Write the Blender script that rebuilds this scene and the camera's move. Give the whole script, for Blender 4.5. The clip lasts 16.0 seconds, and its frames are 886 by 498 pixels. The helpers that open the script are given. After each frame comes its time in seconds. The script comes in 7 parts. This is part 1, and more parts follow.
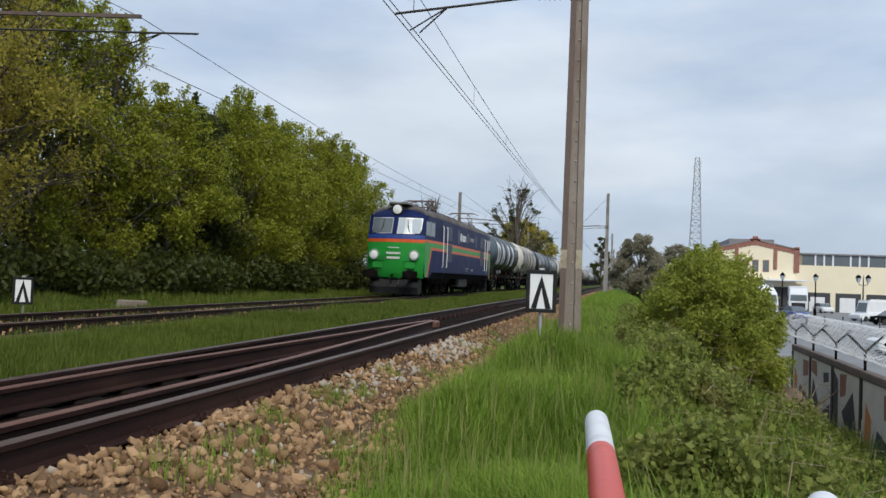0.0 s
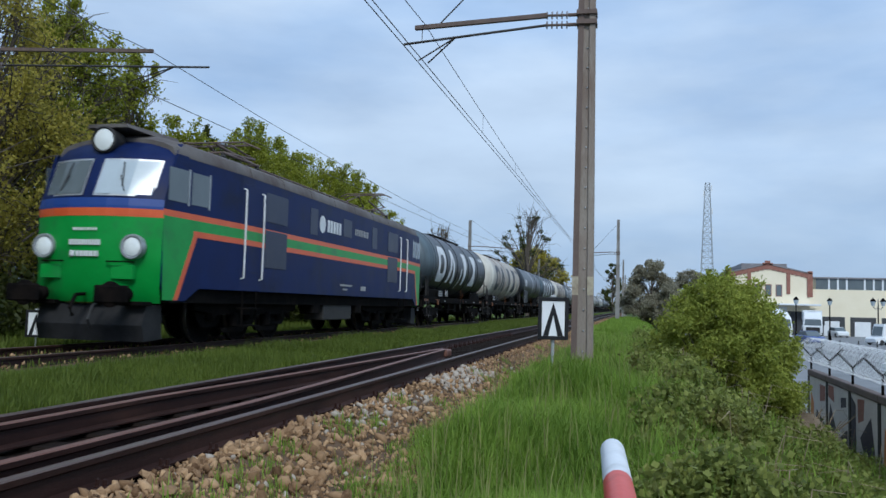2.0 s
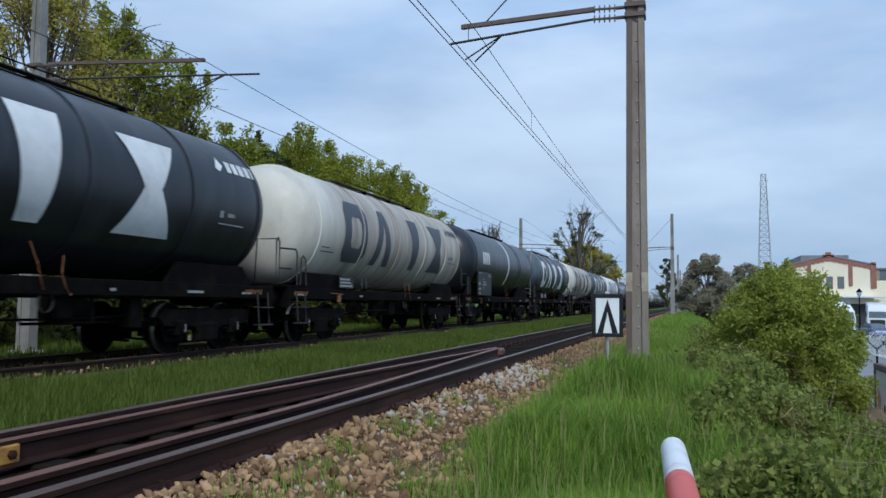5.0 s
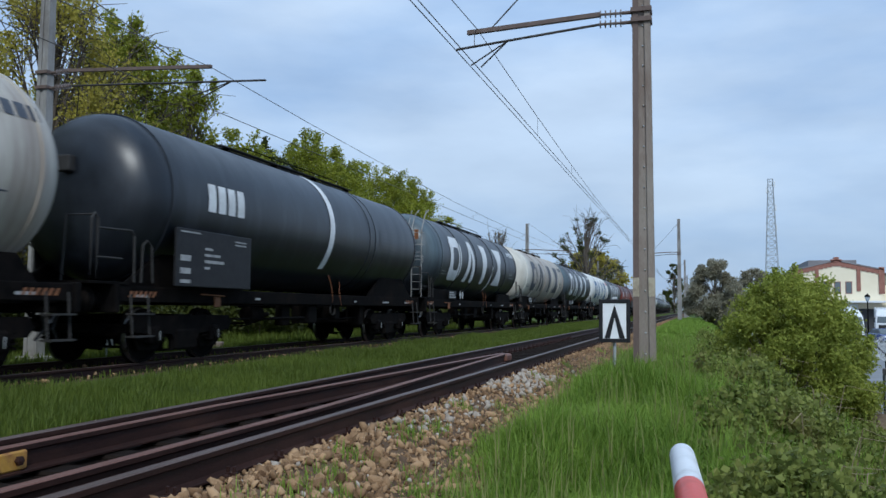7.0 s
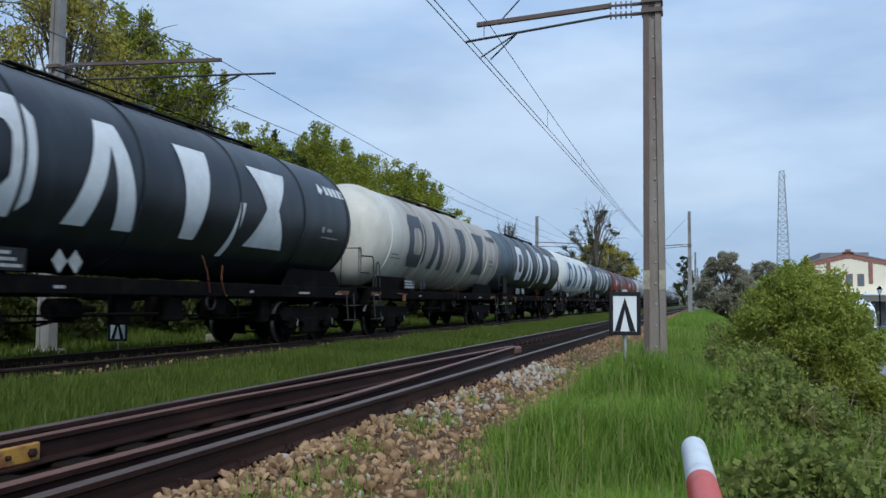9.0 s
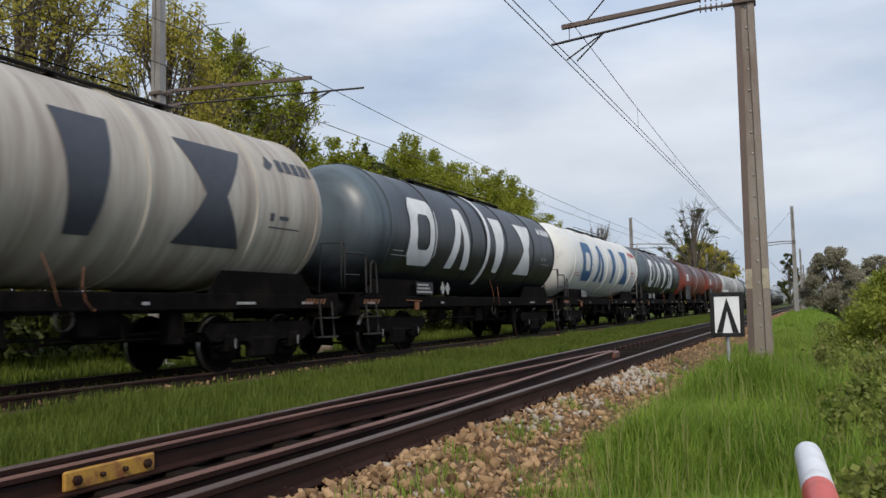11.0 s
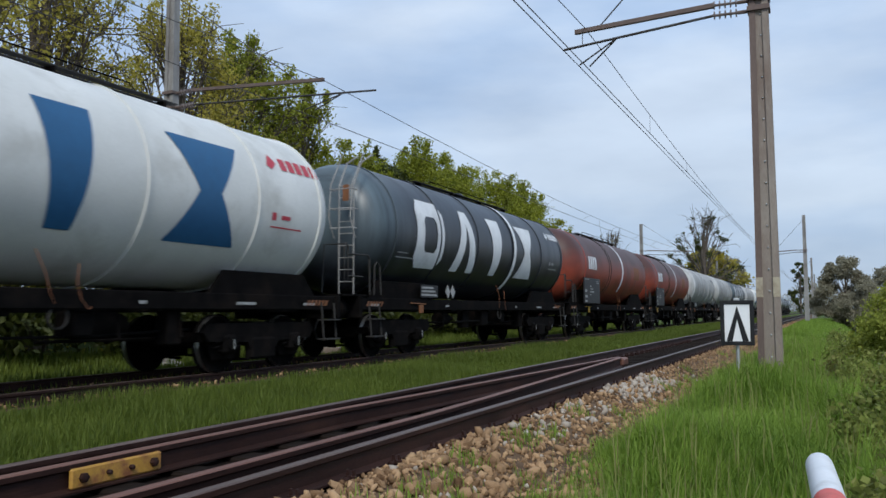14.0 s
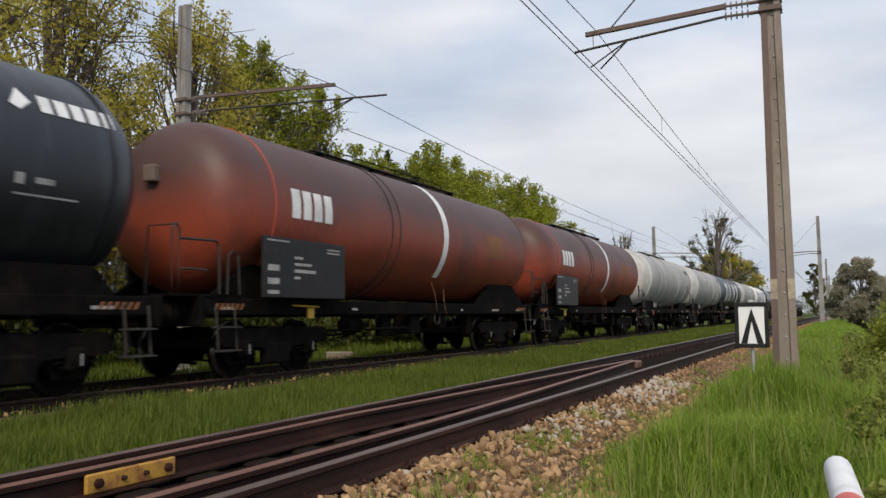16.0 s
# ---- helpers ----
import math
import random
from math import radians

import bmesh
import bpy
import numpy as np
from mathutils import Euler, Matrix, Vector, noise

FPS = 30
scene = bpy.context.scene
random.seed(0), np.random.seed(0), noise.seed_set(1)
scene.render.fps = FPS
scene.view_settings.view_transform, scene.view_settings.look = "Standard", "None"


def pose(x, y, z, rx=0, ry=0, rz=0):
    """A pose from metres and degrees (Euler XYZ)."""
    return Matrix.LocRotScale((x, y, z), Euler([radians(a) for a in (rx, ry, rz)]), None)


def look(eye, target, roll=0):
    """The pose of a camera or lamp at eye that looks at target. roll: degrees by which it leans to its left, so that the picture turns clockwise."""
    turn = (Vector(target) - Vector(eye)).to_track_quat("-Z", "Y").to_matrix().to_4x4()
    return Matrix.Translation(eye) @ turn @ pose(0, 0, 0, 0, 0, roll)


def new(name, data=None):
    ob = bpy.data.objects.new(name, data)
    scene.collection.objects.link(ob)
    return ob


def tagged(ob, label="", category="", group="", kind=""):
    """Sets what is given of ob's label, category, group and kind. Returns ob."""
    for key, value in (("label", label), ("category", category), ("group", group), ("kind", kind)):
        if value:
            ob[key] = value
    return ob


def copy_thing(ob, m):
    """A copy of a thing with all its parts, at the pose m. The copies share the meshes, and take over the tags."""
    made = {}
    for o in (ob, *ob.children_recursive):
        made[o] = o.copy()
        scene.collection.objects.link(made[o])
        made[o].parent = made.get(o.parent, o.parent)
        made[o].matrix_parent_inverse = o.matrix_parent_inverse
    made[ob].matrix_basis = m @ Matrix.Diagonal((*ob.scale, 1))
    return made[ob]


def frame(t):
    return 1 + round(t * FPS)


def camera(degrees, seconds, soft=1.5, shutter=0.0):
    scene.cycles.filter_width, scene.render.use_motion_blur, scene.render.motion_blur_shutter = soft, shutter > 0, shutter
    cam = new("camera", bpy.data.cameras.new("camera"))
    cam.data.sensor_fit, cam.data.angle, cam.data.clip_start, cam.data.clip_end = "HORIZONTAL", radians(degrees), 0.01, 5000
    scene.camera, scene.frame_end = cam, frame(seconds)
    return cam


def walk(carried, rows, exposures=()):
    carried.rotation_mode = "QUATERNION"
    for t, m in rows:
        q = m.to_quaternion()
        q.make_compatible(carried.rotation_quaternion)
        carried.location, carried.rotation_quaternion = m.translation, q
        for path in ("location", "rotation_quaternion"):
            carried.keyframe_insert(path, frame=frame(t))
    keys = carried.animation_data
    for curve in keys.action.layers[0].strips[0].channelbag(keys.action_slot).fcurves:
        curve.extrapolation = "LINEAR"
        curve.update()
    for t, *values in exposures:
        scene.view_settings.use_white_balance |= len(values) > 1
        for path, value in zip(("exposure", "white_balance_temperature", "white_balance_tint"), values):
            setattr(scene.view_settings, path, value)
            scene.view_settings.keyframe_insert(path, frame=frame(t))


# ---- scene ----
# camera: it stands beside the line and pans a little, held in the hand
EYE = Vector((0.0, 0.0, 0.864))
TURNS = [
    (0.0, 12.05, 1.93, -2.18),
    (0.5, 12.24, 2.57, -1.70),
    (1.0, 12.36, 3.19, -1.55),
    (1.5, 12.62, 3.72, -1.42),
    (2.0, 12.85, 3.87, -1.54),
    (2.5, 12.90, 3.77, -1.73),
    (3.0, 13.23, 3.36, -1.52),
    (3.5, 13.50, 3.13, -1.18),
    (4.0, 13.85, 3.43, -1.02),
    (4.5, 14.98, 3.53, -0.97),
    (5.0, 16.40, 3.76, -0.49),
    (7.3, 16.84, 4.15, -0.42),
    (7.5, 16.73, 3.74, -0.45),
    (8.0, 17.24, 3.36, -0.66),
    (8.5, 17.77, 3.59, -0.37),
    (9.0, 17.51, 3.64, -0.38),
    (9.5, 19.73, 3.72, 0.30),
    (9.7, 21.44, 3.60, 0.38),
    (11.8, 24.28, 4.53, 1.02),
    (12.0, 24.36, 4.64, 0.91),
    (12.5, 24.21, 4.61, 0.74),
    (13.0, 24.57, 4.11, 0.59),
    (13.5, 24.68, 3.89, 0.33),
    (14.0, 24.58, 4.43, 0.27),
    (14.5, 24.65, 4.60, 0.60),
    (15.0, 24.83, 4.62, 0.84),
    (15.5, 25.43, 4.65, 1.13),
    (16.0, 25.41, 4.71, 0.63)]
EXPOSURE = [(0.0, 0.15, 6850, 9), (0.4, 0.05, 6050, 6), (0.9, 0.02, 5800, 5), (5.2, 0.02, 5750, 5), (9.5, 0.02, 5800, 5), (10.4, 0.1, 6300, 8),
            (11.5, 0.2, 7400, 13), (12.6, 0.2, 7300, 12), (13.0, 0.13, 6700, 9), (13.4, 0.08, 6250, 8), (15.1, 0.10, 6300, 8), (15.5, 0.22, 7000, 10), (16.0, 0.25, 7600, 13)]


def eye_pose(t, yaw, pitch, lean):
    eye = EYE + Vector((-0.0022 * t, 0.0036 * t, 0))
    y, p = radians(yaw), radians(pitch)
    ahead = Vector((-math.sin(y) * math.cos(p), math.cos(y) * math.cos(p), math.sin(p)))
    return look(eye, eye + ahead, -lean)


cam = camera(56.6, 16.0, 1.5, 0.2)
walk(cam, [(t, eye_pose(t, a, b, c)) for t, a, b, c in TURNS], EXPOSURE)

# ---- sky and light: bright overcast with a few blue rifts, the veiled sun behind the camera's right shoulder
world = bpy.data.worlds.new("world")
scene.world = world
world.use_nodes = True
wt = world.node_tree
wt.nodes.clear()


def wn(kind, **props):
    n = wt.nodes.new(kind)
    for k, v in props.items():
        n.inputs[k].default_value = v
    return n


w_out, w_bg = wn("ShaderNodeOutputWorld"), wn("ShaderNodeBackground", Strength=0.099)
w_sky = wn("ShaderNodeTexSky")
w_sky.sky_type, w_sky.sun_disc, w_sky.sun_elevation, w_sky.sun_rotation = "NISHITA", False, radians(43), radians(153)
w_co, w_map = wn("ShaderNodeTexCoord"), wn("ShaderNodeMapping", Scale=(1.0, 1.0, 3.2))
w_n1, w_n2 = wn("ShaderNodeTexNoise", Scale=1.7, Detail=7.0, Roughness=0.52), wn("ShaderNodeTexNoise", Scale=4.3, Detail=5.0, Roughness=0.5)
w_r1, w_r2 = wn("ShaderNodeValToRGB"), wn("ShaderNodeValToRGB")
w_r1.color_ramp.elements[0].position, w_r1.color_ramp.elements[0].color = 0.34, (3.9, 5.7, 8.7, 1)
w_r1.color_ramp.elements[1].position, w_r1.color_ramp.elements[1].color = 0.66, (7.9, 8.9, 10.4, 1)
w_r2.color_ramp.elements[0].position, w_r2.color_ramp.elements[0].color = 0.30, (0.80, 0.81, 0.83, 1)
w_r2.color_ramp.elements[1].position, w_r2.color_ramp.elements[1].color = 0.70, (1, 1, 1, 1)
w_mul = wn("ShaderNodeMix")
w_mul.data_type, w_mul.blend_type = "RGBA", "MULTIPLY"
w_mul.inputs[0].default_value = 1.0
w_mix = wn("ShaderNodeMix")
w_mix.data_type = "RGBA"
w_mix.inputs[0].default_value = 0.86
w_sep, w_hor, w_dim = wn("ShaderNodeSeparateXYZ"), wn("ShaderNodeMapRange"), wn("ShaderNodeMix")
w_hor.inputs["From Max"].default_value, w_hor.inputs["To Min"].default_value, w_hor.inputs["To Max"].default_value = 0.5, 0.80, 1.04
w_dim.data_type, w_dim.blend_type = "RGBA", "MULTIPLY"
w_dim.inputs[0].default_value = 1.0
for a, b in ((w_co.outputs["Generated"], w_sep.inputs[0]), (w_sep.outputs[2], w_hor.inputs["Value"]), (w_mix.outputs[2], w_dim.inputs[6]),
             (w_hor.outputs[0], w_dim.inputs[7]), (w_dim.outputs[2], w_bg.inputs[0]), (w_co.outputs["Generated"], w_map.inputs[0]), (w_map.outputs[0], w_n1.inputs[0]), (w_map.outputs[0], w_n2.inputs[0]),
             (w_n1.outputs[0], w_r1.inputs[0]), (w_n2.outputs[0], w_r2.inputs[0]), (w_r1.outputs[0], w_mul.inputs[6]),
             (w_r2.outputs[0], w_mul.inputs[7]), (w_sky.outputs[0], w_mix.inputs[6]), (w_mul.outputs[2], w_mix.inputs[7]),
             (w_bg.outputs[0], w_out.inputs[0])):
    wt.links.new(a, b)
sun = new("sun", bpy.data.lights.new("sun", "SUN"))
sun.data.energy, sun.data.angle, sun.data.color = 2.0, radians(14), (1.0, 0.95, 0.87)
sun.matrix_world = look((10, -20, 21), (0, 0, 0))


# ---- materials
def material(name, low, high=None, rough=0.6, metal=0.0, scale=6.0, fine=60.0, bump=0.15, dirt=None, dirt_at=0.62, dirt_scale=1.2,
             island=0.0, single=0.0, translucent=0.0, stretch=(1, 1, 1), coat=0.0, world_space=False, spec=0.5, soot=None, along=None):
    """Base colour between two tones on two scales of noise, dirt patches, relief, spread by island or by object."""
    m = bpy.data.materials.new(name)
    m.use_nodes = True
    nt = m.node_tree
    b = nt.nodes["Principled BSDF"]
    high = high or tuple(min(1, c * 1.25) for c in low)

    def node(kind, **props):
        n = nt.nodes.new(kind)
        for k, v in props.items():
            n.inputs[k].default_value = v
        return n

    def link(a, c):
        nt.links.new(a, c)
    co = node("ShaderNodeNewGeometry").outputs["Position"] if world_space else node("ShaderNodeTexCoord").outputs["Object"]
    mp = node("ShaderNodeMapping", Scale=stretch)
    link(co, mp.inputs[0])
    n1, n2 = node("ShaderNodeTexNoise", Scale=scale, Detail=5.0, Roughness=0.6), node("ShaderNodeTexNoise", Scale=fine, Detail=3.0)
    link(mp.outputs[0], n1.inputs[0]), link(mp.outputs[0], n2.inputs[0])
    add = node("ShaderNodeMath")
    add.operation = "MULTIPLY_ADD"
    add.inputs[1].default_value = 0.35
    link(n2.outputs[0], add.inputs[0]), link(n1.outputs[0], add.inputs[2])
    val = add.outputs[0]
    for amount, source in ((island, "Random Per Island"), (single, "Random")):
        if amount:
            src = node("ShaderNodeNewGeometry") if source == "Random Per Island" else node("ShaderNodeObjectInfo")
            k = node("ShaderNodeMath")
            k.operation = "MULTIPLY_ADD"
            k.inputs[1].default_value = amount
            link(src.outputs[source], k.inputs[0]), link(val, k.inputs[2])
            val = k.outputs[0]
    ramp = node("ShaderNodeMapRange")
    ramp.inputs["From Min"].default_value = 0.42
    ramp.inputs["From Max"].default_value = 0.92 + island + single
    link(val, ramp.inputs["Value"])
    mix = node("ShaderNodeMix")
    mix.data_type = "RGBA"
    mix.inputs[6].default_value, mix.inputs[7].default_value = (*low, 1), (*high, 1)
    link(ramp.outputs[0], mix.inputs[0])
    col = mix.outputs[2]
    if dirt:
        n3 = node("ShaderNodeTexNoise", Scale=dirt_scale, Detail=8.0, Roughness=0.65)
        link(mp.outputs[0], n3.inputs[0])
        r3 = node("ShaderNodeMapRange")
        r3.inputs["From Min"].default_value, r3.inputs["From Max"].default_value = dirt_at - 0.12, dirt_at + 0.12
        link(n3.outputs[0], r3.inputs["Value"])
        dm = node("ShaderNodeMix")
        dm.data_type = "RGBA"
        dm.inputs[7].default_value = (*dirt, 1)
        link(r3.outputs[0], dm.inputs[0]), link(col, dm.inputs[6])
        col = dm.outputs[2]
    if soot:
        # grime settled on the upper side, with a ragged lower edge
        z0, z1, tone = soot
        sep = node("ShaderNodeSeparateXYZ")
        link(co, sep.inputs[0])
        rag = node("ShaderNodeMath")
        rag.operation = "MULTIPLY_ADD"
        rag.inputs[1].default_value = 1.1
        link(n1.outputs[0], rag.inputs[0]), link(sep.outputs[2], rag.inputs[2])
        rs = node("ShaderNodeMapRange")
        rs.inputs["From Min"].default_value, rs.inputs["From Max"].default_value, rs.inputs["To Max"].default_value = z0 + 0.55, z1 + 0.55, 0.9
        link(rag.outputs[0], rs.inputs["Value"])
        sm = node("ShaderNodeMix")
        sm.data_type = "RGBA"
        sm.inputs[7].default_value = (*tone, 1)
        link(rs.outputs[0], sm.inputs[0]), link(col, sm.inputs[6])
        col = sm.outputs[2]
    if along:
        # a film that begins at a place along the body, in upright streaks: grime, and on black tank ends a painted
        # dusty sheen
        y0, y1, tone, amount, low_z = along
        sy = node("ShaderNodeSeparateXYZ")
        link(co, sy.inputs[0])
        ms2, ns = node("ShaderNodeMapping", Scale=(0.25, 2.6, 0.25)), node("ShaderNodeTexNoise", Scale=1.5, Detail=5.0, Roughness=0.6)
        link(co, ms2.inputs[0]), link(ms2.outputs[0], ns.inputs[0])
        ry, rn, mm = node("ShaderNodeMapRange"), node("ShaderNodeMapRange"), node("ShaderNodeMath")
        ry.inputs["From Min"].default_value, ry.inputs["From Max"].default_value, ry.inputs["To Max"].default_value = y0, y1, amount
        rn.inputs["From Min"].default_value, rn.inputs["From Max"].default_value, rn.inputs["To Min"].default_value = 0.34, 0.66, 0.35
        mm.operation = "MULTIPLY"
        link(sy.outputs[1], ry.inputs["Value"]), link(ns.outputs[0], rn.inputs["Value"])
        rz, mz = node("ShaderNodeMapRange"), node("ShaderNodeMath")
        rz.inputs["From Min"].default_value, rz.inputs["From Max"].default_value = low_z, low_z + 1.1
        mz.operation = "MULTIPLY"
        link(sy.outputs[2], rz.inputs["Value"]), link(ry.outputs[0], mz.inputs[0]), link(rz.outputs[0], mz.inputs[1])
        link(mz.outputs[0], mm.inputs[0]), link(rn.outputs[0], mm.inputs[1])
        am = node("ShaderNodeMix")
        am.data_type = "RGBA"
        am.inputs[7].default_value = (*tone, 1)
        link(mm.outputs[0], am.inputs[0]), link(col, am.inputs[6])
        col = am.outputs[2]
    link(col, b.inputs["Base Color"])
    b.inputs["Specular IOR Level"].default_value = spec
    rr = node("ShaderNodeMapRange")
    rr.inputs["To Min"].default_value, rr.inputs["To Max"].default_value = max(0.05, rough - 0.1), min(1, rough + 0.12)
    link(n1.outputs[0], rr.inputs["Value"]), link(rr.outputs[0], b.inputs["Roughness"])
    b.inputs["Metallic"].default_value = metal
    b.inputs["Coat Weight"].default_value = coat
    if bump:
        bp = node("ShaderNodeBump", Strength=bump, Distance=0.02)
        link(add.outputs[0], bp.inputs["Height"]), link(bp.outputs[0], b.inputs["Normal"])
    if translucent:
        tr, ms = node("ShaderNodeBsdfTranslucent"), node("ShaderNodeMixShader", Fac=translucent)
        link(col, tr.inputs[0]), link(b.outputs[0], ms.inputs[1]), link(tr.outputs[0], ms.inputs[2])
        link(ms.outputs[0], nt.nodes["Material Output"].inputs[0])
    return m


def glass(name, tint, rough=0.03):
    """A dark pane that mirrors the sky."""
    return material(name, tint, tuple(min(1, c * 1.3) for c in tint), rough=rough, bump=0, scale=0.7, coat=0.15)


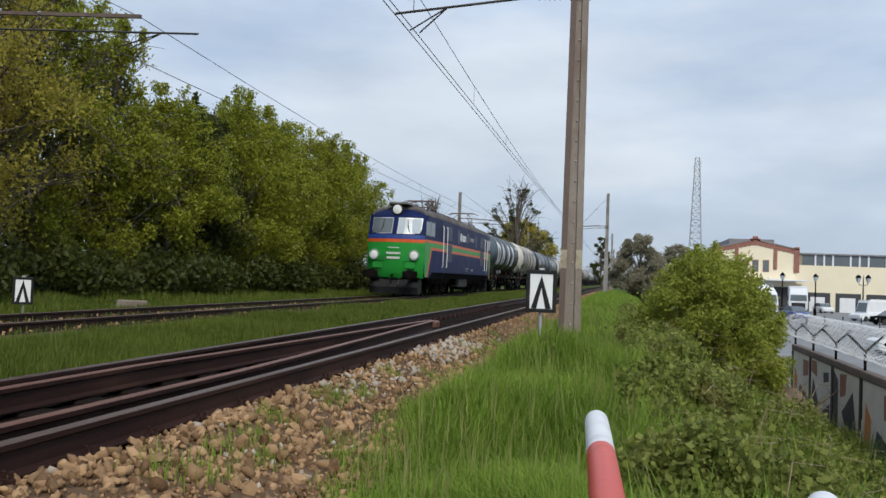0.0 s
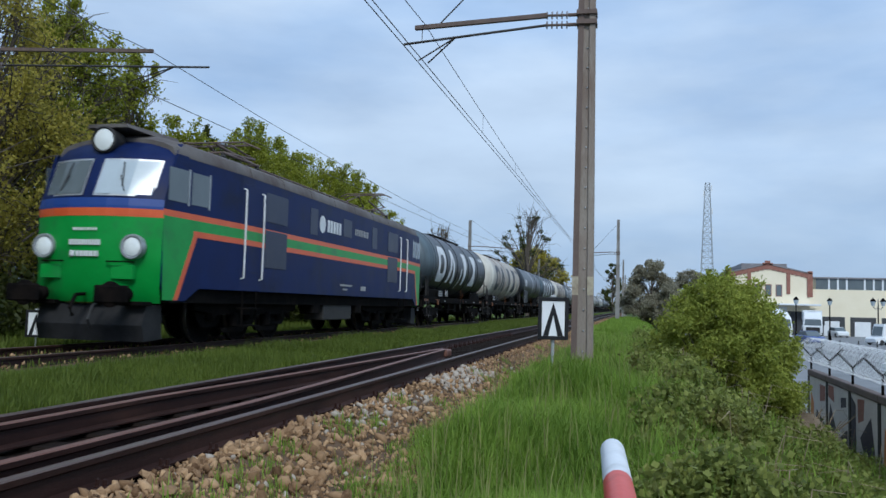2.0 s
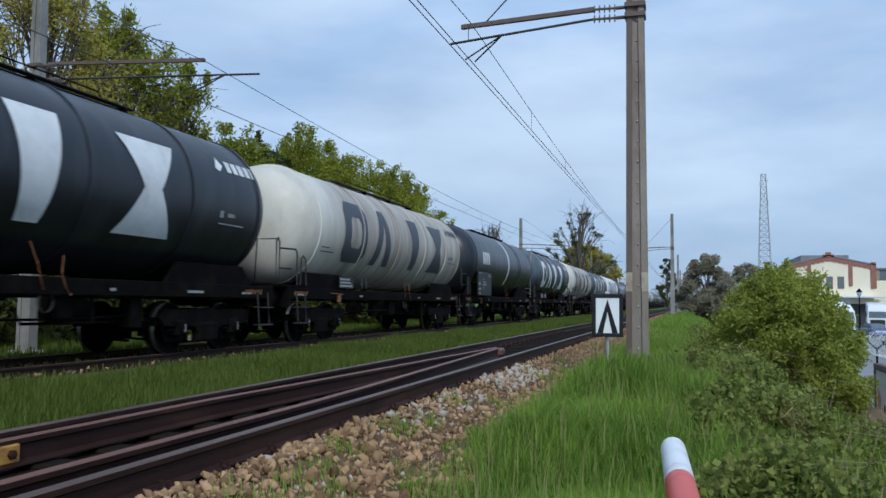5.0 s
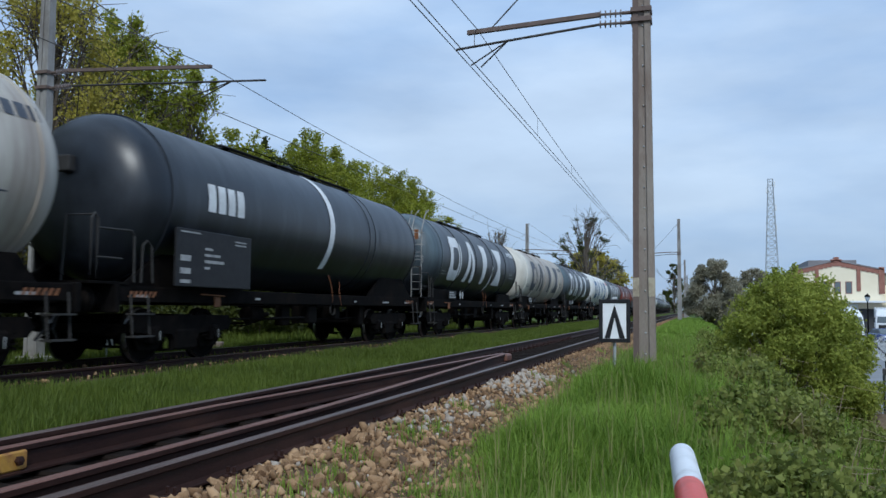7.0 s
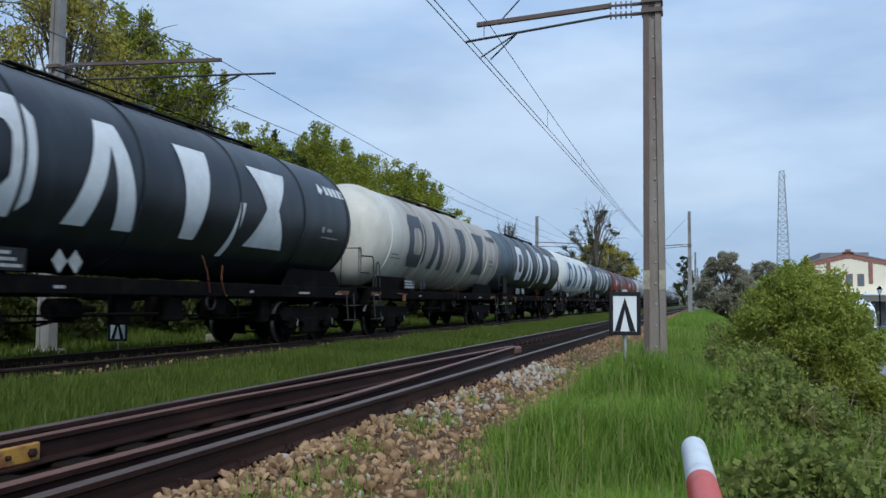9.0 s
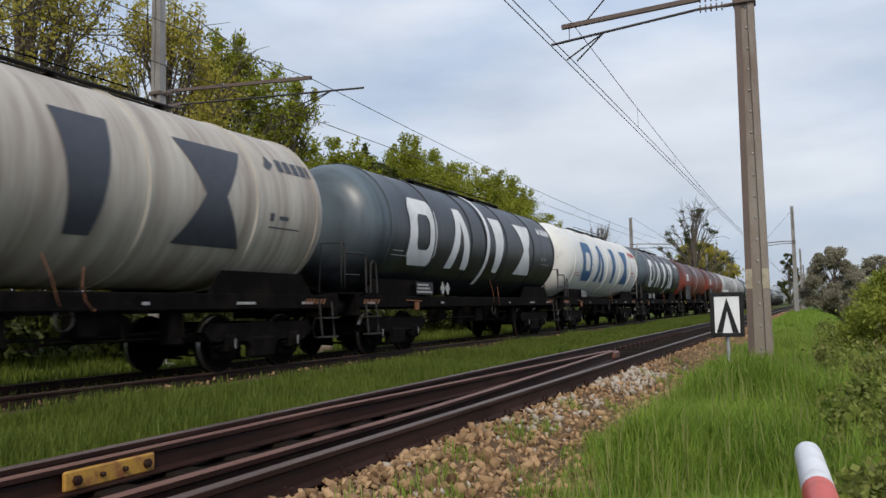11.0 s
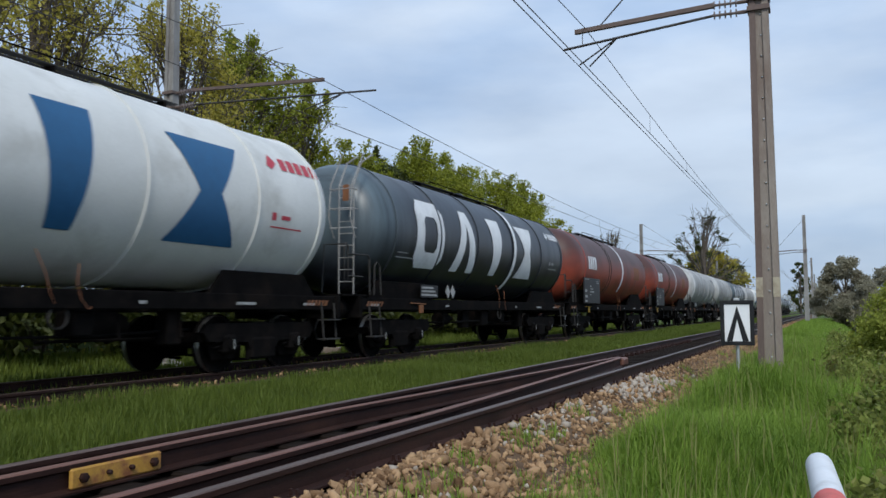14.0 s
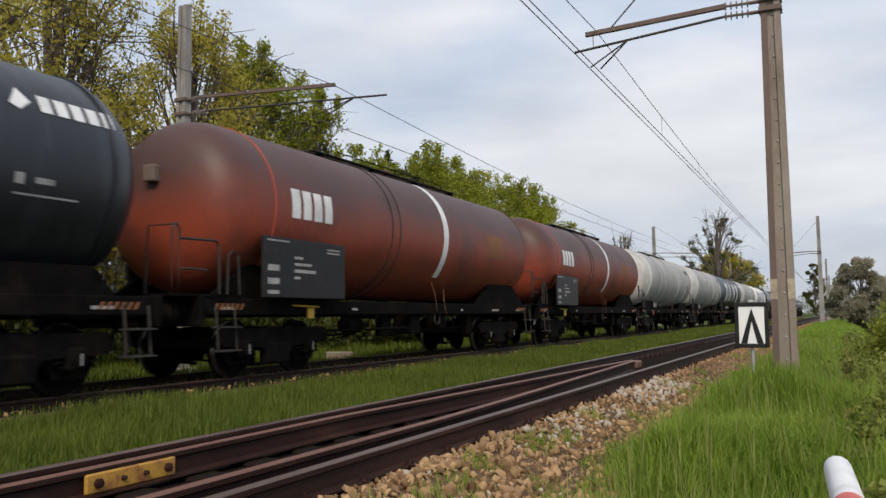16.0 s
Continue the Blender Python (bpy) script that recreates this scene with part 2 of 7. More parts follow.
M = dict(
    earth=material("earth", (0.10, 0.075, 0.05), (0.17, 0.13, 0.085), 0.95, scale=0.9, fine=22, bump=0.5, world_space=True, dirt=(0.055, 0.09, 0.02), dirt_at=0.5, dirt_scale=0.35, spec=0.12),
    turf=material("turf", (0.04, 0.062, 0.012), (0.09, 0.125, 0.026), 0.95, scale=1.1, fine=25, bump=0.6, world_space=True, spec=0.12),
    ballast_bed=material("ballast_bed", (0.075, 0.047, 0.029), (0.17, 0.112, 0.07), 0.95, scale=4, fine=45, bump=0.9, world_space=True, spec=0.1, dirt=(0.035, 0.026, 0.02), dirt_at=0.6, dirt_scale=1.3),
    stone=material("stone", (0.065, 0.029, 0.014), (0.50, 0.325, 0.18), 0.9, scale=1.6, fine=90, bump=0.4, island=1.1, world_space=True, spec=0.12),
    stone_pale=material("stone_pale", (0.27, 0.22, 0.175), (0.50, 0.44, 0.37), 0.9, scale=5, fine=90, bump=0.4, island=0.4, world_space=True, spec=0.15),
    stone_one=material("stone_one", (0.065, 0.029, 0.014), (0.50, 0.325, 0.18), 0.9, scale=1.6, fine=90, bump=0.4, single=1.1, spec=0.12),
    rust=material("rust", (0.015, 0.0062, 0.005), (0.038, 0.016, 0.0115), 0.6, scale=7, fine=80, bump=0.3, dirt=(0.06, 0.027, 0.018), dirt_at=0.64, dirt_scale=3, stretch=(1, 0.25, 1), spec=0.2),
    rail_top=material("rail_top", (0.070, 0.044, 0.035), (0.14, 0.098, 0.082), 0.42, metal=0.15, scale=5, fine=60, bump=0.05, stretch=(1, 0.1, 1), spec=0.25),
    guard_top=material("guard_top", (0.12, 0.05, 0.034), (0.21, 0.108, 0.08), 0.5, metal=0.2, scale=5, fine=60, bump=0.15, stretch=(1, 0.1, 1), spec=0.3),
    yellow_rust=material("yellow_rust", (0.42, 0.22, 0.03), (0.62, 0.36, 0.07), 0.7, scale=9, fine=60, dirt=(0.22, 0.08, 0.03), dirt_at=0.5, dirt_scale=9),
    sleeper=material("sleeper", (0.008, 0.006, 0.005), (0.022, 0.016, 0.013), 0.9, scale=5, fine=40, bump=0.5, stretch=(0.2, 1, 1), spec=0.05),
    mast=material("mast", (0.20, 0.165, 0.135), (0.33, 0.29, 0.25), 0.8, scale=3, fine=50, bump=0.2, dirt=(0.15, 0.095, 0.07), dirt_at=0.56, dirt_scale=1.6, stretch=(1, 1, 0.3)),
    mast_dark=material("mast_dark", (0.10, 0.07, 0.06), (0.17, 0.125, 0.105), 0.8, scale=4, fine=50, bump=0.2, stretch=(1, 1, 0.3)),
    concrete=material("concrete", (0.30, 0.285, 0.26), (0.44, 0.42, 0.385), 0.9, scale=3, fine=60, bump=0.3, dirt=(0.17, 0.15, 0.125), dirt_at=0.6),
    wire=material("wire", (0.06, 0.055, 0.05), (0.10, 0.09, 0.085), 0.5, metal=0.6, bump=0),
    insulator=material("insulator", (0.13, 0.10, 0.09), (0.22, 0.18, 0.165), 0.25, bump=0),
    sign_white=material("sign_white", (0.74, 0.76, 0.78), (0.84, 0.85, 0.86), 0.4, scale=3, fine=40, bump=0.05),
    sign_black=material("sign_black", (0.012, 0.012, 0.014), (0.028, 0.028, 0.03), 0.45, bump=0.05, spec=0.15),
    galvanised=material("galvanised", (0.40, 0.41, 0.42), (0.56, 0.57, 0.58), 0.45, metal=0.7, bump=0.05),
    grass=material("grass", (0.115, 0.20, 0.022), (0.32, 0.44, 0.07), 0.6, scale=0.8, fine=9, bump=0, island=0.5, translucent=0.45, world_space=True, spec=0.25),
    grass_low=material("grass_low", (0.062, 0.092, 0.0135), (0.175, 0.22, 0.036), 0.6, scale=0.6, fine=9, bump=0, island=0.5, translucent=0.4, world_space=True, spec=0.2),
    grass_seed=material("grass_seed", (0.20, 0.21, 0.06), (0.38, 0.36, 0.14), 0.8, scale=0.8, fine=9, bump=0, island=0.4, translucent=0.3, world_space=True),
    bramble=material("bramble", (0.05, 0.072, 0.014), (0.34, 0.37, 0.09), 0.5, scale=1.3, fine=9, bump=0, island=0.75, translucent=0.4, world_space=True, spec=0.2, dirt=(0.20, 0.165, 0.06), dirt_at=0.64, dirt_scale=1.4),
    shrub=material("shrub", (0.16, 0.20, 0.032), (0.47, 0.50, 0.10), 0.55, scale=1.3, fine=9, bump=0, island=0.6, translucent=0.5, world_space=True, spec=0.12),
    leaf=material("leaf", (0.065, 0.088, 0.009), (0.42, 0.44, 0.042), 0.5, scale=0.5, fine=5, bump=0, island=0.55, translucent=0.42, world_space=True, spec=0.3),
    leaf_yellow=material("leaf_yellow", (0.19, 0.165, 0.03), (0.60, 0.52, 0.10), 0.6, scale=0.5, fine=5, bump=0, island=0.5, translucent=0.45, world_space=True, spec=0.2),
    # grey-brown foliage, lightened to paint in the haze of distance
    leaf_grey_haze=material("leaf_grey_haze", (0.22, 0.20, 0.14), (0.36, 0.335, 0.235), 0.7, scale=0.3, fine=3, bump=0, island=0.4, translucent=0.45, world_space=True, spec=0.1),
    # dark leaves; the tone is lowered to hold the shade under the crowns
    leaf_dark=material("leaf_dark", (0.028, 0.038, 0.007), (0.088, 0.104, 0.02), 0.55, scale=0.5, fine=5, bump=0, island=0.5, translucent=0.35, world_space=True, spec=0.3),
    bark=material("bark", (0.06, 0.047, 0.037), (0.14, 0.115, 0.09), 0.95, scale=6, fine=40, bump=0.6, stretch=(1, 1, 0.25)),
    dry=material("dry", (0.22, 0.16, 0.10), (0.36, 0.28, 0.18), 0.9, scale=5, fine=40, bump=0.2, island=0.3, world_space=True),
    red_tube=material("red_tube", (0.52, 0.05, 0.035), (0.66, 0.10, 0.07), 0.4, scale=6, fine=70, bump=0.06, dirt=(0.35, 0.06, 0.04), dirt_at=0.68, dirt_scale=6),
    white_tube=material("white_tube", (0.66, 0.68, 0.70), (0.80, 0.81, 0.82), 0.42, scale=6, fine=70, bump=0.06, dirt=(0.45, 0.45, 0.44), dirt_at=0.66, dirt_scale=8),
    # train
    blue=material("blue", (0.0045, 0.011, 0.060), (0.0085, 0.020, 0.09), 0.45, scale=1.5, fine=40, bump=0.05, dirt=(0.010, 0.014, 0.036), dirt_at=0.62, dirt_scale=0.9, spec=0.12),
    blue_panel=material("blue_panel", (0.006, 0.011, 0.036), (0.011, 0.018, 0.052), 0.4, scale=1.5, fine=40, bump=0.05),
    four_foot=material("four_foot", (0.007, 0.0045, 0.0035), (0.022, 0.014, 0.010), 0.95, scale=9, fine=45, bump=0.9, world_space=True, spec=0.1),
    blue_grey=material("blue_grey", (0.012, 0.014, 0.024), (0.026, 0.03, 0.045), 0.55, scale=1.5, fine=40, bump=0.08, dirt=(0.03, 0.027, 0.026), dirt_at=0.55, spec=0.3),
    bright_blue=material("bright_blue", (0.014, 0.045, 0.20), (0.024, 0.065, 0.27), 0.36, scale=1.5, fine=40, bump=0.04),
    green=material("green", (0.012, 0.23, 0.032), (0.022, 0.32, 0.052), 0.36, scale=1.5, fine=40, bump=0.04, dirt=(0.03, 0.13, 0.05), dirt_at=0.66, spec=0.35),
    orange=material("orange", (0.58, 0.08, 0.02), (0.70, 0.13, 0.035), 0.4, scale=2, fine=40, bump=0.03),
    roof=material("roof", (0.085, 0.075, 0.07), (0.15, 0.135, 0.125), 0.75, scale=2, fine=40, bump=0.1, dirt=(0.07, 0.05, 0.042), dirt_at=0.55),
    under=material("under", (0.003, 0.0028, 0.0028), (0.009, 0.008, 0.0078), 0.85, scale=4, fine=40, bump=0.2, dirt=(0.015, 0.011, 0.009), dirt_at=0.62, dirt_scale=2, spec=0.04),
    under_light=material("under_light", (0.02, 0.019, 0.018), (0.045, 0.042, 0.04), 0.7, scale=4, fine=40, bump=0.15, spec=0.3),
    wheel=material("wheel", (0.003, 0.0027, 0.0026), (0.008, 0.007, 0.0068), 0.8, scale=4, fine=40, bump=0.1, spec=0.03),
    tread=material("tread", (0.34, 0.33, 0.32), (0.48, 0.47, 0.46), 0.3, metal=0.9, bump=0.02),
    dull_white=material("dull_white", (0.20, 0.20, 0.20), (0.42, 0.42, 0.41), 0.7, scale=6, fine=40, bump=0.03),
    frame_grey=material("frame_grey", (0.26, 0.28, 0.29), (0.40, 0.42, 0.43), 0.4, metal=0.3, bump=0.02),
    cable_brown=material("cable_brown", (0.20, 0.075, 0.035), (0.32, 0.13, 0.06), 0.7, bump=0.05),
    hatch_orange=material("hatch_orange", (0.13, 0.05, 0.02), (0.26, 0.10, 0.035), 0.7, scale=8, fine=40, bump=0.03),
    red_ring=material("red_ring", (0.34, 0.045, 0.028), (0.46, 0.075, 0.04), 0.5, scale=2, fine=30, bump=0.03),
    mast_grey=material("mast_grey", (0.22, 0.215, 0.205), (0.36, 0.35, 0.335), 0.8, scale=3, fine=50, bump=0.2, dirt=(0.12, 0.10, 0.085), dirt_at=0.58, dirt_scale=1.6, stretch=(1, 1, 0.3)),
    pale_collar=material("pale_collar", (0.36, 0.31, 0.22), (0.50, 0.45, 0.34), 0.8, scale=5, fine=40, bump=0.15, dirt=(0.20, 0.15, 0.11), dirt_at=0.55, dirt_scale=4),
    # bluish grey that includes the air's haze in front of the tower
    tower_haze=material("tower_haze", (0.27, 0.29, 0.31), (0.36, 0.38, 0.40), 0.6, bump=0),
    plough_grey=material("plough_grey", (0.012, 0.012, 0.013), (0.03, 0.03, 0.032), 0.7, scale=4, fine=40, bump=0.1, spec=0.2),
    soil=material("soil", (0.11, 0.078, 0.05), (0.26, 0.20, 0.14), 0.95, scale=4, fine=40, bump=0.8),
    white_paint=material("white_paint", (0.62, 0.63, 0.63), (0.76, 0.77, 0.77), 0.5, scale=3, fine=30, bump=0.03, dirt=(0.45, 0.45, 0.44), dirt_at=0.62),
    lamp_glass=material("lamp_glass", (0.78, 0.82, 0.80), (0.88, 0.90, 0.88), 0.25, bump=0, coat=0.6),
    pane=glass("pane", (0.10, 0.12, 0.13)),
    pane_light=glass("pane_light", (0.36, 0.41, 0.44)),
    rubber=material("rubber", (0.015, 0.015, 0.016), (0.03, 0.03, 0.032), 0.6, bump=0.05),
    tank_dark=material("tank_dark", (0.006, 0.0075, 0.011), (0.014, 0.017, 0.023), 0.34, scale=0.8, fine=25, bump=0.05, dirt=(0.029, 0.034, 0.043), dirt_at=0.60, dirt_scale=1.1, stretch=(1, 2.2, 0.5)),
    # the pale end tone paints in sky sheen along with dust
    tank_dusty_sheen=material("tank_dusty_sheen", (0.006, 0.0075, 0.011), (0.014, 0.017, 0.023), 0.36, scale=0.8, fine=25, bump=0.05, dirt=(0.029, 0.034, 0.043), dirt_at=0.60, dirt_scale=1.1, stretch=(1, 2.2, 0.5), along=(-5.3, -6.9, (0.115, 0.155, 0.178), 1.0, 1.9)),
    tank_cream=material("tank_cream", (0.56, 0.53, 0.46), (0.68, 0.65, 0.57), 0.5, scale=0.8, fine=25, bump=0.03, dirt=(0.46, 0.42, 0.35), dirt_at=0.62, dirt_scale=0.9, stretch=(1, 1.6, 0.6), along=(-5.6, -4.4, (0.20, 0.155, 0.125), 0.85, -1.0)),
    tank_white=material("tank_white", (0.57, 0.57, 0.54), (0.71, 0.71, 0.68), 0.45, scale=0.8, fine=25, bump=0.03, dirt=(0.45, 0.44, 0.40), dirt_at=0.64, dirt_scale=0.9),
    tank_red=material("tank_red", (0.185, 0.032, 0.019), (0.32, 0.062, 0.030), 0.5, scale=0.7, fine=25, bump=0.04, dirt=(0.10, 0.030, 0.022), dirt_at=0.57, dirt_scale=0.6, soot=(2.5, 3.4, (0.062, 0.038, 0.035)), spec=0.35),
    tank_grey=material("tank_grey", (0.46, 0.46, 0.45), (0.60, 0.60, 0.58), 0.5, scale=0.8, fine=25, bump=0.03, dirt=(0.30, 0.29, 0.27), dirt_at=0.58, dirt_scale=0.9, stretch=(1, 1.6, 0.6), along=(-6.0, -4.8, (0.17, 0.165, 0.155), 0.8, -1.0)),
    mark_blue=material("mark_blue", (0.012, 0.085, 0.20), (0.02, 0.11, 0.25), 0.5, bump=0.02),
    mark_dark=material("mark_dark", (0.035, 0.04, 0.055), (0.06, 0.065, 0.08), 0.5, bump=0.02),
    mark_red=material("mark_red", (0.42, 0.03, 0.05), (0.5, 0.05, 0.07), 0.5, bump=0.02),
    yellow=material("yellow", (0.62, 0.34, 0.02), (0.75, 0.45, 0.05), 0.5, bump=0.05),
    # the yard
    asphalt=material("asphalt", (0.16, 0.165, 0.17), (0.25, 0.255, 0.26), 0.9, scale=0.4, fine=12, bump=0.2, world_space=True),
    cream_wall=material("cream_wall", (0.78, 0.69, 0.50), (0.86, 0.78, 0.60), 0.85, scale=0.3, fine=9, bump=0.05),
    brick=material("brick", (0.22, 0.095, 0.07), (0.34, 0.16, 0.12), 0.9, scale=2, fine=14, bump=0.2),
    roof_tin=material("roof_tin", (0.16, 0.15, 0.155), (0.25, 0.24, 0.25), 0.6, scale=1, fine=9, bump=0.05),
    dark_opening=material("dark_opening", (0.035, 0.036, 0.04), (0.06, 0.062, 0.066), 0.7, bump=0),
    lorry_white=material("lorry_white", (0.68, 0.70, 0.72), (0.80, 0.82, 0.83), 0.35, scale=1, fine=20, bump=0.02),
    car_blue=material("car_blue", (0.03, 0.06, 0.22), (0.05, 0.09, 0.30), 0.25, bump=0, coat=0.6),
    graffiti_light=material("graffiti_light", (0.52, 0.46, 0.42), (0.66, 0.60, 0.55), 0.8, scale=2, fine=30, bump=0.1),
    graffiti_dark=material("graffiti_dark", (0.035, 0.03, 0.04), (0.09, 0.075, 0.085), 0.8, scale=2, fine=30, bump=0.1),
    graffiti_orange=material("graffiti_orange", (0.5, 0.17, 0.05), (0.6, 0.25, 0.09), 0.8, scale=2, fine=30, bump=0.1),
)


# ---- mesh tools
class Build:
    """Vertices and faces of one mesh."""

    def __init__(self):
        self.v, self.f = [], []

    def add(self, verts, faces):
        n = len(self.v)
        self.v += [tuple(p) for p in verts]
        self.f += [tuple(i + n for i in face) for face in faces]
        return self

    def box(self, x0, x1, y0, y1, z0, z1, c=0.0):
        """A box, its upright edges and rims chamfered by c."""
        if not c:
            return self.add([(x, y, z) for z in (z0, z1) for x, y in ((x0, y0), (x1, y0), (x1, y1), (x0, y1))],
                            [(3, 2, 1, 0), (4, 5, 6, 7), (0, 1, 5, 4), (1, 2, 6, 5), (2, 3, 7, 6), (3, 0, 4, 7)])
        c = min(c, (x1 - x0) / 2.2, (y1 - y0) / 2.2, (z1 - z0) / 2.2)

        def ring(i, z):
            a, b, d, e = x0 + i, x1 - i, y0 + i, y1 - i
            return [(a + c, d, z), (b - c, d, z), (b, d + c, z), (b, e - c, z), (b - c, e, z), (a + c, e, z), (a, e - c, z), (a, d + c, z)]
        return self.loft([ring(c * 0.7, z0), ring(0, z0 + c), ring(0, z1 - c), ring(c * 0.7, z1)])

    def loft(self, rings, caps=True, closed=True):
        n, k = len(rings[0]), len(self.v)
        for r in rings:
            self.v += [tuple(p) for p in r]
        for j in range(len(rings) - 1):
            for i in range(n if closed else n - 1):
                a, b = k + j * n + i, k + j * n + (i + 1) % n
                self.f.append((a, b, b + n, a + n))
        if caps:
            self.f += [tuple(range(k + n - 1, k - 1, -1)), tuple(range(k + (len(rings) - 1) * n, k + len(rings) * n))]
        return self

    def tube(self, points, r, n=8, r_end=None):
        """A round bar along a line of points, tapering to r_end."""
        pts = [Vector(p) for p in points]
        rings = []
        up = Vector((0, 0, 1)) if abs((pts[-1] - pts[0]).normalized().z) < 0.9 else Vector((0, 1, 0))
        for i, p in enumerate(pts):
            d = (pts[min(i + 1, len(pts) - 1)] - pts[max(i - 1, 0)]).normalized()
            a = d.cross(up).normalized()
            b = a.cross(d)
            q = r if r_end is None else r + (r_end - r) * i / (len(pts) - 1)
            rings.append([p + (a * math.cos(2 * math.pi * j / n) + b * math.sin(2 * math.pi * j / n)) * q for j in range(n)])
        return self.loft(rings)

    def lathe(self, profile, axis, n=20, at=(0, 0, 0), caps=True):
        """Rings of (radius, distance along the axis 'x', 'y' or 'z') from one end to the other."""
        rings = []
        for r, d in profile:
            ring = []
            for j in range(n):
                c, s = r * math.cos(2 * math.pi * j / n), r * math.sin(2 * math.pi * j / n)
                p = {"x": (d, c, s), "y": (s, d, c), "z": (c, s, d)}[axis]
                ring.append((p[0] + at[0], p[1] + at[1], p[2] + at[2]))
            rings.append(ring)
        return self.loft(rings, caps)

    def prism(self, poly, x0, x1, axis="x"):
        """A flat outline pushed along an axis; the outline is in the other two axes, in order."""
        def p3(u, v, d):
            return {"x": (d, u, v), "y": (u, d, v), "z": (u, v, d)}[axis]
        return self.loft([[p3(u, v, x0) for u, v in poly], [p3(u, v, x1) for u, v in poly]])

    def mesh(self, name, mat, smooth=None, weld=False):
        me = bpy.data.meshes.new(name)
        me.from_pydata(self.v, [], self.f)
        bm = bmesh.new()
        bm.from_mesh(me)
        if weld:
            bmesh.ops.remove_doubles(bm, verts=bm.verts, dist=0.0008)
        bmesh.ops.recalc_face_normals(bm, faces=bm.faces)
        if smooth:
            for fc in bm.faces:
                fc.smooth = True
            for e in bm.edges:
                if len(e.link_faces) == 2 and e.calc_face_angle(0) > radians(smooth):
                    e.smooth = False
        bm.to_mesh(me)
        bm.free()
        me.materials.append(M[mat])
        return me


def part(name, b, mat, parent=None, label="", smooth=None, at=None):
    ob = new(name, b.mesh(name, mat, smooth) if isinstance(b, Build) else b)
    if parent:
        ob.parent = parent
    if at is not None:
        ob.matrix_basis = at
    return tagged(ob, label)


def thing(name, label, category, group="", at=None, kind=""):
    ob = new(name)
    ob.empty_display_size = 0.2
    if at is not None:
        ob.matrix_basis = at
    return tagged(ob, label, category, group, kind)


def soup(name, verts, faces, mat, label, category):
    """One mesh of very many small pieces, from arrays."""
    me = bpy.data.meshes.new(name)
    verts, faces = np.asarray(verts, dtype=np.float32), np.asarray(faces, dtype=np.int32)
    me.vertices.add(len(verts)), me.loops.add(faces.size), me.polygons.add(len(faces))
    me.vertices.foreach_set("co", verts.ravel())
    me.loops.foreach_set("vertex_index", faces.ravel())
    me.polygons.foreach_set("loop_start", np.arange(0, faces.size, faces.shape[1], dtype=np.int32))
    me.update(calc_edges=True)
    me.materials.append(M[mat])
    ob = new(name, me)
    return tagged(ob, label, category, kind="stuff") if label else ob


rng = np.random.default_rng(7)


# ---- the ground: one sheet, with the line's formation, the bank beside it and the yard below
NEAR_X, FAR_X, FAR_Z, GAUGE = -3.58, -9.80, -0.09, 1.507
YARD_Z = -2.4


def ground_z(x, y):
    """Height of the ground at a place (arrays too)."""
    x, y = np.asarray(x, float), np.asarray(y, float)
    xs = [-400, -60, -22, -14, -12.2, -11.3, -8.3, -7.6, -5.6, -4.9, -4.45, -4.40, -2.76, -2.71, -2.45, -1.9, -1.0, 0.0, 0.9, 2.2, 3.5, 4.6, 60, 2000]
    zs = [0.5, 0.4, 0.1, -0.35, -0.40, -0.22, -0.22, -0.30, -0.30, -0.17, -0.17, -0.215, -0.215, -0.17, -0.17, -0.42, -0.50, -0.52, -0.72, -1.15, -1.60, YARD_Z, YARD_Z, YARD_Z]
    z = np.interp(x, xs, zs)
    far = np.clip((y - 60) / 60, 0, 1)
    flat = np.where(x > -1.0, -0.5 + np.clip(x - 7, 0, 6) * (YARD_Z + 0.5) / 6, z)
    z = z * (1 - far) + flat * far
    z = z + np.where((x > -1.75) & (x < 2.0), np.clip((x + 1.75) / 0.5, 0, 1) * np.clip((2.0 - x) / 1.2, 0, 1), 0) * (0.42 * np.clip((y - 5.5) / 4.5, 0, 1) - 0.12 * np.clip((y - 18) / 20, 0, 1)) * (1 - far)
    bumps = 0.05 * np.sin(1.7 * x + 0.6 * y) * np.sin(0.9 * y - 0.8 * x) + 0.03 * np.sin(3.1 * x) * np.sin(2.3 * y + x)
    soft = ((x > -1.7) & (x < 4.2)) | (x < -12.5)
    return z + np.where(soft, bumps, 0)


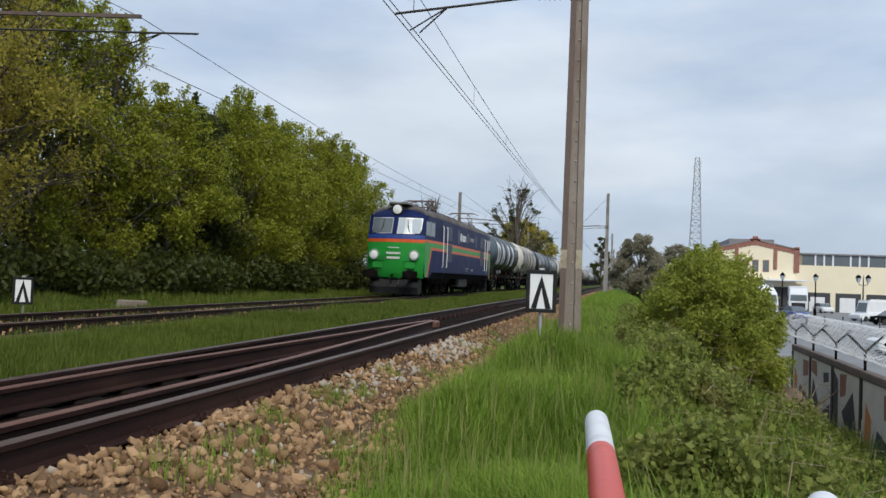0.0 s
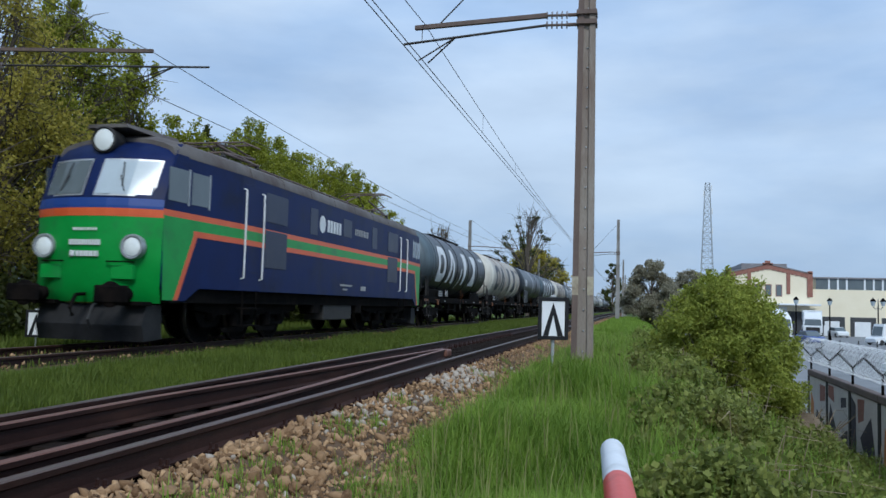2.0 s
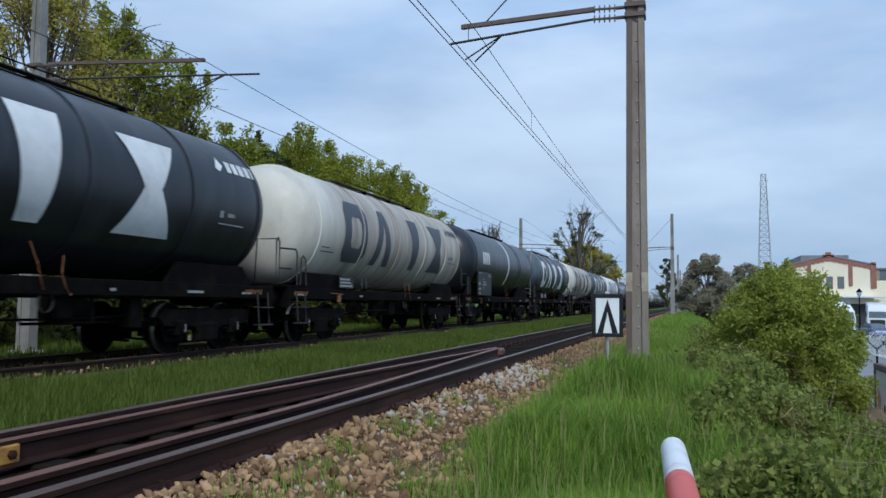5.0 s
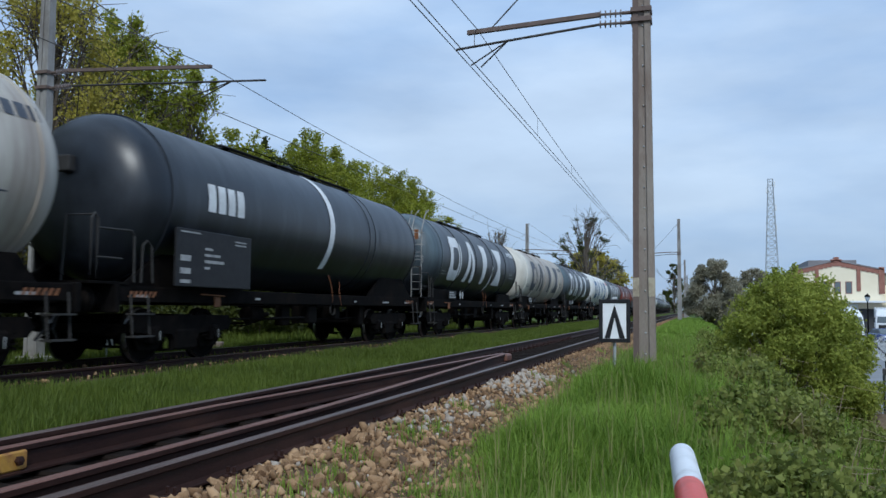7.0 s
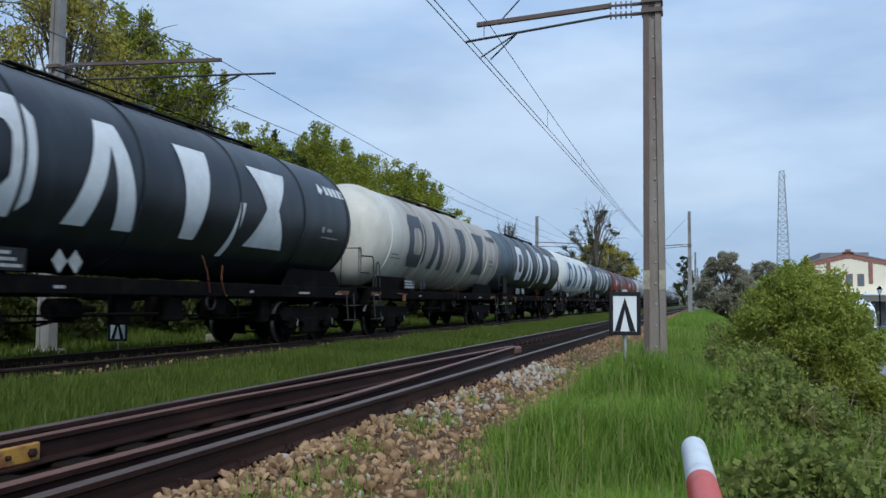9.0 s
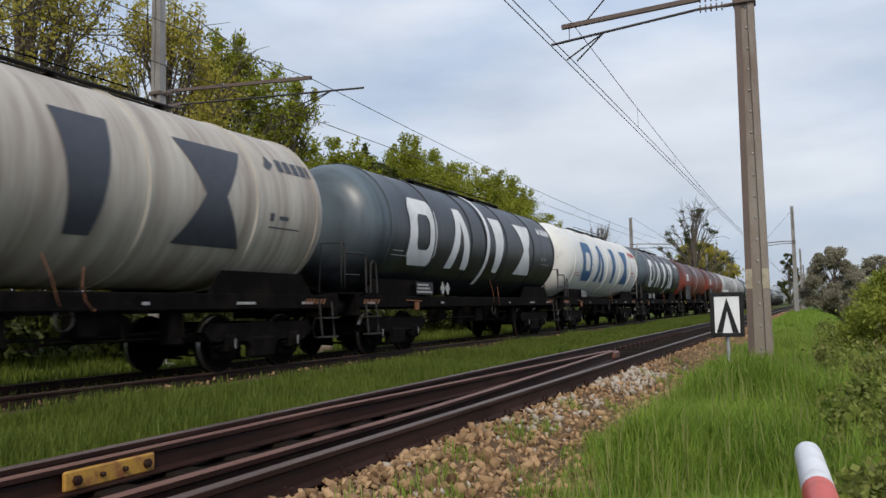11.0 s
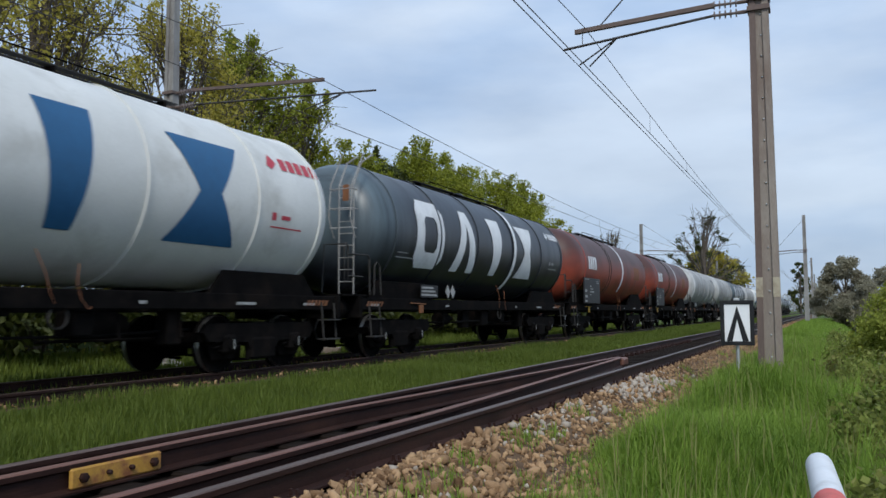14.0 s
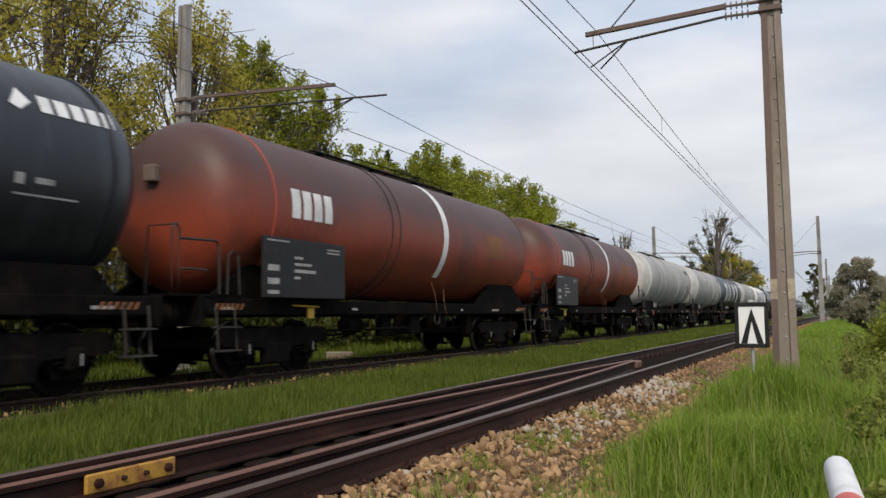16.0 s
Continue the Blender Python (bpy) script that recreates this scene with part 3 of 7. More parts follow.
def make_ground():
    xs = np.concatenate([[-1500, -400, -120, -60, -40, -30, -24, -20, -17], np.arange(-15, -11, 0.4), np.arange(-11, 5, 0.2), [5, 6, 8, 12, 20, 40, 70, 120, 400, 1500]])
    ys = np.concatenate([[-600, -100, -30, -10, -4], np.arange(-2, 30, 0.4), np.arange(30, 90, 2.0), [95, 110, 130, 160, 200, 300, 500, 1000, 2500]])
    gx, gy = np.meshgrid(xs, ys)
    gz = ground_z(gx, gy)
    n = len(xs)
    verts = np.stack([gx.ravel(), gy.ravel(), gz.ravel()], 1)
    faces = [(j * n + i, j * n + i + 1, (j + 1) * n + i + 1, (j + 1) * n + i) for j in range(len(ys) - 1) for i in range(n - 1)]
    ob = soup("ground", verts, faces, "turf", "", "")
    for name in ("ballast_bed", "asphalt", "earth", "four_foot"):
        ob.data.materials.append(M[name])
    mid = np.array([[(xs[i] + xs[i + 1]) / 2, (ys[j] + ys[j + 1]) / 2] for j in range(len(ys) - 1) for i in range(n - 1)])
    index = np.zeros(len(mid), dtype=np.int32)
    index[((mid[:, 0] > -5.35) & (mid[:, 0] < -1.5)) | ((mid[:, 0] > -11.2) & (mid[:, 0] < -8.5))] = 1
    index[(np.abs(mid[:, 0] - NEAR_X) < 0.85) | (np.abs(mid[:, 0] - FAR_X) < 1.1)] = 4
    index[(mid[:, 0] > 5.0) & (mid[:, 1] < 330)] = 2
    index[(mid[:, 0] > 0.6) & (mid[:, 0] < 5.0) & (mid[:, 1] < 60)] = 3
    ob.data.polygons.foreach_set("material_index", index)
    ob.data.polygons.foreach_set("use_smooth", np.ones(len(mid), dtype=bool))
    return tagged(ob, "grassy railway embankment with ballast and a paved yard below", "ground", kind="structure")


ground = make_ground()

# ---- tracks
RAIL = [(-0.07, 0), (0.07, 0), (0.07, 0.012), (0.016, 0.03), (0.012, 0.12), (0.036, 0.135), (0.036, 0.165), (0.028, 0.172),
        (-0.028, 0.172), (-0.036, 0.165), (-0.036, 0.135), (-0.012, 0.12), (-0.016, 0.03), (-0.07, 0.012)]


def rail_mesh(points, top, flare=0):
    """A flat-bottomed rail along points of its head's middle; the head's running surface has the worn metal."""
    b = Build()
    rings = []
    for i, p in enumerate(points):
        p = Vector(p)
        d = (Vector(points[min(i + 1, len(points) - 1)]) - Vector(points[max(i - 1, 0)])).normalized()
        a = Vector((d.y, -d.x, 0)).normalized()
        rings.append([p + a * u + Vector((0, 0, v - 0.172)) for u, v in RAIL])
    b.loft(rings)
    me = b.mesh("rail", "rust")
    me.materials.append(M[top])
    for pl in me.polygons:
        if pl.normal.z > 0.5 and pl.center.z > max(p[2] for p in points) - 0.012:
            pl.material_index = 1
    return me


def make_track(name, x, z, label, ys, near):
    track = thing(name, label, "railway track", kind="structure")
    for side in (-1, 1):
        part("rail", rail_mesh([(x + side * GAUGE / 2, y, z) for y in ys], "rail_top"), None, track)
    sl = Build().box(-1.02, 1.02, -0.13, 0.13, -0.16, 0.0, 0.02).mesh("sleeper", "sleeper")
    plate = Build().box(-0.19, 0.19, -0.08, 0.08, 0, 0.016).box(-0.13, -0.085, -0.045, 0.045, 0.016, 0.045, 0.01).box(0.085, 0.13, -0.045, 0.045, 0.016, 0.045, 0.01)
    for sx in (-0.15, -0.107, 0.107, 0.15):
        plate.lathe([(0.022, 0.016), (0.022, 0.05), (0.012, 0.054), (0.012, 0.085), (0.004, 0.09)], "z", 6, (sx, 0, 0))
    plate = plate.mesh("rail_clip", "rust")
    y = ys[0] + 0.3
    n = 0
    while y < (60 if near else 45) and n < 110:
        part("sleeper", sl, None, track, at=pose(x, y, z - 0.185, 0, 0, 0))
        if y < 30:
            for side in (-1, 1):
                part("rail_clip", plate, None, track, at=pose(x + side * GAUGE / 2, y, z - 0.185))
        y += 0.6
        n += 1
    return track


ys_line = [-30, 0, 30, 60, 100, 150, 220, 320, 450, 700]
near_track = make_track("near_track", NEAR_X, 0.0, "rusty-sided railway track with inner guard rails on ballast", ys_line, True)
far_track = make_track("far_track", FAR_X, FAR_Z, "weathered railway track sunk in grass", ys_line, False)
# guard rails inside the near track, drawn together to a point
for side in (-1, 1):
    g = [(NEAR_X + side * 0.46 - 0.02, y, 0.0) for y in (-30, 0, 4, 6.5)] + [(NEAR_X + side * (0.46 * (15.9 - y) / 9.4 + 0.045 * (y - 6.5) / 9.4), y, 0.0) for y in (8, 10, 12, 14, 15.9)]
    part("guard_rail", rail_mesh(g, "guard_top"), None, near_track, "brown rusty guard rail")
part("rail_shoe", Build().box(-0.13, 0.13, 15.7, 16.15, -0.16, -0.01, 0.03), "guard_top", near_track, at=pose(NEAR_X, 0, 0))
fish = part("fishplate", Build().box(-0.012, 0.02, -0.36, 0.36, -0.15, -0.032, 0.01), "yellow_rust", near_track, "yellow-painted rusty fishplate", at=pose(NEAR_X - 0.46 - 0.02 + 0.036, 3.92, 0))
for i, yy in enumerate((-0.28, -0.09, 0.09, 0.28)):
    part("bolt", Build().lathe([(0.03 if i in (0, 3) else 0.016, 0.02), (0.03 if i in (0, 3) else 0.016, 0.045), (0.012, 0.05)], "x", 6, (0, yy, -0.09)), "rust", fish)


# ---- masts, cantilevers and wires
def make_mast(x, y, height, base_z, near_look=True, label="tall weathered steel mast of riveted channels on a concrete foot"):
    m = thing("catenary_mast", label, "mast", "masts along the line", pose(x, y, base_z))
    w0, w1 = (0.172, 0.118) if near_look else (0.17, 0.12)
    d0, d1 = 0.13, 0.09
    hgt = height - base_z
    for s in (-1, 1):
        ch = Build()
        rings = []
        for k in range(5):
            u = k / 4
            w, d, z = w0 + (w1 - w0) * u, d0 + (d1 - d0) * u, hgt * u
            o, i = s * w, s * (w - 0.09)
            rings.append([(o, -d, z), (i, -d, z), (i, -d + 0.012, z), (o - s * 0.012, -d + 0.012, z), (o - s * 0.012, d - 0.012, z), (i, d - 0.012, z), (i, d, z), (o, d, z)])
        ch.loft(rings)
        # near mast: the left channel's shaded side is put into a darker tone
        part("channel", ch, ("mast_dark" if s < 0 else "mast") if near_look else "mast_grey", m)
    fill = Build().loft([[(-w0 + 0.02, -d0 + 0.03, 0), (w0 - 0.02, -d0 + 0.03, 0), (w0 - 0.02, d0 - 0.03, 0), (-w0 + 0.02, d0 - 0.03, 0)],
                         [(-w1 + 0.02, -d1 + 0.03, hgt), (w1 - 0.02, -d1 + 0.03, hgt), (w1 - 0.02, d1 - 0.03, hgt), (-w1 + 0.02, d1 - 0.03, hgt)]])
    part("web", fill, "mast" if near_look else "mast_grey", m)
    if near_look:
        for s in (-1, 1):
            w = w0 + (w1 - w0) * 1.7 / hgt
            d = d0 + (d1 - d0) * 1.7 / hgt
            part("paint_collar", Build().box(min(s * (w - 0.092), s * (w + 0.004)), max(s * (w - 0.092), s * (w + 0.004)), -d - 0.004, -d + 0.02, 1.57, 1.86), "pale_collar", m, "flaking pale painted collar")
        rv = Build().lathe([(0.016, 0), (0.014, -0.012), (0.006, -0.018)], "y", 6).mesh("rivet", "galvanised")
        for k in range(22):
            z = 0.7 + k * 0.32
            if z < hgt - 0.2:
                u = z / hgt
                part("rivet", rv, None, m, at=pose(0.02, -(d0 + (d1 - d0) * u) + 0.028, z))
    part("foot", Build().box(-0.32, 0.32, -0.28, 0.28, -0.5, 0.18, 0.04), "concrete", m)
    return m


def insulator(b, p0, p1, sheds=5):
    """A string of porcelain sheds between two points."""
    p0, p1 = Vector(p0), Vector(p1)
    b.tube([p0, p1], 0.022, 8)
    for k in range(sheds):
        c = p0.lerp(p1, (k + 0.5) / sheds)
        d = (p1 - p0).normalized() * 0.014
        b.tube([c - d, c, c + d], 0.02, 10)
        b.tube([c - d * 0.6, c + d * 0.6], 0.062, 10)


def make_cantilever(x, y, side, zu, tip_u, zl, tip_l, wire, root=0.63):
    """The brackets that reach from the mast over the track. side: +1 when the mast is to the right of its track; tips and wire as (x, z)."""
    c = thing("cantilever", "rusty catenary cantilever with brown insulators", "cantilever", "cantilevers on the masts", pose(x, y, 0))
    a, e = Vector((-side * 0.64, 0, zu + 0.01)), Vector((tip_u[0] - x, 0, tip_u[1]))
    q4 = ((0, -.035, -.035), (0, .035, -.035), (0, .035, .035), (0, -.035, .035))
    part("top_beam", Build().add([a + Vector(q) for q in q4] + [e + Vector(q) for q in q4], [(0, 1, 2, 3), (7, 6, 5, 4), (0, 4, 5, 1), (1, 5, 6, 2), (2, 6, 7, 3), (3, 7, 4, 0)]), "mast_dark", c)
    l0, l1 = Vector((-side * 0.64, 0, zl + 0.01)), Vector((tip_l[0] - x, 0, tip_l[1]))
    part("lower_tube", Build().tube([l0, l1], 0.022, 8), "wire", c)
    for z in (zu, zl):
        b = Build()
        insulator(b, (-side * 0.28, 0, z), (-side * 0.68, 0, z + 0.01))
        part("insulator", b, "insulator", c)
        part("clamp", Build().tube([(-side * 0.02, 0, z), (-side * 0.30, 0, z)], 0.03, 8).box(-0.16, 0.16, -0.14, 0.14, z - 0.035, z + 0.035), "mast_dark", c)
    st = l0.lerp(l1, root)
    for dx, dy in ((-0.03, -0.05), (0.10, 0.10)):
        part("steady_arm", Build().tube([st, (wire[0] - x + dx, dy, wire[1] + 0.015)], 0.013, 6), "wire", c)
    if side > 0:
        d = l1.lerp(l0, 0.13)
        part("drop_rod", Build().tube([d, (d.x, 0, tip_u[1])], 0.007, 5), "wire", c)
    r0 = e.lerp(a, 0.19)
    part("tie_rod", Build().tube([r0 + Vector((0, 0, 0.03)), (-side * 0.1, 0, zu + 2.3)], 0.012, 6), "wire", c)
    return c


MAST_YS = [13.1, 69.5, 126, 182]
FAR_MAST_YS = [14.55, 70, 126, 182]
WIRE_N, CARRY_N, WIRE_F, CARRY_F = 4.90, 5.54, 5.08, 5.78
WNX, WFX, CFX = -3.46, -9.80, -9.42
for k, y in enumerate(MAST_YS):
    mx = -0.72 if k == 0 else -0.98
    make_mast(mx, y, 8.3, -0.5, k == 0, *([] if k == 0 else ["slender weathered steel mast beside the track"]))
    make_cantilever(mx, y, 1, 5.58, (-3.57, 5.49), 5.42, (-3.76, 5.22), (WNX, WIRE_N))
for k, y in enumerate(FAR_MAST_YS):
    make_mast(-13.6, y, 8.25, -0.4, False, "grey weathered mast behind the far track")
    make_cantilever(-13.6, y, -1, 5.98, (-9.42, 5.80), 5.64, (-8.16, 5.42), (WFX, WIRE_F + 0.10), 0.84)


def make_wire(name, x, ys, z_at, sag, r, label):
    pts = []
    for a, b in zip(ys, ys[1:]):
        for k in range(12):
            u = k / 12
            pts.append((x(a + (b - a) * u), a + (b - a) * u, z_at - 4 * sag * u * (1 - u)))
    pts.append((x(ys[-1]), ys[-1], z_at))
    return tagged(new(name, Build().tube(pts, r, 5).mesh(name, "wire")), label, "overhead wire", "overhead wires")


spans_n, spans_f = [-43] + MAST_YS + [300, 420], [-41] + FAR_MAST_YS + [300, 420]
for dx in (-0.04, 0.06):
    make_wire("contact_wire", lambda y, d=dx: WNX + d, spans_n, WIRE_N, 0.02, 0.008, "dark copper contact wire over the near track")
make_wire("carrying_wire", lambda y: WNX + 0.06, spans_n, CARRY_N, 0.60, 0.007, "slack carrying wire over the near track")
make_wire("contact_wire", lambda y: WFX, spans_f, WIRE_F, 0.02, 0.009, "dark copper contact wire over the far track")
make_wire("carrying_wire", lambda y: CFX, spans_f, CARRY_F, 0.55, 0.008, "slack carrying wire over the far track")
for x, xw, ys, zc, zw, sag in ((WNX + 0.06, WNX + 0.06, spans_n, CARRY_N, WIRE_N, 0.60), (CFX, WFX, spans_f, CARRY_F, WIRE_F, 0.55)):
    for a, b in zip(ys[:3], ys[1:4]):
        for k in range(1, 10):
            u = k / 10
            y = a + (b - a) * u
            tagged(new("dropper", Build().tube([(x, y, zc - 4 * sag * u * (1 - u)), (xw, y, zw)], 0.004, 5).mesh("dropper", "wire")), "thin dropper between the overhead wires", "dropper", "droppers of the overhead line")


# ---- chevron boards
def make_board(x, y, z0, z1, w, turn, label):
    """A white board with an upright black chevron, framed in black, on a thin post."""
    b = thing("signal_board", label, "railway sign", "chevron boards", pose(x, y, z0, 0, 0, turn))
    h = z1 - z0
    part("backing", Build().box(-w / 2, w / 2, -0.012, 0.012, 0, h, 0.006), "sign_black", b)
    for args in ((-w / 2, -w / 2 + 0.045, 0, h), (w / 2 - 0.045, w / 2, 0, h)):
        part("rim", Build().box(args[0], args[1], -0.035, -0.012, args[2], args[3], 0.005), "sign_black", b)
    for a in (0, h - 0.045):
        part("rim", Build().box(-w / 2 + 0.045, w / 2 - 0.045, -0.035, -0.012, a, a + 0.045, 0.005), "sign_black", b)
    iw, ih = w - 0.1, h - 0.1
    part("face", Build().box(-iw / 2, iw / 2, -0.020, -0.0125, 0.05, 0.05 + ih), "sign_white", b, "white reflective face")
    for s in (-1, 1):
        part("chevron_bar", Build().prism([(s * iw * 0.44, 0.052), (s * iw * 0.20, 0.052), (0, 0.05 + ih * 0.60), (0, 0.05 + ih * 0.96)], -0.026, -0.0205, "y"), "sign_black", b)
    part("bracket", Build().box(-0.035, 0.035, -0.02, 0.05, h, h + 0.03, 0.005), "galvanised", b)
    gz = float(ground_z(x, y)) - z0 - 0.2
    part("post", Build().tube([(0, 0.035, gz), (0, 0.035, h)], 0.022, 10), "galvanised", b)
    return b


make_board(-0.99, 11.0, 0.44, 1.0, 0.40, 8, "framed white board with a black chevron in the grass")
make_board(-12.2, 15.1, -0.05, 0.52, 0.40, 25, "black-framed white chevron board behind the far track")

# ---- painted railing ends in front of the camera
rail_a = thing("handrail", "red and white painted steel handrail end", "handrail", "handrail ends", pose(-0.05, 2.58, 0.45))
part("white_end", Build().lathe([(0.012, 0.036), (0.026, 0.028), (0.035, 0.010), (0.036, -0.01), (0.036, -0.49)], "y", 24), "white_tube", rail_a, "white painted end", 60)
part("red_tube", Build().lathe([(0.036, -0.49), (0.036, -1.35)], "y", 24), "red_tube", rail_a, "red painted tube", 60)
part("post", Build().tube([(0, -1.3, -0.02), (0, -1.3, -1.5)], 0.03, 12), "white_tube", rail_a)
rail_a.matrix_basis = pose(-0.05, 2.58, 0.438, 0, 0, 2.7)
rail_b = thing("handrail", "white painted steel handrail end", "handrail", "handrail ends", pose(0.42, 1.80, 0.425, 0, 0, -14))
part("white_end", Build().lathe([(0.012, 0.036), (0.026, 0.028), (0.035, 0.010), (0.036, -0.01), (0.036, -0.8)], "y", 24), "white_tube", rail_b, "white painted end", 60)
part("post", Build().tube([(0, -0.75, -0.02), (0, -0.75, -1.5)], 0.03, 12), "white_tube", rail_b)

block = new("concrete_slab", Build().box(-0.42, 0.42, -0.12, 0.12, 0, 0.30, 0.03).mesh("concrete_slab", "mast"))
block.matrix_basis = pose(-13.6, 21.3, float(ground_z(-13.6, 21.3)) - 0.03, 0, 0, 12)
tagged(block, "pale weathered concrete slab in the grass", "concrete slab")


# ---- the train. Things stand at the rail's height, their front towards -y


def gone(t):
    """Metres that the train has rolled by t seconds: it slows a little."""
    return 11.1 * t - 0.0275 * t * t


MOVERS, WHEELS = [], []


def make_wheelset(parent, y, r, x=GAUGE / 2):
    """Two wheels on an axle; it turns about its own middle."""
    w = Build()
    w.tube([(-x - 0.1, 0, 0), (x + 0.1, 0, 0)], 0.075, 10)
    for s in (-1, 1):
        w.lathe([(r * 0.2, s * (x - 0.10)), (r * 0.24, s * (x - 0.02)), (r * 0.84, s * (x - 0.03)), (r * 0.86, s * (x - 0.07)), (r + 0.028, s * (x - 0.068)), (r + 0.02, s * (x - 0.04)), (r, s * (x - 0.03)),
                 (r - 0.004, s * (x + 0.06)), (r * 0.87, s * (x + 0.062)), (r * 0.84, s * (x + 0.025)), (r * 0.26, s * (x + 0.01)), (r * 0.22, s * (x + 0.07)), (0.01, s * (x + 0.07))], "x", 28)
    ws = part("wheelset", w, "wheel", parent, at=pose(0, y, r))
    for s in (-1, 1):
        part("rim", Build().lathe([(r + 0.0005, s * (x - 0.022)), (r + 0.003, s * (x - 0.018)), (r + 0.003, s * (x + 0.050)), (r + 0.0005, s * (x + 0.054))], "x", 36, caps=False), "tread", ws, "worn steel wheel rim")
    WHEELS.append((ws, y, r, parent))
    return ws


def wheel_bits(parent, y, r, bogie_y):
    for s in (-1, 1):
        part("axle_box", Build().box(s * 0.98 - 0.12, s * 0.98 + 0.12, y - 0.15, y + 0.15, r - 0.15, r + 0.16, 0.04).lathe([(0.11, s * 1.10), (0.11, s * 1.13), (0.05, s * 1.15)], "x", 12, (0, y, r)), "under", parent, smooth=30)
        # the small glint on the axle box cover, drawn as a dull white tick
        if r < 0.5:
            part("paint_tick", Build().box(s * 1.152 - 0.002, s * 1.152 + 0.002, y - 0.011, y + 0.011, r - 0.07, r + 0.08), "dull_white", parent, "dull white tick standing in for a glint")
        for k in (-1, 1):
            sp = Build()
            yy = y + k * 0.26
            sp.tube([(s * 0.98 + 0.07 * math.cos(a), yy + 0.07 * math.sin(a), r - 0.1 + 0.012 * a) for a in np.arange(0, 24, 0.8)], 0.016, 5)
            part("spring", sp, "under", parent)


def make_bogie(parent, yc, r, base):
    b = Build()
    for s in (-1, 1):
        b.prism([(yc - base / 2 - 0.62, r + 0.20), (yc - base / 2 - 0.5, r + 0.06), (yc - 0.42, r + 0.02), (yc - 0.3, r - 0.16), (yc + 0.3, r - 0.16), (yc + 0.42, r + 0.02),
                 (yc + base / 2 + 0.5, r + 0.06), (yc + base / 2 + 0.62, r + 0.20), (yc + base / 2 + 0.5, r + 0.34), (yc - base / 2 - 0.5, r + 0.34)], s * 0.93, s * 1.05)
    b.box(-0.95, 0.95, yc - 0.22, yc + 0.22, r - 0.05, r + 0.36).box(-0.93, 0.93, yc - base / 2 - 0.6, yc - base / 2 - 0.5, r + 0.05, r + 0.2).box(-0.93, 0.93, yc + base / 2 + 0.5, yc + base / 2 + 0.6, r + 0.05, r + 0.2)
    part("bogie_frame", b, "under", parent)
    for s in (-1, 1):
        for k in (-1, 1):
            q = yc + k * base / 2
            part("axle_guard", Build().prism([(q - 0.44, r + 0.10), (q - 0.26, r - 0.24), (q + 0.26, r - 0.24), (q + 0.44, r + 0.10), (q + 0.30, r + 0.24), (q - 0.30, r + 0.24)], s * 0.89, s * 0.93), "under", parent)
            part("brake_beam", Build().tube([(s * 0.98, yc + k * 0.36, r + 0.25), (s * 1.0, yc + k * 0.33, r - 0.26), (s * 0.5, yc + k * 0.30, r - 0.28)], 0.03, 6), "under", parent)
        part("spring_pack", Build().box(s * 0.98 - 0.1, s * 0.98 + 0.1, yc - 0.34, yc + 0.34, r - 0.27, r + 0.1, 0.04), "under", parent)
    for k in (-0.5, 0.5):
        make_wheelset(parent, yc + k * base, r)
        wheel_bits(parent, yc + k * base, r, yc)
    for s in (-1, 1):
        for k in (-1, 1):
            part("brake_block", Build().box(s * 0.75 - 0.05, s * 0.75 + 0.05, yc + k * (base / 2 - r - 0.09), yc + k * (base / 2 - r - 0.02), r - 0.22, r + 0.2, 0.01), "under", parent)


def make_buffers(parent, y, out, z=1.05):
    for s in (-1, 1):
        part("buffer", Build().lathe([(0.13, 0), (0.13, out * 0.12), (0.10, out * 0.14), (0.10, out * 0.42), (0.22, out * 0.45), (0.235, out * 0.50), (0.18, out * 0.53)], "y", 18, (s * 0.875, y, z)), "under", parent, smooth=40)
    part("coupling", Build().tube([(0, y, z), (0, y + out * 0.25, z - 0.02), (0, y + out * 0.4, z - 0.25), (0, y + out * 0.32, z - 0.4)], 0.035, 8), "under", parent)
    part("brake_hose", Build().tube([(0.35, y, z - 0.1), (0.36, y + out * 0.25, z - 0.2), (0.34, y + out * 0.35, z - 0.45), (0.3, y + out * 0.2, z - 0.62)], 0.022, 8), "rubber", parent)


def wrap(pieces, radius, zc, proud, side=1, n=14):
    """Flat outlines of four corners (y along the tank, s up along its shell from the widest point), laid on the shell."""
    b = Build()
    for q in pieces:
        grid = []
        for i in range(n + 1):
            for j in range(n + 1):
                u, v = i / n, j / n
                y = (q[0][0] * (1 - u) + q[1][0] * u) * (1 - v) + (q[3][0] * (1 - u) + q[2][0] * u) * v
                s = (q[0][1] * (1 - u) + q[1][1] * u) * (1 - v) + (q[3][1] * (1 - u) + q[2][1] * u) * v
                a = s / radius
                grid.append((side * (radius + proud) * math.cos(a), y, zc + (radius + proud) * math.sin(a)))
        b.add(grid, [(i * (n + 1) + j, i * (n + 1) + j + 1, (i + 1) * (n + 1) + j + 1, (i + 1) * (n + 1) + j) for i in range(n) for j in range(n)])
    return b


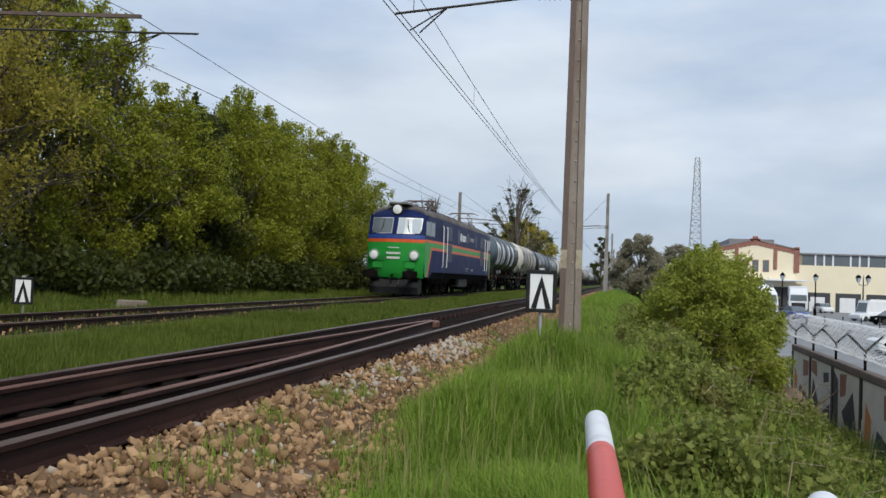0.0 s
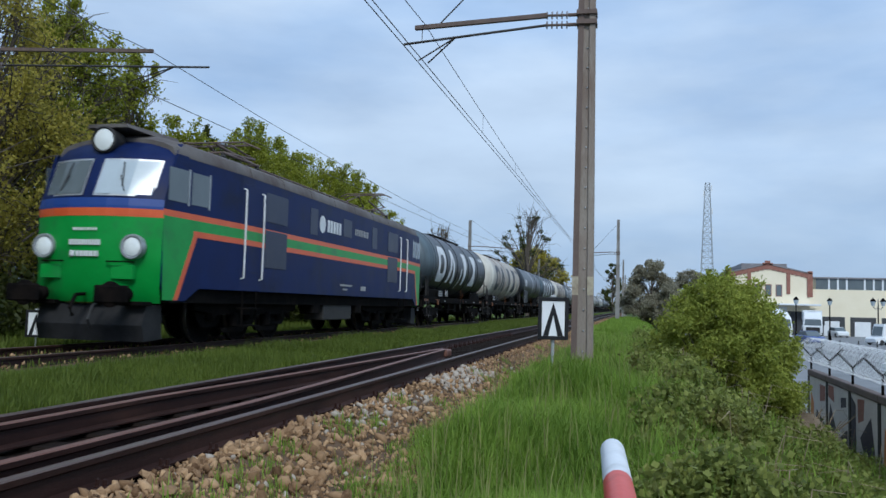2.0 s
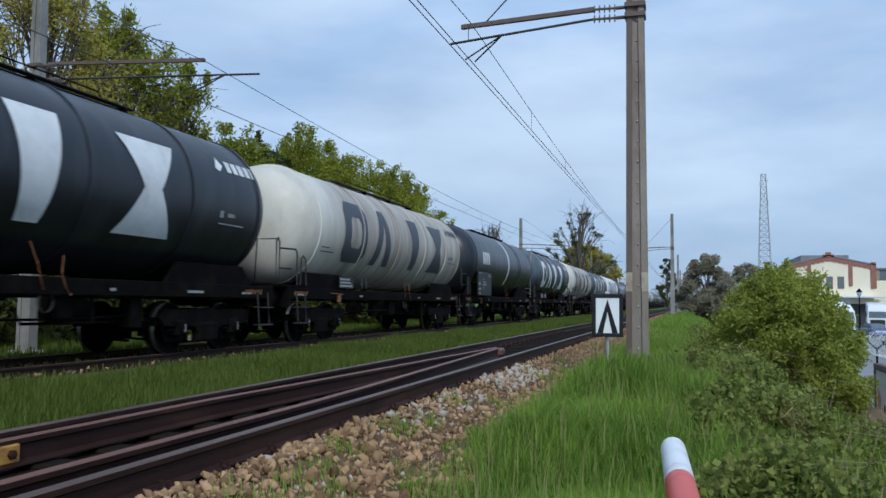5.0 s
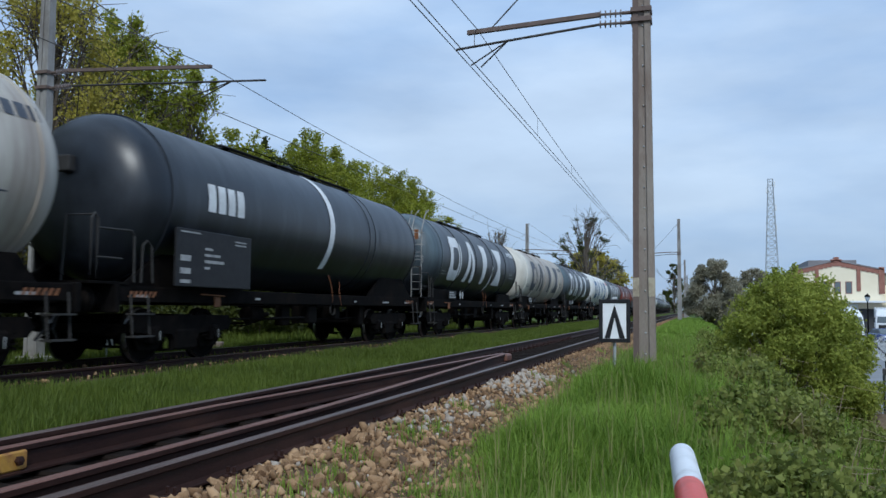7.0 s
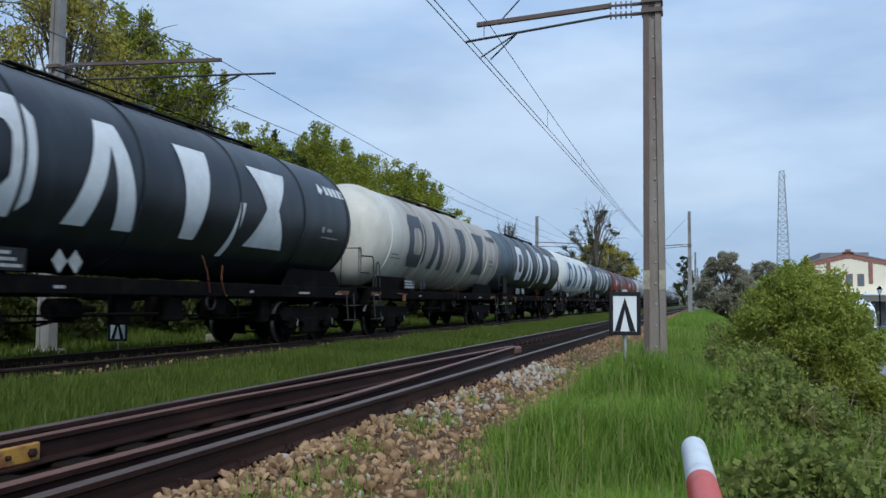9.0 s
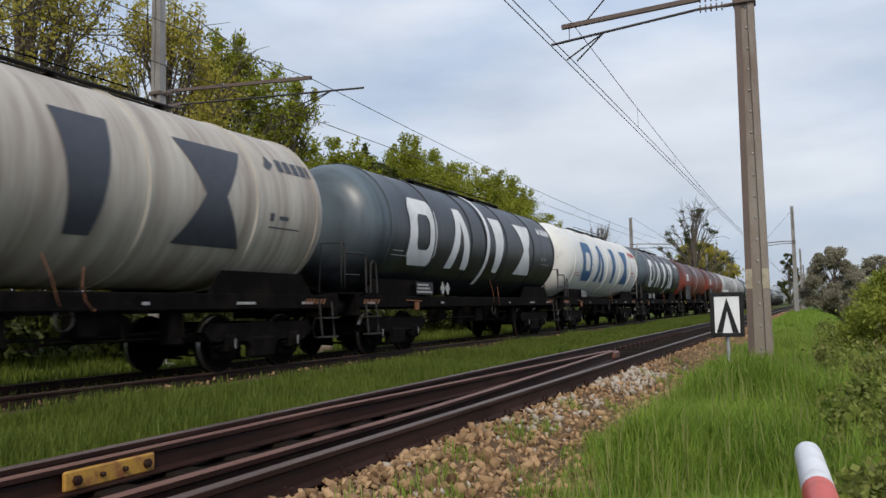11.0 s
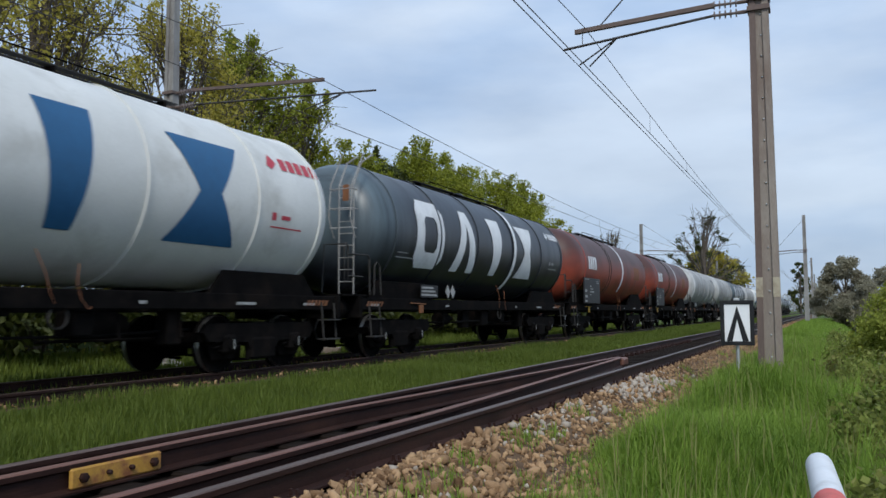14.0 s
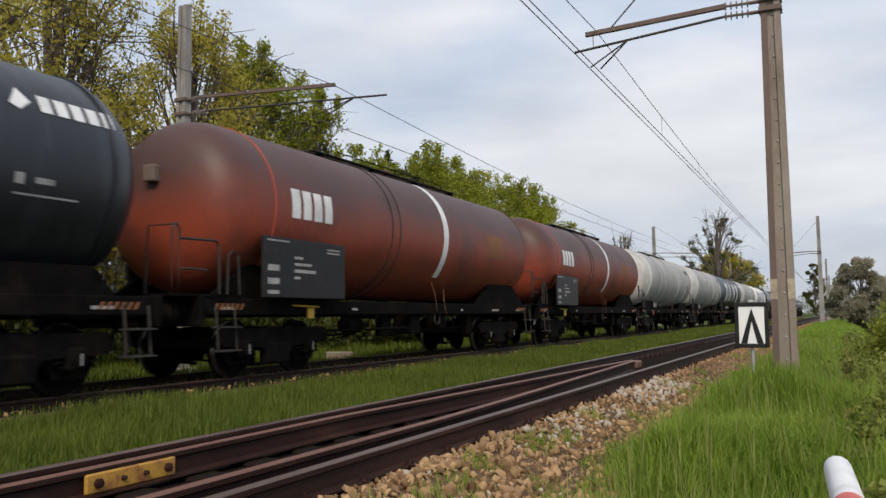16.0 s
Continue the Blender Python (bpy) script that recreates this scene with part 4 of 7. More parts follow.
# plain shapes in place of the big painted marks: an eight-sided ring, a tapered block, an upright bar, a waisted block
def mark_shapes(y0, w, s0, s1):
    h = s1 - s0
    t = w * 0.27
    o = [(y0 + w * 0.16, s0), (y0 + w * 0.84, s0), (y0 + w, s0 + h * 0.16), (y0 + w, s1 - h * 0.16), (y0 + w * 0.84, s1), (y0 + w * 0.16, s1), (y0, s1 - h * 0.16), (y0, s0 + h * 0.16)]
    cy, cs = y0 + w / 2, s0 + h / 2
    i = [(cy + (a - cy) * (1 - 2 * t / w), cs + (b - cs) * (1 - 2 * t / h)) for a, b in o]
    return [(o[k], o[(k + 1) % 8], i[(k + 1) % 8], i[k]) for k in range(8)]


def mark_block(y0, w, s0, s1):
    m, t = y0 + w / 2, w * 0.30
    return [((y0, s0), (y0 + t, s0), (m, s1 - 0.38), (m - t * 0.5, s1)), ((y0 + w - t, s0), (y0 + w, s0), (m + t * 0.5, s1), (m, s1 - 0.38)), ((m - t * 0.5, s1), (m, s1 - 0.38), (m, s1 - 0.38), (m + t * 0.5, s1))]


def mark_bar(y0, w, s0, s1):
    return [((y0 + w * 0.36, s0), (y0 + w * 0.68, s0), (y0 + w * 0.86, s1), (y0 + w * 0.14, s1))]


def mark_waist(y0, w, s0, s1):
    m = (s0 + s1) / 2
    return [((y0 + w * 0.04, s0), (y0 + w * 0.96, s0), (y0 + w * 0.64, m), (y0 + w * 0.36, m)), ((y0 + w * 0.36, m), (y0 + w * 0.64, m), (y0 + w * 0.96, s1), (y0 + w * 0.04, s1))]


R_TANK, Z_TANK, L_WAGON = 1.47, 2.82, 15.5
# where the four large marks begin along the tank, and their widths
MARK_PLACES = {"tank_dusty_sheen": ((-5.66, 1.5), (-3.5, 1.6), (-0.35, 1.35), (2.0, 1.6)), "late": ((-5.2, 1.5), (-3.0, 1.5), (-0.75, 1.3), (1.7, 1.65)),
               "band": ((-5.3, 1.5), (-2.97, 1.5), (0.0, 1.3), (2.3, 1.65)), "tank_cream": ((-4.75, 1.55), (-2.65, 1.5), (0.3, 1.3), (2.6, 1.7)),
               "tank_grey": ((-4.75, 1.55), (-2.65, 1.5), (0.3, 1.3), (2.6, 1.7)), "tank_white": ((-4.97, 1.65), (-2.6, 1.5), (0.12, 1.2), (2.45, 1.7))}


def make_tank_wagon(kind, label, shell, mark, small_mark, detail=2, band=False, late=False):
    """kind 'ribbed': ribs round the shell and four big marks; 'smooth': a plain shell with one white band and a dark board."""
    w = thing("tank_wagon", label, "tank wagon", "tank wagons of the train")
    hl = 7.1
    prof = [(0.02, -hl), (0.55, -hl + 0.03), (1.0, -hl + 0.14), (1.28, -hl + 0.33), (1.42, -hl + 0.56), (R_TANK, -hl + 0.85)]
    prof += [(R_TANK, y) for y in np.linspace(-hl + 1.6, hl - 1.6, 9)] + [(r, -y) for r, y in reversed(prof)]
    part("tank", Build().lathe(prof, "y", 72, (0, 0, Z_TANK)), shell, w, smooth=40)
    black = shell in ("tank_dark", "tank_dusty_sheen")
    ribs = ((-6.2, -3.9, -1.49, 1.35, 3.98, 6.3) if black else (-6.2, -3.45, -0.6, 2.05, 4.5, 6.3)) if kind == "ribbed" else (-6.3, 2.55, 2.95, 6.3) if black else (-5.85, -1.85, -1.5, 6.3)
    for y in ribs:
        wd = 0.035 if kind == "ribbed" else 0.02
        part("rib", Build().lathe([(R_TANK - 0.01, y - wd), (R_TANK + wd * 0.75, y - wd * 0.7), (R_TANK + wd * 0.75, y + wd * 0.7), (R_TANK - 0.01, y + wd)], "y", 72, (0, 0, Z_TANK)), "red_ring" if shell == "tank_red" and y < -5 else "under_light" if shell == "tank_red" and y < 0 else shell, w, smooth=30)
    for side in (1, -1) if detail > 1 else (1,):
        if kind == "ribbed":
            for fn, (a, wd) in zip((mark_shapes, mark_block, mark_bar, mark_waist), MARK_PLACES["late" if late else "band" if band else shell]):
                part("painted_mark", wrap(fn(a * side if side > 0 else -a - wd, wd, -0.86, 0.80), R_TANK, Z_TANK, 0.012, side).mesh("painted_mark", mark, 40, True), None, w, "large plain painted shape")
            m0 = 4.84 if side > 0 else -6.5
            part("small_disc", wrap([((m0, 0.66), (m0 + 0.13, 0.60), (m0 + 0.30, 0.74), (m0 + 0.16, 0.92))], R_TANK, Z_TANK, 0.010, side, 3), small_mark, w, "small plain emblem shape")
            for k in range(5):
                q = m0 + 0.42 + 0.235 * k
                part("small_mark", wrap([((q, 0.63), (q + 0.17, 0.63), (q + 0.17, 0.88), (q, 0.88))], R_TANK, Z_TANK, 0.010, side, 3), small_mark, w, "small plain bar")
            for ya, yb, sa, sb in ((4.85, 4.97, -0.30, -0.17), (5.12, 5.38, -0.27, -0.20), (4.85, 5.75, -0.425, -0.40), (-6.0, -5.5, -0.55, -0.525), (-6.0, -5.2, -0.66, -0.635)):
                part("caption", wrap([((ya, sa), (yb, sa), (yb, sb), (ya, sb))], R_TANK, Z_TANK, 0.008, side, 3), "dull_white" if black else small_mark, w, "small plain bar of lettering")
        else:
            for k in range(4):
                q = (-5.4 if shell == "tank_red" else -5.25) + 0.33 * k
                part("painted_mark", wrap([((q, -0.15), (q + 0.25, -0.15), (q + 0.25, 0.36), (q, 0.36))], R_TANK, Z_TANK, 0.010, side, 5), "white_paint", w, "plain white bar")
            q = 0.64 if shell == "tank_red" else -0.02
            part("white_band", wrap([((q - 0.04, -1.0), (q + 0.22, -1.0), (q + 0.32, 1.75), (q + 0.06, 1.75))], R_TANK, Z_TANK, 0.010, side, 24), "white_paint", w, "white painted band")
            part("paint_patch", wrap([((3.3, -0.3), (4.5, -0.3), (4.5, 0.3), (3.3, 0.3))], R_TANK, Z_TANK, 0.008, side, 6), "hatch_orange" if shell == "tank_red" else shell, w)
            bd = part("number_board", Build().box(min(side * 1.44, side * 1.49), max(side * 1.44, side * 1.49), -6.2, -3.75, 1.30, 2.30, 0.01), "sign_black", w, "dark number board with plain white bars")
            for yy, zz, ww, hh in ((-5.35, 1.96, 0.24, 0.045), (-5.35, 1.85, 0.5, 0.045), (-5.35, 1.73, 0.62, 0.055), (-5.35, 1.62, 0.16, 0.045), (-6.1, 2.23, 0.6, 0.025), (-4.35, 2.17, 0.4, 0.025), (-4.35, 2.11, 0.4, 0.025), (-6.08, 1.74, 0.3, 0.1), (-6.08, 1.52, 0.3, 0.1), (-6.08, 1.36, 0.3, 0.06)):
                part("plain_bar", Build().box(side * 1.4925 - 0.002, side * 1.4925 + 0.002, yy, yy + ww, zz, zz + hh), "dull_white", bd)
    if band:
        q = 1.32 if late else -0.36
        part("white_band", wrap([((q - 0.12, -1.3), (q + 0.10, -1.3), (q + 0.22, 1.8), (q, 1.8))], R_TANK, Z_TANK, 0.040, 1, 16), "white_paint", w, "white painted band")
    elif black and kind == "ribbed":
        part("white_band", wrap([tuple((y + (2.35 if late else 0.45), s) for y, s in ((-1.26, -1.15), (-1.08, -1.15), (-0.84, -0.02), (-1.04, -0.02)))], R_TANK, Z_TANK, 0.012, 1, 12), "white_paint", w, "short slanting white band")
    # underframe
    sill = Build()
    for s in (-1, 1):
        sill.box(s * 1.12 - 0.06, s * 1.12 + 0.06, -7.3, 7.3, 1.02, 1.28, 0.015)
    sill.box(-0.35, 0.35, -7.3, 7.3, 0.98, 1.25)
    for y in (-7.3, 7.2, -5.2, 5.2, -2.6, 0, 2.6):
        sill.box(-1.15, 1.15, y, y + 0.14, 1.0, 1.27)
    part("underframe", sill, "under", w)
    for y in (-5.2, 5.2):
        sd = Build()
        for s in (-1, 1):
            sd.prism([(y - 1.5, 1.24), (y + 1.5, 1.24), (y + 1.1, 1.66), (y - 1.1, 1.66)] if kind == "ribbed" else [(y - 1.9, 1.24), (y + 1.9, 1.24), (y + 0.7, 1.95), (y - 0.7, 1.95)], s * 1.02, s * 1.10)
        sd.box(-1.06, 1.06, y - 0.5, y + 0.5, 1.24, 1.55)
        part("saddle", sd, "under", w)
        make_bogie(w, y, 0.46, 1.8)
    for y, out in ((-7.32, -1), (7.32, 1)):
        make_buffers(w, y, out)
        part("headstock", Build().box(-1.25, 1.25, y - 0.06, y + 0.06, 0.85, 1.30, 0.02), "under", w)
        for s in (-1, 1):
            st = Build().tube([(s * 1.28, y - out * 0.25, 1.15), (s * 1.34, y - out * 0.25, 0.45)], 0.018, 6).tube([(s * 1.28, y - out * 0.68, 1.15), (s * 1.34, y - out * 0.68, 0.45)], 0.018, 6)
            for zz in (0.46, 0.82):
                st.box(s * 1.32 - 0.10, s * 1.32 + 0.10, y - out * 0.46 - 0.24, y - out * 0.46 + 0.24, zz, zz + 0.025)
            part("step", st, "under_light", w)
    fl = Build().box(-1.2, 1.2, -7.95, -7.0, 1.30, 1.34)
    part("platform", fl, "under", w)
    for s in (-1, 1):
        r = Build()
        r.tube([(s * 1.2, -7.92, 1.34), (s * 1.2, -7.92, 2.28), (s * 1.2, -7.85, 2.36), (s * 1.2, -7.78, 2.28), (s * 1.2, -7.78, 1.34)], 0.02, 8)
        r.tube([(s * 1.2, -7.78, 2.14), (s * 1.2, -7.0, 2.16), (s * 1.2, -6.92, 2.08), (s * 1.2, -6.90, 1.34)], 0.02, 8)
        r.tube([(s * 1.2, -7.78, 1.7), (s * 1.2, -7.2, 1.7)], 0.016, 8)
        r.tube([(s * 1.2, -6.72, 1.34), (s * 1.2, -6.70, 1.95), (s * 1.2, -6.60, 2.03), (s * 1.2, -6.47, 1.95), (s * 1.2, -6.42, 1.34)], 0.018, 8)
        r.tube([(s * 1.2, -7.85, 2.34), (s * 0.7, -7.88, 2.34), (s * 0.65, -7.88, 1.34)], 0.016, 8)
        part("hand_rail", r, "under_light", w)
    # ladder on the end, walkway and hatches on top
    if late:
        ld = Build()
        for x in (0.72, 1.07):
            ld.tube([(x, -7.35, 1.34), (x, -7.35, 3.6), (x, -7.05, 4.12), (x, -6.6, 4.36)], 0.018, 6)
        for k in range(9):
            ld.tube([(0.72, -7.35, 1.6 + k * 0.25), (1.07, -7.35, 1.6 + k * 0.25)], 0.012, 6)
        part("ladder", ld, "mast_grey", w, "pale steel end ladder")
        cage = Build()
        for x in (0.64, 1.15):
            cage.tube([(x, -7.42, 2.5), (x, -7.62, 2.9), (x, -7.55, 3.6), (x, -7.1, 4.3)], 0.014, 6)
        for zz in (2.7, 3.1, 3.5):
            cage.tube([(0.64, -7.35, zz), (0.64, -7.58, zz), (1.15, -7.58, zz), (1.15, -7.35, zz)], 0.012, 6)
        part("ladder_guard", cage, "mast_grey", w)
        part("end_sign", Build().prism([(0.82, 3.28), (0.97, 3.28), (0.97, 3.62), (0.82, 3.62)], -7.375, -7.37, "y"), "hatch_orange", w, "small orange warning plate")
    if shell != "tank_white" and shell != "tank_cream":
        part("end_lamp_box", Build().box(-0.12, 0.12, -7.22, -7.06, 3.15, 3.42, 0.02), "under_light" if black else "mast_dark", w)
    if detail > 1:
        for k in range(4):
            y = -2.9 + k * 2.1
            part("walkway_support", Build().box(-0.42, 0.42, y, y + 0.05, 4.22, 4.325), "under", w)
        for x in (-0.34, -0.12, 0.12, 0.34):
            part("walkway_plank", Build().box(x - 0.08, x + 0.08, -3.2, 3.7, 4.328, 4.345), "under_light", w)
        rl = Build()
        rl.tube([(0.40, -2.4, 4.33), (0.40, -2.3, 4.44), (0.40, 2.7, 4.44), (0.40, 2.8, 4.33)], 0.012, 6)
        part("walkway_rail", rl, "under", w)
        part("hatch", Build().lathe([(0.30, 4.2), (0.30, 4.37), (0.35, 4.38), (0.33, 4.42), (0.1, 4.44)], "z", 20), shell, w, smooth=40)
        # valves, pipes, tanks and cables under the belly
        part("outlet", Build().lathe([(0.10, 0.0), (0.10, -0.35), (0.14, -0.36), (0.14, -0.42), (0.02, -0.43)], "z", 14, (0, 0.2, 1.35)).tube([(-1.1, 0.2, 1.0), (1.1, 0.2, 1.0)], 0.07, 10), "under", w)
        part("brake_tank", Build().lathe([(0.02, -0.5), (0.17, -0.44), (0.2, -0.35), (0.2, 0.35), (0.17, 0.44), (0.02, 0.5)], "y", 16, (0.4, 2.2, 0.78)), "under", w, smooth=40)
        part("brake_gear", Build().tube([(0.9, -3.6, 0.72), (0.9, 1.6, 0.66), (0.9, 3.5, 0.72)], 0.022, 6).box(0.82, 1.0, -1.5, -1.1, 0.55, 1.0, 0.02).box(0.8, 1.05, 2.9, 3.2, 0.5, 1.02, 0.02).tube([(1.1, -2.2, 0.72), (1.1, -0.6, 0.72)], 0.03, 6), "under", w)
        part("valve_wheel", Build().lathe([(0.14, 1.12), (0.16, 1.13), (0.16, 1.15), (0.14, 1.16)], "x", 14, (0, 0.9, 0.92), False), "under_light", w)
        part("cable", Build().tube([(1.2, 0.5, 1.75), (1.24, 0.62, 1.45), (1.22, 0.72, 1.2), (1.16, 0.85, 1.05)], 0.007, 6), "cable_brown", w, "brown earthing cable")
        part("cable", Build().tube([(1.2, 1.15, 1.6), (1.23, 1.1, 1.35), (1.24, 1.16, 1.15), (1.2, 1.32, 1.02), (1.14, 1.45, 1.1)], 0.007, 6), "cable_brown", w, "brown earthing cable")
        pl = Build()
        for a, b, c, d in ((-4.5, -3.55, 1.32, 1.62), ):
            pl.box(1.20, 1.215, a, b, c, d)
        part("label_plate", pl, "sign_black", w)
        for r_ in range(3):
            part("plain_bar", Build().box(1.2155, 1.218, -4.46, -3.62 - 0.1 * r_, 1.36 + r_ * 0.085, 1.36 + r_ * 0.085 + 0.045), "dull_white", w)
        # gear between the bogies
        part("brake_cylinder", Build().lathe([(0.02, -0.36), (0.16, -0.34), (0.16, 0.2), (0.06, 0.26), (0.05, 0.6)], "y", 14, (0.75, -2.3, 0.80)), "under", w, smooth=40)
        part("equipment_box", Build().box(0.62, 1.08, -0.35, 0.15, 0.58, 1.0, 0.03), "under", w)
        part("equipment_box", Build().box(0.70, 1.06, 1.2, 1.55, 0.66, 1.0, 0.03), "under", w)
        part("pull_rod", Build().tube([(0.55, -4.0, 0.60), (0.55, -1.9, 0.62), (0.7, -1.85, 0.85)], 0.025, 6), "under", w)
        part("pull_rod", Build().tube([(0.62, 4.0, 0.58), (0.62, 1.0, 0.60), (0.5, 0.95, 0.85)], 0.025, 6), "under", w)
        for yy in (-3.0, -0.8, 1.9, 3.1):
            part("hanger", Build().tube([(1.08, yy, 1.02), (1.08, yy + 0.06, 0.62), (0.8, yy + 0.06, 0.56)], 0.022, 6), "under", w)
        for k in (0.05, 0.36) if kind == "ribbed" else ():
            part("diamond_plate", Build().prism([(-3.15 + k, 1.48), (-3.01 + k, 1.31), (-2.87 + k, 1.48), (-3.01 + k, 1.65)], 1.21, 1.222), "dull_white" if black else "sign_black", w, "plain diamond plate")
        for yy, ww in ((-6.8, 0.35), (-3.0, 0.2), (2.2, 0.14), (4.3, 0.5), (6.2, 0.4)):
            part("plain_bar", Build().box(1.1805, 1.183, yy, yy + ww, 1.10, 1.145), "dull_white", w)
        for yy in (-7.0, 6.3):
            hatch = Build()
            for k in range(6):
                hatch.prism([(yy + k * 0.12, 1.10), (yy + k * 0.12 + 0.06, 1.10), (yy + k * 0.12 + 0.12, 1.20), (yy + k * 0.12 + 0.06, 1.20)], 1.1805, 1.184)
            part("warning_hatch", hatch, "hatch_orange", w, "orange hatched warning mark")
        part("brake_lever", Build().tube([(1.2, -5.0, 1.18), (1.2, -4.2, 1.16)], 0.014, 6).box(1.18, 1.215, -4.55, -4.35, 0.95, 1.14, 0.01), "yellow" if shell == "tank_red" else "hatch_orange", w, "brake changeover lever")
    return w


def caption(place):
    """Rows of short upright bars on the nose, in place of its lettering."""
    b = Build()
    lo_y, hi_y = min(place(-0.352), place(-0.30)), max(place(-0.352), place(-0.30))
    for x0, n, step, w, z0, z1 in ((-0.29, 7, 0.085, 0.05, 2.15, 2.20), (-0.37, 8, 0.095, 0.065, 1.88, 1.98), (-0.20, 5, 0.11, 0.08, 1.67, 1.77)):
        for k in range(n):
            b.box(x0 + k * step, x0 + k * step + w, lo_y, hi_y, z0, z1)
    return b.box(-0.36, -0.25, lo_y, hi_y, 1.66, 1.78, 0.03)


def make_locomotive():
    lo = thing("locomotive", "dark blue and green electric locomotive with an orange stripe", "locomotive")
    L = 19.4          # body from y = 0 at the nose
    CAB = 2.9         # the cabs draw in from here to their ends
    eave, top, bot = 3.70, 4.16, 1.14

    def section(y, w, z_lo, ev, tp):
        pts = [(-w, ev - 0.03), (-w, ev)]
        for k in range(1, 10):
            a = math.pi * k / 10
            pts.append((-w * math.cos(a) * (1.0 if k in (1, 9) else 0.985), ev + (tp - ev) * math.sin(a) ** 0.75))
        pts += [(w, ev), (w, ev - 0.03)]
        return [(x, y, z) for x, z in pts]
    # side walls with their cab ends, roof apart
    for s in (-1, 1):
        for k in (0, 1):
            part("cab_side", Build().prism([(L - y if k else y, z) for y, z in ((0.30, bot - 0.25), (0.9, bot - 0.25), (1.35, bot), (CAB, bot), (CAB, eave), (0.46, eave), (0.08, 2.62), (0.14, bot + 0.1))], s * 1.50, s * 1.44), "blue", lo)
        part("side_wall", Build().prism([(CAB, bot), (L - CAB, bot), (L - CAB, eave), (CAB, eave)], s * 1.50, s * 1.44), "blue", lo)
    rf = Build().loft([section(0.50, 1.40, eave, eave, top - 0.12)] + [section(y, 1.505, eave, eave, top) for y in (0.85, CAB, 6, 9, 12, 15, L - CAB, L - 0.85)] + [section(L - 0.50, 1.40, eave, eave, top - 0.12)])
    part("roof", rf, "roof", lo, smooth=50)
    for k in range(8):
        part("roof_rib", Build().loft([section(3.3 + 1.8 * k + d, 1.513, eave - 0.01, eave, top + 0.012) for d in (0, 0.05)]), "roof", lo)
    for end in (0, 1):
        def Y(y):
            return L - y if end else y
        cab = Build()
        lower = [(-1.44, 0.86), (1.44, 0.86), (1.50, 2.60), (-1.50, 2.60)]
        def face(z, dy, hw, bow):
            return [(hw * u, Y(dy - 0.15 + (bow + 0.18) * abs(u) ** 2.4), z) for u in (-1, -0.85, -0.6, -0.3, 0, 0.3, 0.6, 0.85, 1)]
        g = Build().loft([face(0.83, 0.02, 1.40, 0.20), face(1.1, -0.14, 1.47, 0.22), face(2.0, -0.18, 1.50, 0.24), face(2.42, -0.19, 1.505, 0.25)], caps=False, closed=False)
        part("nose_panel", g, "green", lo, "green lower nose", 40)
        g = Build().loft([face(2.42, -0.195, 1.508, 0.25), face(2.57, -0.20, 1.508, 0.25)], caps=False, closed=False)
        part("nose_stripe", g, "orange", lo, "orange stripe")
        g = Build().loft([face(2.57, -0.20, 1.508, 0.25), face(2.62, -0.20, 1.508, 0.25), face(2.76, -0.18, 1.50, 0.25)], caps=False, closed=False)
        part("nose_band", g, "bright_blue", lo, "bright blue band")
        # upper cab with two windscreens
        g = Build().loft([face(2.76, -0.18, 1.50, 0.25), face(3.56, 0.16, 1.43, 0.24), face(3.78, 0.34, 1.40, 0.22), face(3.95, 0.62, 1.36, 0.16)], caps=False, closed=False)
        part("cab_front", g, "blue", lo, "blue windscreen surround", 40)
        for s in (-1, 1):
            def wp(x, z, out):
                u = abs(x) / 1.45
                t_ = (z - 2.76) / 0.80
                return (x, Y(-0.33 + 0.34 * t_ + 0.43 * u ** 2.4 - out), z)
            # one windscreen takes the paler pane: its sky reflection is put into the colour
            for nm, mt, i, out in (("windscreen_frame", "galvanised", 0.0, 0.018), ("windscreen", "pane_light" if s > 0 else "pane", 0.035, 0.028)):
                xs = [0.13 + i, 0.5, 0.85, 1.30 - i]
                rows = []
                for z in (2.80 + i, 3.54 - i):
                    rows.append([wp(s * x, z, out) for x in xs])
                part(nm, Build().loft(rows, caps=False, closed=False), mt, lo, "windscreen with a pale reflection in its colour" if nm == "windscreen" and s > 0 else "")
            part("wiper", Build().tube([wp(s * 0.62, 3.46, 0.06), wp(s * 0.72, 2.98, 0.05)], 0.014, 6).tube([wp(s * 0.62, 3.2, 0.05), wp(s * 0.78, 2.9, 0.045)], 0.012, 6), "rubber", lo)
            # round headlights on the nose
            cx, cz = s * 0.925, 1.86
            d = -1 if not end else 1
            y0 = Y(-0.12)
            part("headlight", Build().lathe([(0.22, y0), (0.235, y0 + d * 0.10), (0.225, y0 + d * 0.16), (0.19, y0 + d * 0.16), (0.18, y0 + d * 0.13)], "y", 28, (cx, 0, cz)), "frame_grey", lo, "round grey-rimmed headlight", 40)
            part("headlight_glass", Build().lathe([(0.185, y0 + d * 0.12), (0.15, y0 + d * 0.145), (0.05, y0 + d * 0.155), (0.01, y0 + d * 0.156)], "y", 24, (cx, 0, cz)), "lamp_glass", lo, "frosted lamp glass", 60)
            part("buffer_beam_step", Build().box(s * 1.05 - 0.28, s * 1.05 + 0.28, min(Y(-0.2), Y(0.1)), max(Y(-0.2), Y(0.1)), 0.78, 0.86, 0.01), "under", lo)
            part("nose_grab", Build().tube([(s * 0.55, Y(-0.24), 1.58), (s * 0.55, Y(-0.36), 1.58), (s * 1.05, Y(-0.3), 1.58), (s * 1.05, Y(-0.14), 1.58)], 0.015, 6), "under", lo)
